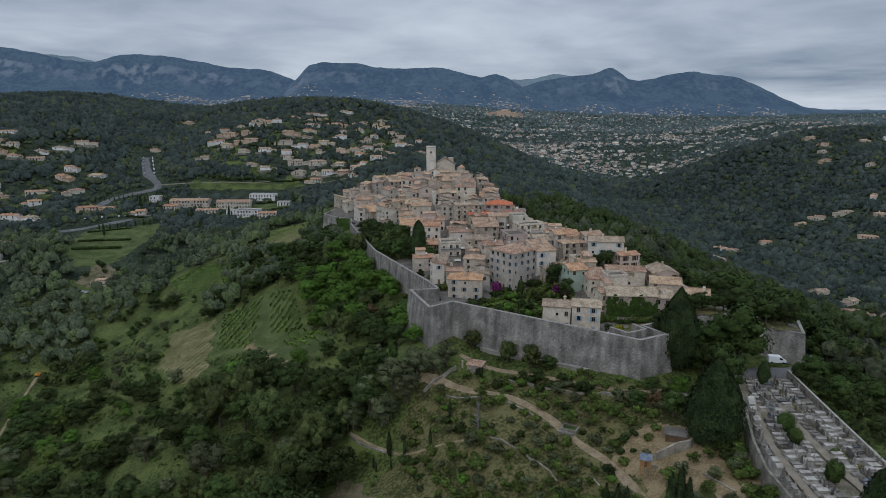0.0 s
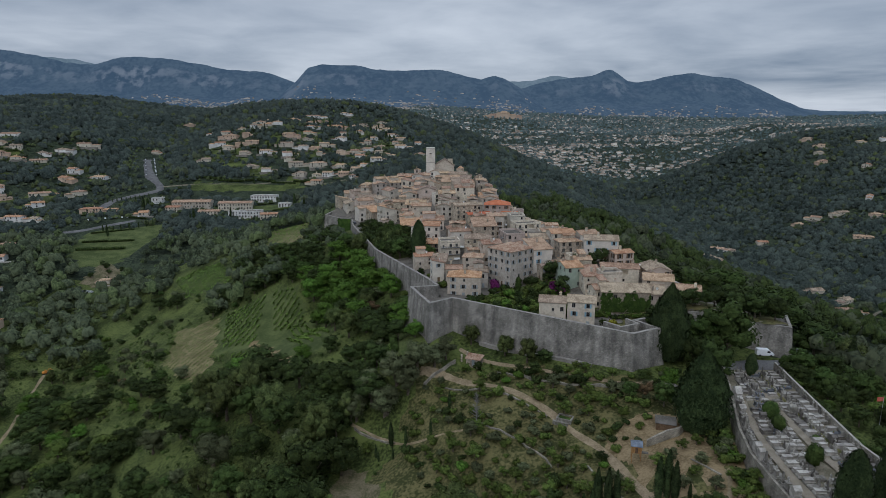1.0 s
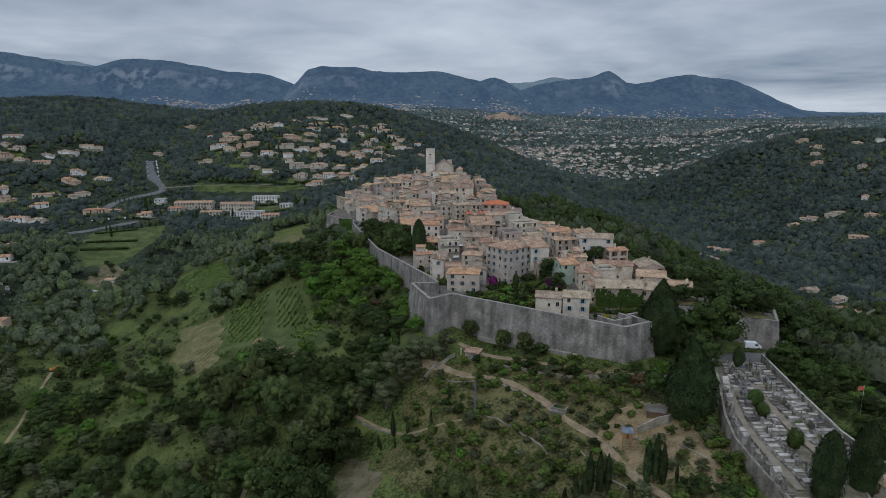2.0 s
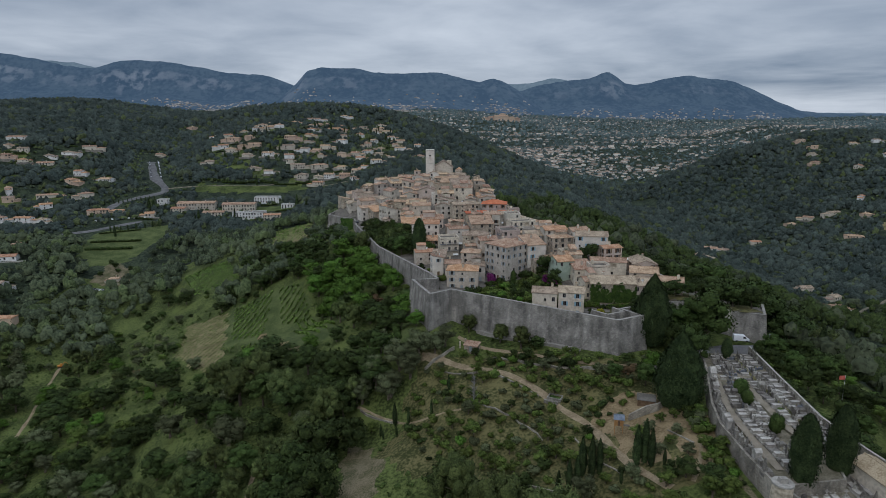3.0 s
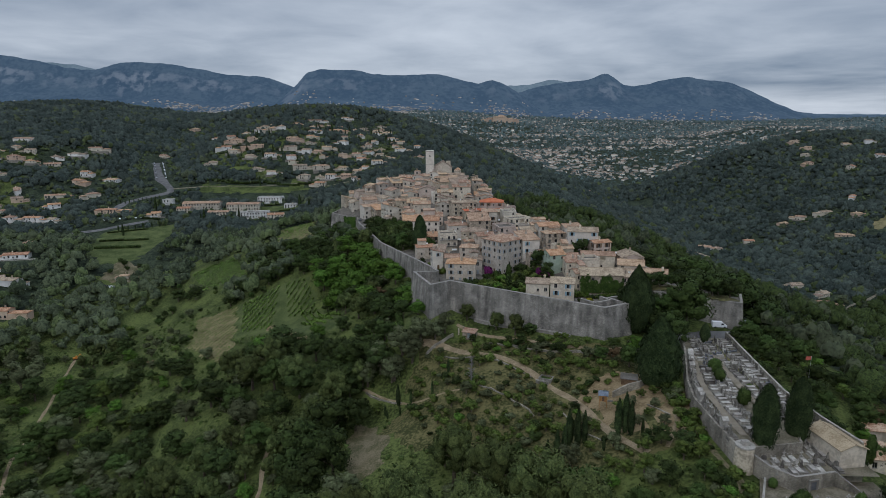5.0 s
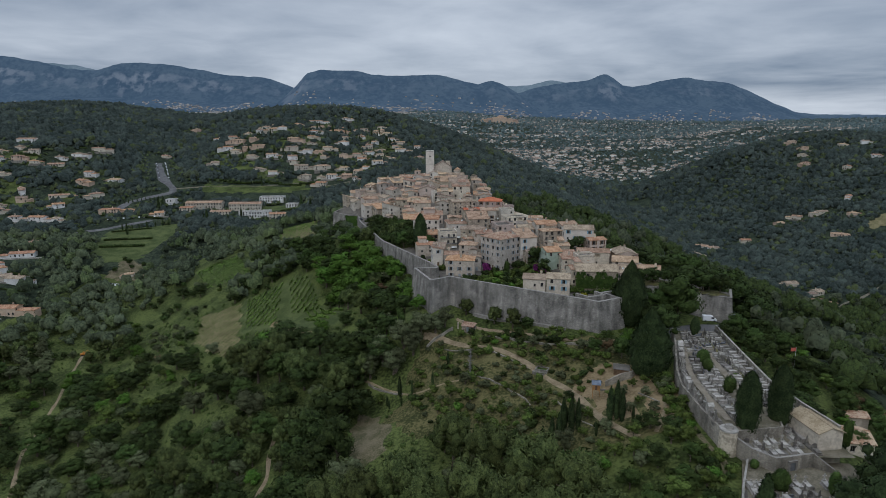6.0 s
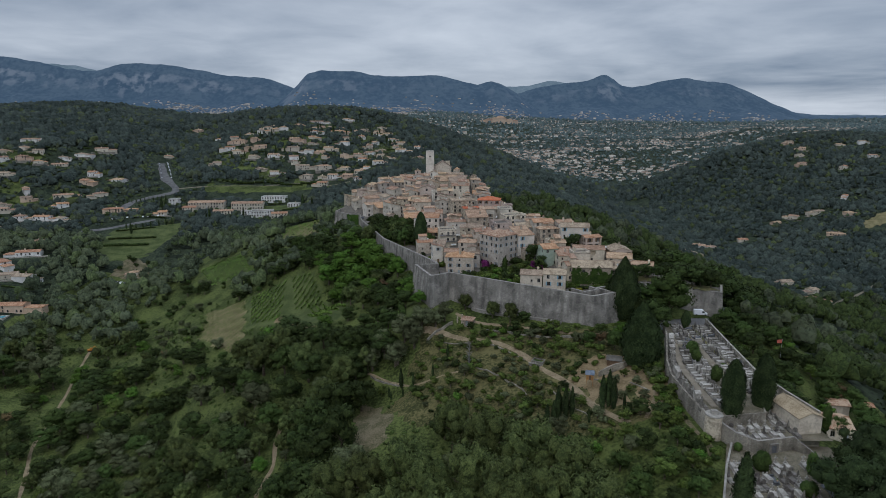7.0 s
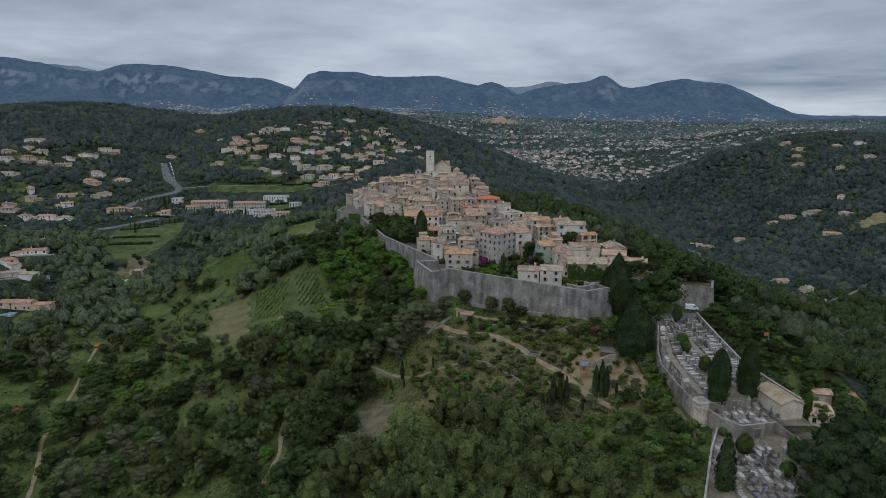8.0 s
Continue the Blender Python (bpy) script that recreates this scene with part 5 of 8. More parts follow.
def monument_kind(k):
    """A tall family monument against the wall: plinth, shaft and cap, with a cross or a gable."""
    stone = (STONE_GREY, STONE_PALE, STONE_GREY)[k]
    ob = thing("monument", ("grey stone family monument with a cross on top", "pale stone family vault with a gabled front", "weathered obelisk on a stepped plinth")[k], "monument", group="monuments along the cemetery wall")
    s = Soup()
    s.box(-1.0, -1.2, -0.3, 1.0, 1.2, 0.45)
    s.box(-0.85, -1.05, 0.45, 0.85, 1.05, 0.9, taper=0.04)
    part("plinth", s.mesh("plinth", stone), ob)
    s = Soup()
    if k == 0:
        s.box(-0.6, 0.2, 0.9, 0.6, 1.0, 2.1, taper=0.06)
        s.box(-0.68, 0.12, 2.1, 0.68, 1.08, 2.3)
        part("shaft", s.mesh("shaft", stone), ob)
        s = Soup()
        s.box(-0.1, 0.5, 2.3, 0.1, 0.7, 3.5)
        s.box(-0.42, 0.51, 2.85, 0.42, 0.69, 3.05)
        part("cross", s.mesh("cross", STONE_PALE), ob)
    elif k == 1:
        s.box(-0.9, -0.4, 0.9, 0.9, 1.1, 2.7)
        s.add([(-1.05, -0.55, 2.7), (1.05, -0.55, 2.7), (0, -0.55, 3.4), (-1.05, 1.2, 2.7), (1.05, 1.2, 2.7), (0, 1.2, 3.4)], [(0, 1, 2), (5, 4, 3), (0, 2, 5, 3), (2, 1, 4, 5), (1, 0, 3, 4)])
        part("vault", s.mesh("vault", stone), ob)
        s = Soup()
        s.box(-0.35, -0.43, 0.95, 0.35, -0.39, 2.2)
        part("door", s.mesh("door", STONE_DARK), ob)
    else:
        s.box(-0.45, 0.0, 0.9, 0.45, 0.9, 1.6)
        s.box(-0.32, 0.13, 1.6, 0.32, 0.77, 3.6, taper=0.16)
        s.box(-0.16, 0.29, 3.6, 0.16, 0.61, 3.9, taper=0.15)
        part("obelisk", s.mesh("obelisk", stone), ob)
    return ob


def between(y, f):
    west = np.interp(y, [81, 97, 111, 123, 146, 160], [72.2, 73.4, 73.4, 76.2, 84.6, 89.2])
    east = np.interp(y, [97, 112, 135, 160], [100.3, 99.2, 102.0, 105.2])
    return west + (east - west) * f


r = random.Random(5)
# sanded paths between the rows, and thin strips of grass behind the graves
for name, ys, fs, width, stuff, words in (
        ("path", (146, 133.7, 119.4, 106, 92), (0.12, 0.13, 0.165, 0.18, 0.19), 2.1, SAND, "pale sanded path between tomb rows"),
        ("path", (158.5, 150, 139.6, 125.5, 117, 100), (0.36, 0.40, 0.54, 0.60, 0.63, 0.64), 2.6, SAND, "pale sanded main path of the cemetery"),
        ("grass_strip", (156, 140, 125, 108), (0.66, 0.70, 0.78, 0.83), 1.0, GARDEN_GRASS, "thin strip of grass between graves")):
    ribbon(name, [(float(between(y, f)), y) for y, f in zip(ys, fs)], width, stuff, words, "path", 0.05, height=terrace_z)
WALK_Y = (90, 106, 119.4, 133.7, 146, 160)
ROWS = (  # share of the breadth at those places, spacing, size, which way the headstones stand
    ((0.285, 0.275, 0.27, 0.24, 0.22, 0.20), 1.7, 1.08, -1), ((0.40, 0.385, 0.375, 0.335, 0.29, 0.27), 1.7, 1.08, 1), ((0.50, 0.49, 0.47, 0.43, 0.38, 0.35), 1.75, 1.0, 1),
    ((0.73, 0.73, 0.70, 0.64, 0.55, 0.50), 1.7, 1.05, -1), ((0.82, 0.86, 0.865, 0.80, 0.76, 0.72), 1.7, 1.0, 1), ((0.92, 0.955, 0.95, 0.93, 0.89, 0.86), 1.75, 1.1, -1))
for fs, pitch_y, size, way in ROWS:
    y = 157.0
    while y > 97 if way > 0 or fs[0] > 0.5 else y > 91:
        f = float(np.interp(y, WALK_Y, fs))
        x = float(between(y, f))
        if r.random() > 0.07:
            k = r.choices(range(6), (5, 7, 0.8, 2, 5, 4))[0]
            tomb(k, x + r.uniform(-0.15, 0.15), y, float(terrace_z(x, y)), way * math.pi / 2 + r.gauss(0, 0.04), size * r.uniform(0.85, 1.12))
        y -= pitch_y * r.uniform(0.92, 1.2) * size
MONUMENTS = [monument_kind(k) for k in range(3)]
y, first = 143.0, [True] * 3
while y > 90:
    x = float(between(y, 0.0)) + 1.35
    k = r.choice((0, 0, 1, 2))
    scale = r.uniform(0.8, 1.1)
    m = Matrix.Translation((x, y, float(terrace_z(x, y)))) @ Matrix.Rotation(math.pi / 2 + r.gauss(0, 0.03), 4, "Z") @ Matrix.Diagonal((scale, scale, scale, 1))
    if first[k]:
        MONUMENTS[k].matrix_basis, first[k] = m, False
    else:
        copy_thing(MONUMENTS[k], m @ Matrix.Diagonal((1 / MONUMENTS[k].scale[0],) * 3 + (1,)))
    y -= 2.1 * r.uniform(0.95, 1.25)
for x, y in ((82.2, 80.2), (85.6, 79.9), (89.2, 84.2), (90.8, 79.9), (89.4, 81), (93, 84), (79.5, 83.5), (82, 83.8), (84.8, 84.2), (86.6, 84.6), (80.5, 80.6), (84, 79.8), (87, 80.4), (91.5, 82), (95.4, 92), (95.6, 89.4), (95.2, 86.6), (95.4, 83.6), (95.6, 80.6), (93.4, 89.6), (93.0, 87)):
    tomb(r.choice((0, 1, 1, 5, 4)), x, y, 80.0, r.gauss(0, 0.05), 1.15)
for x in (70.2, 73.6, 75.6, 77.4, 79.2, 80.9, 83.2, 85.2, 87.0, 91.6, 93.4, 96.8, 98.6):
    for y in (70, 67.2, 64.4, 61.2, 58.4, 55.6, 52.6, 49.8):
        if r.random() < 0.86 and x > 65.5 + (y - 56) * 0.54 and math.hypot(x - 80, y - 69.5) > 2.6:
            tomb(r.choice((0, 0, 1, 1, 3, 4, 4, 5)), x + r.uniform(-0.35, 0.35), y + r.uniform(-0.3, 0.3), 77.2, r.gauss(0, 0.08), r.uniform(1.0, 1.3))

# ---- trees ----
def sprays(r, p, d, size, needle, keel=0.38):
    """Pointed leaf sprays at p, facing d; needle: held upright, long and narrow."""
    n = len(p)
    nrm = d + r.normal(size=(n, 3)) * 0.36
    nrm /= np.linalg.norm(nrm, axis=1)[:, None]
    if needle:
        a = np.array([0, 0, 0.9]) + r.normal(size=(n, 3)) * 0.45
        a -= nrm * (a * nrm).sum(1)[:, None]
    else:
        a = np.cross(nrm, r.normal(size=(n, 3)))
    a /= np.linalg.norm(a, axis=1)[:, None]
    nrm /= np.linalg.norm(nrm, axis=1)[:, None]
    nrm *= np.where((nrm * d).sum(1) < 0, -1.0, 1.0)[:, None]
    b = np.cross(nrm, a)
    s = size * r.uniform(0.55, 1.4, n)[:, None]
    return np.stack([p - a * s * 0.5 - b * s * keel, p + a * s * 0.65 + nrm * s * 0.1, p - a * s * 0.35 + b * s * keel * 1.3], 1).reshape(-1, 3)


def lobes_mesh(lobes, leaves, size, seed, core=0.78, level=1, needle=False, up=-0.35):
    """Verts and faces of a crown: knobbly inner masses with loose leaf sprays over them."""
    r = np.random.default_rng(seed)
    iv, jf = ICO[level]
    V, F, N = [], [], []
    L = np.array(lobes)
    heart = np.array([0, 0, L[:, 2].min() * 0.5 + L[:, 2].mean() * 0.5])
    for x, y, z, rx, rz in lobes:
        k = sum(len(v) for v in V)
        bump = 1 + r.uniform(-0.3, 0.15, len(iv))
        V.append(iv * np.array([rx, rx, rz]) * core * bump[:, None] + np.array([x, y, z]))
        F += [tuple(i + k for i in f) for f in jf]
        out = V[-1] - heart
        N.append(iv * 0.65 + 0.35 * out / np.linalg.norm(out, axis=1)[:, None] + r.normal(size=iv.shape) * 0.1)
    pick = r.choice(len(L), leaves, p=L[:, 3] ** 2 / (L[:, 3] ** 2).sum())
    d = r.normal(size=(leaves, 3))
    d /= np.linalg.norm(d, axis=1)[:, None]
    low = d[:, 2] < up
    d[low, 2] *= -1
    p = L[pick, :3] + d * np.stack([L[pick, 3], L[pick, 3], L[pick, 4]], 1) * r.uniform(0.66, 1.16, leaves)[:, None]
    k = sum(len(v) for v in V)
    V.append(sprays(r, p, d, size, needle, 0.2 if needle else 0.38))
    out = p - heart
    N.append(np.repeat(d * 0.65 + 0.35 * out / np.linalg.norm(out, axis=1)[:, None] + r.normal(size=d.shape) * 0.28, 3, axis=0))
    F += [(k + 3 * i, k + 3 * i + 1, k + 3 * i + 2) for i in range(leaves)]
    return np.vstack(V), F, np.vstack(N)


def turned_mesh(h, rmax, seed, leaves, size, low=0.06, peak=0.4, blunt=0.6, foot=0.45, uneven=0.08):
    """A closed spindle of foliage, furrowed down its length, with upright sprays."""
    r = np.random.default_rng(seed)
    rings, seg = 16, 12
    V, F = [], []

    def width(t):
        return rmax * np.where(t < peak, (foot + (1 - foot) * t / peak), np.maximum(0.0, 1 - ((t - peak) / (1 - peak)) ** 2.0) ** blunt)

    for i in range(rings):
        t = i / (rings - 1)
        for j in range(seg):
            a = 6.283 * j / seg
            q = float(width(np.array(t))) * (0.86 + 0.16 * math.sin(3 * a + 5 * t + seed) * math.sin(2.3 * a) + r.uniform(-uneven, uneven)) + 0.02
            V.append((q * math.cos(a), q * math.sin(a), h * (low + (1 - low) * t)))
    for i in range(rings - 1):
        for j in range(seg):
            F.append((i * seg + j, i * seg + (j + 1) % seg, (i + 1) * seg + (j + 1) % seg, (i + 1) * seg + j))
    F += [tuple(range(seg))[::-1], tuple(range((rings - 1) * seg, rings * seg))]
    t, a = r.random(leaves) ** 0.85, r.uniform(0, 6.283, leaves)
    q = width(t) * r.uniform(0.85, 1.1, leaves)
    p = np.stack([q * np.cos(a), q * np.sin(a), h * (low + (1 - low) * t)], 1)
    k = len(V)
    N = np.vstack([np.array(V) * np.array([1, 1, 0]) + np.array([0, 0, rmax * 0.25]), np.repeat(np.stack([np.cos(a), np.sin(a), 0 * a + 0.25], 1) + r.normal(size=(leaves, 3)) * 0.3, 3, axis=0)])
    V = np.vstack([np.array(V), sprays(r, p, np.stack([np.cos(a), np.sin(a), 0 * a], 1), size, True, 0.22)])
    F += [(k + 3 * i, k + 3 * i + 1, k + 3 * i + 2) for i in range(leaves)]
    return V, F, N


def trunk_soup(h, r0, limbs, seed, reach, rise):
    r = random.Random(seed)
    s = Soup()
    bend = r.uniform(-0.25, 0.25)
    s.tube((0, 0, -0.8), (bend * 0.5, 0, h * 0.5), r0 * 1.25, r0 * 0.85, 7)
    s.tube((bend * 0.5, 0, h * 0.5), (bend, 0.1, h), r0 * 0.85, r0 * 0.55, 7)
    for i in range(limbs):
        a = 6.283 * i / limbs + r.uniform(-0.4, 0.4)
        z = h * r.uniform(0.65, 1.0)
        s.tube((bend * z / h, 0, z), (reach * math.cos(a), reach * math.sin(a), z + rise * r.uniform(0.6, 1.1)), r0 * 0.45, r0 * 0.15, 5)
    return s


def tree_kind(name, label, lobes, leaves, size, material, seed, trunk=(3.5, 0.28, 5, 2.0, 2.5), core=0.74, level=1, bark=None, up=-0.35, needle=False, crown=None):
    ob = thing(name, label, "tree")
    part("trunk", trunk_soup(trunk[0], trunk[1], trunk[2], seed, trunk[3], trunk[4]).mesh("trunk", bark or BARK), ob)
    v, f, n = crown or lobes_mesh(lobes, leaves, size, seed, core, level, needle, up)
    part("crown", rounded(mesh("crown", v, f, material), n), ob)
    return ob


def ball_lobes(n, cz, spread, rise, r0, r1, seed, flat=0.85):
    r = random.Random(seed)
    out = [(0, 0, cz, spread * 0.72, rise * 0.8)]
    for i in range(n):
        a, t = 2.4 * i + r.uniform(-0.4, 0.4), r.uniform(-0.75, 1)
        q = math.sqrt(max(0.05, 1 - t * t * 0.85)) * spread * r.uniform(0.65, 1.0)
        s = r.uniform(r0, r1)
        out.append((q * math.cos(a), q * math.sin(a), cz + rise * t * 0.8, s, s * flat))
    return out


def oak_like(name, label, material, seeds, lobes=16, leaves=1450, size=0.43, spread_to=3.0, trunk=(3.2, 0.28, 5, 2.0, 2.5)):
    return [tree_kind(name, label, ball_lobes(lobes, 5.3, spread_to, 3.8, 0.9, 1.9, s), leaves, size, material, s, trunk) for s in seeds]


def turned(name, label, seeds, rmax, leaves, size, peak, blunt):
    return [tree_kind(name, label, None, 0, 0, LEAF_CYPRESS, s, (1.2, 0.14, 0, 1, 1), crown=turned_mesh(10, rmax, s, leaves, size, 0.05, peak, blunt, 0.8 if rmax > 1 else 0.5)) for s in seeds]


KINDS = {
    "oak": oak_like("oak_tree", "broad dark green oak on the hillside", LEAF_OAK, (1, 2, 3, 22)),
    "pine": [tree_kind("pine_tree", "tall Aleppo pine with feathery upright needles", ball_lobes(30, 5.4, 2.4, 3.5, 0.6, 1.05, s, 1.75), 3400, 0.28, LEAF_PINE, s, (5, 0.25, 6, 2.0, 2.0), core=0.80, level=1, needle=True) for s in (4, 5, 6, 23)],
    "dark_pine": [tree_kind("pine_tree", "tall dark pine with spreading needled branches", ball_lobes(26, 5.4, 2.6, 3.4, 0.6, 1.1, s, 1.2), 3300, 0.28, LEAF_CYPRESS, s, (5, 0.25, 6, 2.0, 2.0), core=0.80, level=1, needle=True) for s in (28,)],
    "olive": oak_like("olive_tree", "silver-green olive tree with rounded crown", LEAF_OLIVE, (7, 8), 14, 1500, 0.36, 3.1, (3, 0.4, 4, 2.0, 2.0)),
    "bright": oak_like("lime_tree", "fresh bright green broadleaf tree", LEAF_BRIGHT, (9, 10), 18, 2200, 0.40),
    "cypress": turned("cypress_tree", "slim dark green Italian cypress", (11, 12), 0.75, 800, 0.36, 0.3, 0.9),
    "column": turned("cypress_tree", "stout dark columnar cypress", (13, 14), 1.9, 3200, 0.30, 0.38, 0.62),
    "fir": [tree_kind("cedar_tree", "tall dark conifer with layered branches", None, 0, 0, LEAF_CYPRESS, s, (2, 0.3, 0, 1, 1), crown=turned_mesh(10, 2.9, s, 5200, 0.36, 0.04, 0.22, 0.95, 0.7, 0.2)) for s in (15, 25)],
    "umbrella": [tree_kind("umbrella_pine", "wide umbrella pine with a domed green crown", ball_lobes(22, 7.0, 3.6, 1.5, 1.0, 1.7, s, 0.6), 2600, 0.40, LEAF_HEDGE, s, (5.5, 0.3, 6, 2.4, 1.2)) for s in (26, 27)],
    "poplar": [tree_kind("poplar_tree", "tall narrow grey-green poplar tree", ball_lobes(12, 5.6, 1.3, 4.2, 0.7, 1.1, s, 1.3), 800, 0.5, LEAF_OLIVE, s, (3, 0.22, 4, 0.7, 2.5)) for s in (16,)],
    "chestnut": oak_like("chestnut_tree", "full green broad-crowned chestnut tree", LEAF_HEDGE, (17, 24), 18, 1700, 0.40, 3.1),
    "rust": oak_like("smoke_tree", "reddish brown leaved small tree", LEAF_RUST, (18,), 10, 700, 0.45, 3.0),
    "fruit": oak_like("fruit_tree", "small round fruit tree in the gardens", LEAF_BUSH, (19, 20), 11, 1100, 0.42, 3.0, (3, 0.35, 4, 2, 2)),
}


def bush_kind(material, label, seed, leaves=320, name="bush"):
    v, f, n = lobes_mesh(ball_lobes(7, 0.75, 0.75, 0.55, 0.4, 0.65, seed), leaves, 0.28, seed, 0.85)
    ob = tagged(new(name, rounded(mesh(name, v, f, material), n)), label, "bush")
    return ob


def topiary_kind():
    v, f, n = lobes_mesh([(0, 0, 0.75, 0.86, 0.78)], 1300, 0.10, 37, 0.99, 3)
    return tagged(new("topiary", rounded(mesh("topiary", v, f, LEAF_HEDGE), n)), "clipped dark green evergreen topiary", "bush")


BUSHES = {"green": [bush_kind(LEAF_BUSH, "leafy green shrub on a terrace", 30), bush_kind(LEAF_BUSH, "leafy green shrub on a terrace", 31)], "dark": [bush_kind(LEAF_OAK, "dark evergreen shrub with dense leaves", 32)],
          "olive": [bush_kind(LEAF_OLIVE, "grey-green shrub on dry ground", 33)], "purple": [bush_kind(LEAF_PURPLE, "purple bougainvillea in flower", 34)],
          "gold": [bush_kind(LEAF_GOLD, "golden yellow clipped shrub", 35)], "bright": [bush_kind(LEAF_BRIGHT, "bright green shrub with fresh leaves", 36)], "hedge": [topiary_kind()]}
v, f, n = turned_mesh(7.2, 2.0, 39, 900, 0.22, 0.0, 0.35, 0.55)
TOPIARY_CONE = tagged(new("topiary", rounded(mesh("topiary", v, f, LEAF_CYPRESS), n)), "tall clipped dark green cone of yew", "bush")
pr = random.Random(21)
PLACED = {}
GROWN = []  # x, y, radius of what is planted


def set_out(pool, kind, m):
    choices = pool[kind]
    ob = choices[pr.randrange(len(choices))]
    if ob.name not in PLACED:
        ob.matrix_basis = m
        PLACED[ob.name] = m.to_scale()
        return ob
    u = PLACED[ob.name]
    return copy_thing(ob, m @ Matrix.Diagonal((1 / u[0], 1 / u[1], 1 / u[2], 1)))


def plant(kind, x, y, h, base=None, wide=1.0):
    z = land(x, y) if base is None else base
    k = h / 10
    q = k * wide * pr.uniform(0.92, 1.1)
    GROWN.append((x, y, 2.6 * k * wide if kind not in ("cypress",) else 0.8 * k))
    return set_out(KINDS, kind, Matrix.Translation((x, y, z - 0.2)) @ Matrix.Rotation(pr.uniform(0, 6.28), 4, "Z") @ Matrix.Diagonal((q, q * pr.uniform(0.92, 1.08), k, 1)))


def shrub(kind, x, y, size, base=None, tall=1.0):
    z = land(x, y) if base is None else base
    return set_out(BUSHES, kind, Matrix.Translation((x, y, z - 0.15 * size)) @ Matrix.Rotation(pr.uniform(0, 6.28), 4, "Z") @ Matrix.Diagonal((size, size * pr.uniform(0.85, 1.15), size * tall * pr.uniform(0.85, 1.15), 1)))


# trees that stand out singly
SLOPE_TREES = [(-105, 201, 14), (-117, 201, 12), (-87, 182, 14), (-72, 188, 15), (-56, 199, 14), (-59, 179, 15), (-41, 174, 14), (-29, 192, 11), (-21, 216, 12), (-17, 195, 9), (-40, 223, 12), (-27, 212, 12), (-40, 183, 13),
               (-85, 210, 15), (-74, 211, 14), (-175, 237, 10), (-170, 213, 9), (-166, 255, 9), (-168, 285, 8), (-177, 363, 11), (-194, 373, 10), (-136, 341, 10), (-137, 379, 12), (-128, 388, 11), (-205, 311, 9)]
LOWER_TREES = [(-160, 220, 11), (-140, 234, 10), (-116, 213, 13), (-99, 196, 13), (-81, 172, 14), (-66, 169, 14), (-110, 173, 12), (-130, 182, 10), (-81, 147, 13), (-70, 156, 12), (-51, 129, 14), (-210, 307, 9), (-205, 276, 9),
               (-168, 283, 9), (-42, 104, 14), (-55, 108, 12), (-72, 120, 12), (-88, 134, 11), (-103, 137, 10), (-123, 145, 10), (-156, 173, 9), (-212, 205, 10), (-172, 173, 9)]
SLOPE_TREES = [t for t in SLOPE_TREES + LOWER_TREES if not (-178 < t[0] < -98 and 205 < t[1] < 300)]
for x, y, h in SLOPE_TREES:
    plant(pr.choices(("oak", "chestnut", "pine", "olive"), (8, 2, 0.6, 1.0))[0], x, y, h, wide=1.3)
for x, y, h in ((59, 98, 6), (62, 90, 6), (64, 82, 6), (56, 83, 7), (52, 90, 6), (64, 72, 6), (57, 72, 7), (62, 63, 6), (56, 61, 7), (50, 69, 8), (48, 80, 6), (60, 76, 5), (54, 97, 5), (66, 90, 5), (66, 66, 5)):
    plant(pr.choice(("chestnut", "fruit", "oak")), x, y, h, wide=1.25)
for x, y, h in ((-72, 302, 15), (-62, 305, 16), (-47, 297, 18), (-36, 266, 17), (-48, 268, 17), (-57, 259, 14), (-37, 232, 12), (-78, 316, 12), (-60, 322, 14), (-54, 284, 18)):
    plant("bright", x, y, h, wide=1.35)
for x, y, h, kind in ((-16, 176, 13, "olive"), (-9, 177, 12, "olive"), (-19, 170, 11, "olive"), (-25, 175, 13, "oak"), (-30, 182, 13, "oak"), (-38, 184, 14, "oak"), (-32, 173, 13, "pine"),
                      (-37, 171, 12, "oak"), (-46, 192, 13, "oak"), (-46, 180, 14, "oak"), (-3, 178, 9, "olive"), (-24, 186, 11, "oak")):
    plant(kind, x, y, h, wide=1.3)
for x, y, h in ((-42, 290, 16), (-54, 294, 16), (-68, 303, 12), (-24, 248, 13), (-32, 264, 15), (-50, 281, 12), (-62, 294, 10), (-38, 276, 13)):
    plant("bright", x, y, h, wide=1.25)
for x, y, h in ((-76, 199, 20), (-84, 196, 18), (-62, 183, 18), (-42, 167, 19), (-48, 160, 15), (3, 110, 17), (13, 93, 19), (24, 84, 19), (33, 76, 17), (-11, 88, 19), (-23, 89, 17),
                (-32, 92, 17), (-4, 75, 19), (7, 74, 20), (17, 68, 19), (27, 66, 17), (36, 61, 17), (-15, 71, 17), (-37, 81, 17), (-1, 63, 17), (10, 58, 17), (21, 54, 17)):
    plant("pine", x, y, h * (1.22 if y < 112 else 1.0), wide=1.25)
for x, y, h in ((105, 68, 20), (91, 54, 19), (106, 59, 19), (92, 47, 18), (84, 43, 16), (98, 44, 18), (113, 76, 15), (116, 62, 18), (112, 50, 18)):
    plant("dark_pine", x, y, h, wide=1.3)
wr = random.Random(64)
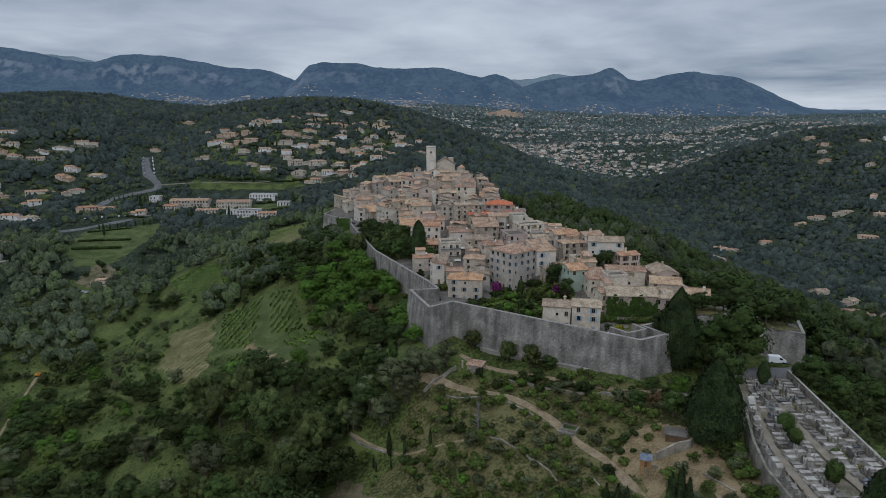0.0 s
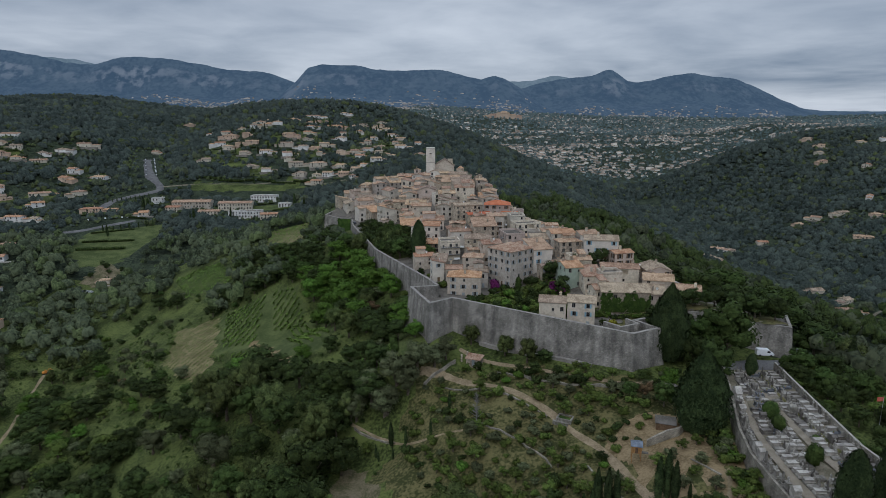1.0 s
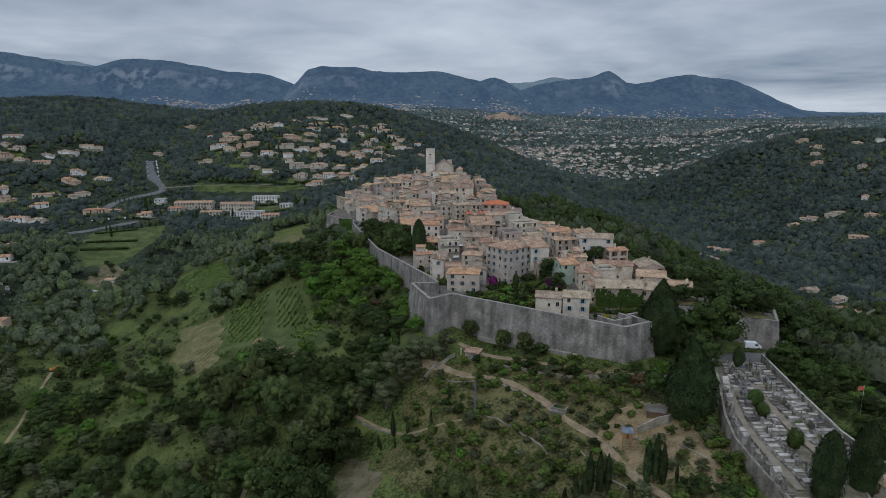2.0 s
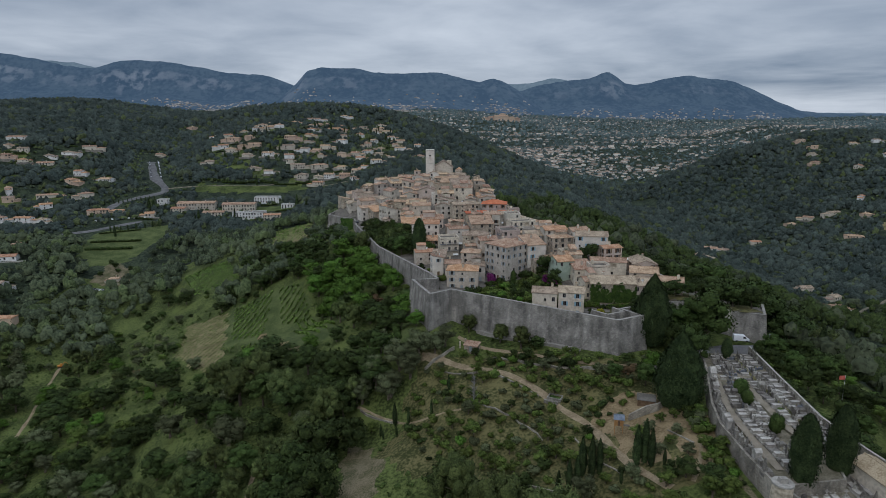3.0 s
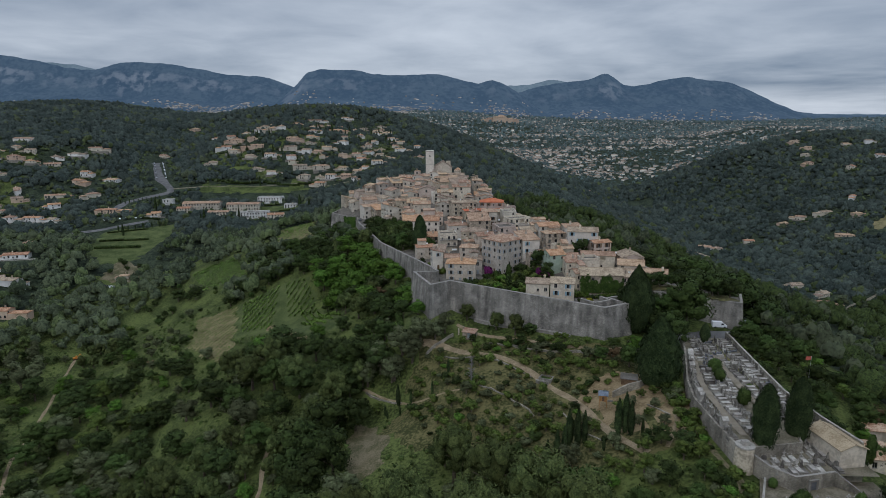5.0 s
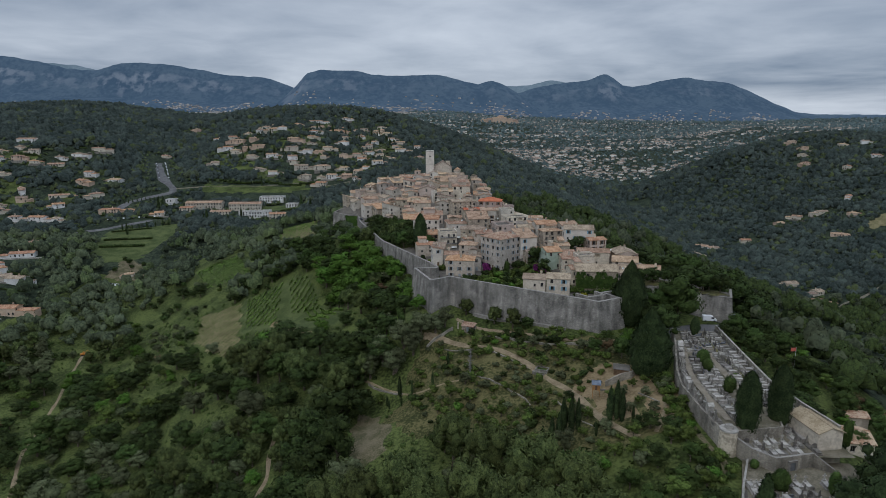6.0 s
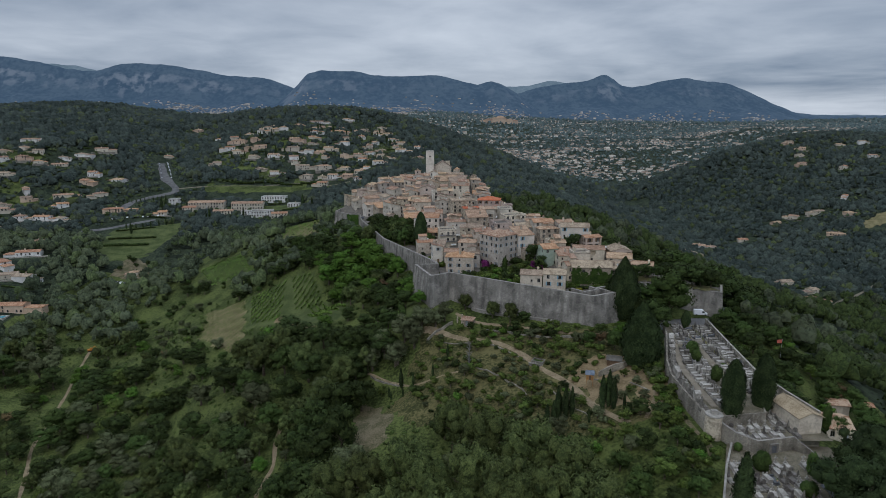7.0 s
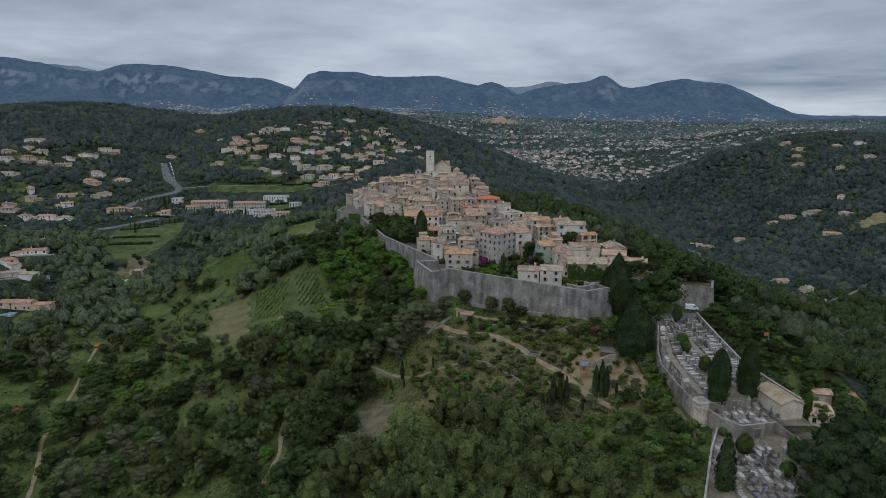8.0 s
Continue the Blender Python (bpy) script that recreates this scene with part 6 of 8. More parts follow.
for _ in range(130):
    x, y = wr.uniform(-120, -50), wr.uniform(292, 388)
    if len(GROWN) < 400 and not inside([(-110, 392), (-90, 413), (-63, 399), (-56, 372), (-72, 374), (-95, 384)], x, y) and not inside([(-136, 328), (-100, 325), (-83, 321), (-70, 290), (-120, 290)], x, y) and near_line(RAMPART_LINE, x, y) > 7 and not inside(VILLAGE, x, y) and all((x - a) ** 2 + (y - b) ** 2 > (c + 3.6) ** 2 * 0.7 for a, b, c in GROWN):
        plant(wr.choice(("oak", "oak", "chestnut")), x, y, wr.uniform(9, 13), wide=1.25)
for x, y, h in ((-42, 150, 18), (-33, 156, 15), (-49, 139, 18), (-36, 125, 18), (-44, 120, 16)):
    plant("oak", x, y, h, wide=1.15)
for x, y, h in ((-20, 170, 12), (-12, 172, 11), (-30, 173, 12), (-26, 178, 11), (1, 181, 10), (-17, 178, 9)):
    plant("olive", x, y, h, wide=1.1)
for x, y, h in ((50, 107, 12), (52, 107, 13), (53, 105, 11), (41, 109, 11), (39, 109, 12.5), (37, 111, 12), (35, 108, 9.5), (33, 108, 9), (30, 107, 8), (45, 103, 5), (-22, 159, 5), (-21, 157, 4),
                (-16, 154, 4.5), (-4, 154, 6), (2, 162, 6), (-12, 157, 6), (-17, 160, 9), (67.5, 53.6, 18), (38, 112.5, 8), (56, 104, 5)):
    plant("cypress", x, y, h, wide=1.25 if h < 14 else 1.7)
for x, y, h in ((-337, 650, 16), (-332, 650, 15), (-268, 618, 15), (-271, 616, 10), (-168, 655, 16), (-152, 632, 14), (226, 345, 16), (231, 346, 15), (229, 338, 14), (-262, 840, 12),
                (-250, 850, 14), (-236, 848, 13), (-120, 1000, 14), (-160, 1020, 13), (-190, 1010, 14), (-210, 1000, 13), (-90, 960, 13), (-330, 560, 13), (-236, 640, 11)):
    plant("cypress", x, y, h, wide=1.5)
cr = random.Random(92)
for _ in range(26):
    a, b = cr.uniform(-330, -80), cr.uniform(730, 1040)
    plant("cypress", a, b, cr.uniform(8, 14), wide=1.4)
for i in range(12):  # the row of small cypresses above the road wall
    plant("cypress", -398 + 4.3 * i, 668 + 2.2 * i, 5.5, wide=1.5)
plant("column", -12, 275, 22, 91, 0.95)
plant("column", 81.6, 89, 17.5, 81.5, 0.98)
plant("column", 92.4, 93, 17.5, 81.5, 0.98)
plant("fir", 75, 171, 26, 83.5, 0.90)
plant("fir", 70, 132, 23.5, 79, 0.98)
plant("oak", 84, 155, 15, 82, 0.95)
plant("chestnut", 94, 170, 22, 82.5, 1.05)
plant("umbrella", 121, 233, 19, None, 1.15)
plant("umbrella", 134, 214, 20, None, 1.1)
plant("chestnut", 88, 174, 14, 84, 1.0)
plant("oak", 93, 180, 12, 84, 1.0)
plant("oak", 84, 182, 12, 84, 1.0)
plant("oak", 98, 184, 11, 84, 1.0)
plant("oak", 82, 166, 13, 82, 0.9)
plant("rust", 131, 118, 7, wide=1.3)
for x, y, h in ((-247, 290, 24), (-254, 286, 22), (-265, 315, 18), (-273, 306, 16)):
    plant("poplar", x, y, h, wide=1.3)
for x, y, h, kind in ((122, 196, 16, "oak"), (131, 205, 18, "oak"), (118, 212, 15, "oak"), (138, 192, 14, "oak"), (108, 222, 14, "oak"), (146, 210, 17, "oak"), (128, 226, 16, "oak"), (112, 234, 13, "bright"), (102, 246, 14, "oak"), (155, 196, 15, "pine"), (142, 178, 15, "cypress"), (98, 262, 15, "oak"), (92, 280, 14, "oak")):
    plant(kind, x, y, h, wide=1.5)
for _ in range(150):
    x, y = pr.uniform(104, 136), pr.uniform(88, 164)
    if not (112 < x < 146 and 92 < y < 126 and pr.random() < 0.6) and all((x - a) ** 2 + (y - b) ** 2 > (c + 1.6) ** 2 * 0.8 for a, b, c in GROWN) and math.hypot(x - 99, y - 87) > 9:
        plant(pr.choices(("fruit", "chestnut", "oak", "bright"), (1.5, 4, 7, 0.3))[0], x, y, pr.uniform(4, 9.5), wide=1.25)
for i in range(9):
    shrub("hedge", 112 + 2.3 * i, 166 + 0.35 * i, 2.3, tall=1.25)
for _ in range(70):  # shrubs along the foot of the cemetery wall
    y = pr.uniform(84, 142)
    x = float(np.interp(y, [81, 97, 111, 123, 146], [71, 72.5, 72.5, 75.5, 84])) - pr.uniform(2.2, 5.5)
    if all((x - a) ** 2 + (y - b) ** 2 > (c + 0.6) ** 2 for a, b, c in GROWN):
        shrub(pr.choices(("green", "dark", "olive", "bright"), (5, 4, 1, 1))[0], x, y, pr.uniform(1.0, 2.0))
        GROWN.append((x, y, 1.1))
for _ in range(60):  # shrubs on the grass below the cemetery corner
    x, y = pr.uniform(54, 73), pr.uniform(52, 84)
    if x < 62.0 + (y - 56) * 0.5 and all((x - a) ** 2 + (y - b) ** 2 > (c + 0.9) ** 2 for a, b, c in GROWN):
        shrub(pr.choices(("green", "dark", "olive", "bright"), (5, 4, 1, 0.5))[0], x, y, pr.uniform(1.1, 2.3))
        GROWN.append((x, y, 1.5))
# clipped trees of the cemetery
TOPIARY_CONE.matrix_basis = Matrix.Translation((95.3, 156, 84.0))
shrub("hedge", 86.6, 128.5, 2.4, 84.3, 1.3)
shrub("hedge", 85.6, 122.6, 2.2, 84.3, 1.2)
shrub("hedge", 85.4, 107.4, 2.3, 84.2, 1.5)
shrub("hedge", 92.5, 118, 1.1, 84, 0.9)
shrub("hedge", 80.1, 68.9, 2.2, 77.2, 1.5)
shrub("hedge", 79.9, 71.1, 1.5, 77.2, 1.3)
shrub("hedge", 78.7, 78.4, 1.3, 77.2, 1.2)
shrub("hedge", 91.5, 66.9, 1.5, 77.2, 2.6)
shrub("hedge", 85.8, 58.6, 2.2, 77.2, 1.2)
shrub("hedge", 105.5, 84, 1.3, 80, 3.2)

# ---- fields, tracks and gardens on the southern slope ----
YELLOW = [(-163, 327), (-134, 323), (-117, 270), (-115, 244), (-150, 278)]
GREEN = [(-134, 325), (-102, 322), (-85, 318), (-51, 241), (-44, 220), (-69, 230), (-97, 268), (-117, 272)]
UPPER = [(-199, 411), (-166, 418), (-140, 368), (-174, 371)]
NORTH = [(-162, 528), (-121, 521), (-102, 419), (-132, 419)]
BROWN_PATCH = [(-102, 281), (-88, 270), (-65, 222), (-73, 225)]
MEADOW_LOW = [(-238, 374), (-203, 396), (-186, 386), (-150, 358), (-161, 322), (-140, 268), (-187, 304), (-222, 345)]
HOLLOW = [(-35, 160), (-25, 156), (-20, 142), (-19, 124), (-30, 121), (-34, 140)]
OPEN_SLOPE = [(-37, 164), (-12, 152), (-2, 124), (-10, 110), (-30, 108), (-38, 140)]
DIRT = [(45, 134), (50, 141), (56, 140), (63, 141), (76, 133), (75, 112), (68, 100), (61, 102), (52, 106), (48, 118)]
GARDEN = [(-10, 180), (-14, 160), (-26, 144), (-6, 128), (14, 106), (40, 96), (60, 94), (73, 104), (78, 140), (66, 152), (36, 172)]
patch("field", YELLOW, STRAW, "dry straw-coloured vineyard plot", "field")
patch("field", GREEN, MEADOW, "bright green grass between vine rows", "field")
patch("field", UPPER, MEADOW, "green terrace with vine rows", "field")
patch("field", NORTH, STRAW, "pale field with vine rows under the walls", "field")
patch("bare_ground", BROWN_PATCH, EARTH, "strip of freshly turned brown earth", "ground", lift=0.2)
patch("meadow", MEADOW_LOW, GRASS, "lush green meadow", "meadow")
patch("bare_ground", HOLLOW, WORN, "worn bare slope with thin grass", "ground", 0.1, 0.8)
patch("garden_grass", GARDEN, GARDEN_GRASS, "rough grass of the terraced gardens", "ground", 0.06)
patch("bare_ground", DIRT, EARTH, "dry brown earth terrace planted with young olives", "ground", 0.1, 0.9)
for strip in ([(57, 104), (60.5, 104), (67, 119), (64, 121)], [(50, 112), (53, 110), (58, 122), (54, 124)], [(66, 104), (68.5, 106), (74, 122), (72, 123)]):
    patch("grass_strip", strip, GARDEN_GRASS, "strip of rough grass on the olive terrace", "ground", 0.14, 1.2)
PATH_A = [(-8, 177), (-3, 176), (3, 174), (14, 168), (24, 160), (32, 152), (38, 142), (44, 131), (47, 117), (50, 106), (55, 96)]
PATH_B = [(-180, 150), (-186, 165), (-198, 188), (-212, 214), (-217, 235), (-228, 269), (-235, 288), (-240, 308), (-244, 326)]
PATH_C = [(-66, 110), (-64, 125), (-63, 133), (-66, 148), (-66, 158)]
PATH_D = [(-46, 184), (-43, 180), (-31, 172), (-19, 163), (-9, 155), (6, 150)]
ribbon("path", PATH_A, 3.4, TRACK, "sandy footpath through the terraced gardens", "path")
ribbon("path", PATH_B, 2.6, TRACK, "pale dirt track along the valley side", "path")
ribbon("path", [(70.3, 112), (70, 98), (71, 88), (72.4, 82), (71, 76)], 2.2, WORN, "bare trodden strip along the cemetery wall", "path")
ribbon("path", PATH_C, 2.2, TRACK, "pale dirt track between trees", "path")
ribbon("path", PATH_D, 1.2, TRACK, "narrow garden path", "path")
ribbon("path", [(6, 186), (24, 174.5), (44, 162.5), (58, 154.5), (72, 157)], 2.0, TRACK, "footpath along the foot of the rampart", "path")
ribbon("path", [(60, 96), (66, 106), (72, 124)], 1.8, TRACK, "worn path across the olive terrace", "path")


def low_wall(line, height, label, thick=0.5):
    jr = random.Random(int(line[0][0] * 7 + 99))
    line = [(float(x) + jr.uniform(-0.5, 0.5), float(y) + jr.uniform(-0.5, 0.5)) for x, y in smooth_line(line, 3.0)]
    tops = [land(x, y) + height * jr.uniform(0.55, 1.15) for x, y in line]
    return wall_run("wall_garden", line, tops, land, thick, DRYSTONE, label, "wall", 0.0, step=4.0)


low_wall([(54.5, 127.5), (60, 128.5), (66, 131), (72, 134.5), (78, 136)], 2.6, "rough stone garden wall between terraces")
FOOT = [(13, 188.5), (23, 182.5), (33, 176), (40, 171.5), (48, 165.5)]
wall_run("wall_foot", FOOT, [land(x, y) + 1.1 for x, y in FOOT], land, 1.6, COPING, "pale stone parapet of the walk below the rampart", "wall", coping=1)
low_wall([(-6, 172), (0, 177), (4, 180)], 1.4, "low stone wall beside garden steps")
low_wall([(0, 171), (14, 164.5), (24, 156.5), (31, 149.5)], 0.6, "dry-stone terrace wall")
low_wall([(18, 172), (34, 163), (48, 156), (60, 150)], 1.0, "dry-stone terrace wall below the rampart")
low_wall([(12, 150), (22, 142), (30, 131)], 0.5, "dry-stone terrace wall in the gardens")
low_wall([(38, 128), (42, 116), (46, 106)], 0.5, "dry-stone terrace wall in the gardens")
low_wall([(-31, 171), (-22, 164), (-16, 160)], 1.0, "pale dry-stone terrace wall")
low_wall([(20, 118), (28, 110), (34, 103)], 0.7, "crumbling dry-stone terrace wall")
low_wall([(62, 118), (66, 110)], 0.5, "short row of edging stones on the olive terrace")


def vine_rows(poly, angle, gap, height, label, missing=0.12):
    """All the vines of one plot, in rows."""
    p = np.array(poly, float)
    c, s = math.cos(radians(angle)), math.sin(radians(angle))
    rot = np.stack([p[:, 0] * c + p[:, 1] * s, -p[:, 0] * s + p[:, 1] * c], 1)
    v = rot[:, 1].min() + gap
    r = np.random.default_rng(int(abs(p[0, 0])))
    V, F = [], []
    while v < rot[:, 1].max() - gap / 2:
        us = np.arange(rot[:, 0].min(), rot[:, 0].max(), 0.75)
        x, y = us * c - v * s, us * s + v * c
        ok = inside(poly, x, y) & (r.random(len(us)) > missing)
        x, y = x[ok], y[ok]
        z = land(x, y)
        for i in range(len(x)):
            for _ in range(7):
                q = np.array([x[i], y[i], z[i] + height * 0.55]) + r.normal(size=3) * np.array([0.24, 0.24, height * 0.24])
                a, b = r.normal(size=3), r.normal(size=3)
                a, b = a / np.linalg.norm(a) * 0.5 * min(1.0, 0.25 + height * 0.5), b / np.linalg.norm(b) * 0.42 * min(1.0, 0.25 + height * 0.5)
                if a[0] * b[1] - a[1] * b[0] < 0:
                    b = -b
                k = len(V)
                V += [q - a, q - b, q + a, q + b]
                F.append((k, k + 1, k + 2, k + 3))
        v += gap
    tagged(new("vines", rounded(mesh("vines", V, F, LEAF_VINE), np.array([0, -0.3, 1.0]) + r.normal(size=(len(V), 3)) * 0.35)), label, "vines", kind="stuff")


vine_rows([(-128, 320), (-104, 320), (-98, 276), (-116, 278)], 75, 3.5, 1.5, "green rows of trained vines on grass")
vine_rows([(-100, 320), (-86, 316), (-72, 285), (-90, 285)], 70, 3.5, 1.5, "green rows of trained vines on grass")
vine_rows([(-84, 290), (-68, 282), (-50, 238), (-62, 236), (-76, 260)], 115, 3.6, 1.5, "green rows of trained vines on grass")
vine_rows([(-110, 268), (-96, 268), (-78, 240), (-90, 240)], 80, 3.6, 1.3, "green rows of trained vines on grass", 0.3)
vine_rows(YELLOW, 68, 3.0, 0.62, "sparse rows of young vines on dry ground", 0.2)
vine_rows(UPPER, 62, 3.6, 1.3, "green rows of vines on the upper terrace", 0.2)
vine_rows(NORTH, 84, 3.8, 0.9, "rows of vines under the village walls", 0.4)

# ---- garden things ----
hut = thing("playhouse", "small orange wooden hut on stilts with a blue-grey roof", "hut", Matrix.Translation((50.2, 124, land(50.2, 124) + 0.9)) @ Matrix.Rotation(radians(-14), 4, "Z") @ Matrix.Diagonal((0.84, 0.84, 0.9, 1)))
s = Soup()
s.box(-1.46, -1.22, 1.9, 1.46, 1.22, 4.2)
cabin = part("cabin", s.mesh("cabin", WOOD), hut, "orange planked cabin")
for i in range(9):
    s = Soup()
    s.box(-1.5 + 0.333 * i, -1.26, 1.9, -1.175 + 0.333 * i, -1.225, 4.2)
    part("plank", s.mesh("plank", WOOD), cabin)
for x, y in ((-1.3, -1.1), (1.3, -1.1), (-1.3, 1.1), (1.3, 1.1)):
    s = Soup()
    s.tube((x, y, -1.6), (x, y, 1.95), 0.1, 0.1, 6)
    s.tube((x, y, 1.2), (x * 0.45, y, 1.95), 0.05, 0.05, 5)
    part("leg", s.mesh("leg", WOOD), hut)
part("roof", roof_soup(3.0, 2.5, 4.2, "gable", 0.75, 0.3, 0.1).mesh("roof", SLATE), hut, "blue-grey panelled roof")
s = Soup()
s.box(-0.4, -1.31, 2.0, 0.4, -1.25, 3.6)
part("door", s.mesh("door", BROWN), hut)
s = Soup()
s.box(1.3, -0.6, 1.75, 3.6, 0.6, 1.9)
part("deck", s.mesh("deck", GREY_ROOF), hut)

shed = thing("shed", "low garden shed with a grey sheet roof", "shed", Matrix.Translation((61.5, 134.5, land(61.5, 134.5))) @ Matrix.Rotation(radians(-18), 4, "Z"))
s = Soup()
s.box(-2.5, -1.6, -0.5, 2.5, 1.6, 1.6)
part("body", s.mesh("body", BROWN), shed)
s = Soup()
s.add([(-2.8, -1.9, 1.6), (2.8, -1.9, 1.6), (2.8, 1.9, 2.2), (-2.8, 1.9, 2.2), (-2.8, -1.9, 1.72), (2.8, -1.9, 1.72), (2.8, 1.9, 2.32), (-2.8, 1.9, 2.32)],
      [(3, 2, 1, 0), (4, 5, 6, 7), (0, 1, 5, 4), (1, 2, 6, 5), (2, 3, 7, 6), (3, 0, 4, 7)])
part("roof", s.mesh("roof", GREY_ROOF), shed)
for x, y, w, d, a in ((68, 150, 5, 2.4, 25), (72, 147, 4.5, 2.6, -30), (76, 145, 4, 2.2, 10)):
    cover = thing("lean_to", "weathered grey lean-to roof in an allotment", "shed", Matrix.Translation((x, y, land(x, y))) @ Matrix.Rotation(radians(a), 4, "Z"))
    for i, j in ((-1, -1), (1, -1), (-1, 1), (1, 1)):
        s = Soup()
        s.tube((i * w * 0.46, j * d * 0.44, -0.5), (i * w * 0.46, j * d * 0.44, 2.0 + 0.25 * j), 0.07, 0.07, 5)
        part("post", s.mesh("post", BROWN), cover)
    s = Soup()
    s.add([(-w / 2, -d / 2, 1.75), (w / 2, -d / 2, 1.75), (w / 2, d / 2, 2.3), (-w / 2, d / 2, 2.3), (-w / 2, -d / 2, 1.85), (w / 2, -d / 2, 1.85), (w / 2, d / 2, 2.4), (-w / 2, d / 2, 2.4)],
          [(3, 2, 1, 0), (4, 5, 6, 7), (0, 1, 5, 4), (1, 2, 6, 5), (2, 3, 7, 6), (3, 0, 4, 7)])
    part("roof", s.mesh("roof", GREY_ROOF), cover)

basin = thing("water_basin", "square stone water basin on a garden terrace", "basin", Matrix.Translation((36.5, 147.5, land(36.5, 147.5))) @ Matrix.Rotation(radians(-28), 4, "Z"))
s = Soup()
for q in ((-2.3, -1.7, 2.3, -1.3), (-2.3, 1.3, 2.3, 1.7), (-2.3, -1.3, -1.9, 1.3), (1.9, -1.3, 2.3, 1.3)):
    s.box(q[0], q[1], -1.0, q[2], q[3], 1.0)
part("rim", s.mesh("rim", DRYSTONE_PLAIN), basin)
s = Soup()
s.box(-1.9, -1.3, -0.8, 1.9, 1.3, 0.5)
part("water", s.mesh("water", LEAF_HEDGE), basin, "dark green still water")
s = Soup()
s.box(-3.0, -2.6, -0.9, 1.6, -1.7, 0.25)
part("step", s.mesh("step", DRYSTONE_PLAIN), basin)
house(Matrix.Translation((11, 179.5, land(11, 179.5))) @ Matrix.Rotation(radians(-24), 4, "Z"), 5, 3.5, 2.4, form="shed", pitch=0.12, wall=PLASTERS[1], tile=TILES[3], label="small garden outhouse with a pinkish tile roof",
      category="outhouse", name="outhouse", floors=1, gaps=0.3, chimneys=0, skirt=2)
for x, y in ((6.5, 180.8), (8.6, 182.2)):
    s = Soup()
    s.box(x - 0.3, y - 0.3, land(x, y) - 0.5, x + 0.3, y + 0.3, land(x, y) + 2.6)
    tagged(new("gate_pillar", s.mesh("gate_pillar", PLASTERS[1])), "square stone gate pillar by garden steps", "pillar")
steps = thing("garden_steps", "stone steps up to the rampart path", "steps", Matrix.Translation((-4, 175, land(-4, 175))) @ Matrix.Rotation(radians(-45), 4, "Z"))
for i in range(9):
    s = Soup()
    s.box(-0.9, i * 0.45, -1.0, 0.9, i * 0.45 + 0.45, 0.18 * (i + 1))
    part("step", s.mesh("step", COPING), steps)

dead = thing("dead_tree", "tall bare grey tree among the gardens", "tree", Matrix.Translation((10, 150, land(10, 150))))
s = Soup()
s.tube((0, 0, -0.5), (0.2, 0, 6), 0.28, 0.2, 7)
s.tube((0.2, 0, 6), (0.1, 0.2, 12), 0.2, 0.04, 6)
part("trunk", s.mesh("trunk", DEADWOOD), dead)
s = Soup()
br = random.Random(3)
for i in range(90):
    z = br.uniform(2.5, 11)
    a, q = br.uniform(0, 6.28), br.uniform(1.0, 2.8) * (1 - z / 15)
    s.tube((0.15, 0.05, z), (q * math.cos(a), q * math.sin(a), z + q * br.uniform(0.5, 1.2)), 0.07, 0.025, 4)
part("twigs", s.mesh("twigs", BARE_TWIGS), dead)

# ---- planting: scattered trees of the slope ----
def blocked(x, y, margin=1.5):
    if inside(VILLAGE, x, y) or inside(MAIN, x, y) or (66 < x < 105 and 44 < y < 98) or math.hypot(x - 50.5, (y - 117) * 0.6) < 5:
        return True
    for poly in (YELLOW, GREEN, UPPER, NORTH, DIRT, HOLLOW, OPEN_SLOPE):
        if inside(poly, x, y):
            return True
    for line, w in ((PATH_A, 2), (PATH_B, 2.6), (PATH_C, 2.4), (PATH_D, 1.5)):
        if near_line(line, x, y) < w + margin:
            return True
    return near_line(RAMPART_LINE, x, y) < 3.0


def before_field(x, y):
    """On the downhill side of the open plots, where only low growth stands."""
    return any(inside(p, x * (1 + s), y * (1 + s)) for p in (YELLOW, GREEN, MEADOW_LOW) for s in (0.04, 0.08, 0.12))


def crowded(x, y, r, gap=0.8):
    return any((x - a) ** 2 + (y - b) ** 2 < ((r + c) * gap) ** 2 for a, b, c in GROWN)


count = 0
for _ in range(9000):
    if count > 400:
        break
    x, y = pr.uniform(-290, 64), pr.uniform(60, 330)
    if x < -60 - 0.0 and y < 60 + (-60 - x) * 0.55 or blocked(x, y) or inside(GARDEN, x, y):
        continue
    patchy = noise.noise(Vector((x / 34, y / 34, 4.0)))
    if patchy < -0.22 or inside(MEADOW_LOW, x, y):
        continue
    h = pr.choice((7, 8, 9, 10, 12, 13, 14, 15)) * (1.0 if patchy > 0.05 else 0.62)
    if before_field(x, y):
        if pr.random() < 0.6:
            continue
        h *= 0.55
    r0 = 0.39 * h
    if crowded(x, y, r0, 0.74):
        continue
    kind = "pine" if noise.noise(Vector((x / 60, y / 60, 9))) > 0.15 and h > 8 else pr.choices(("oak", "olive", "chestnut", "fruit", "bright", "rust"), (8, 3, 4, 2, 0.9, 0.06))[0]
    plant(kind, x, y, h, wide=1.42)
    count += 1

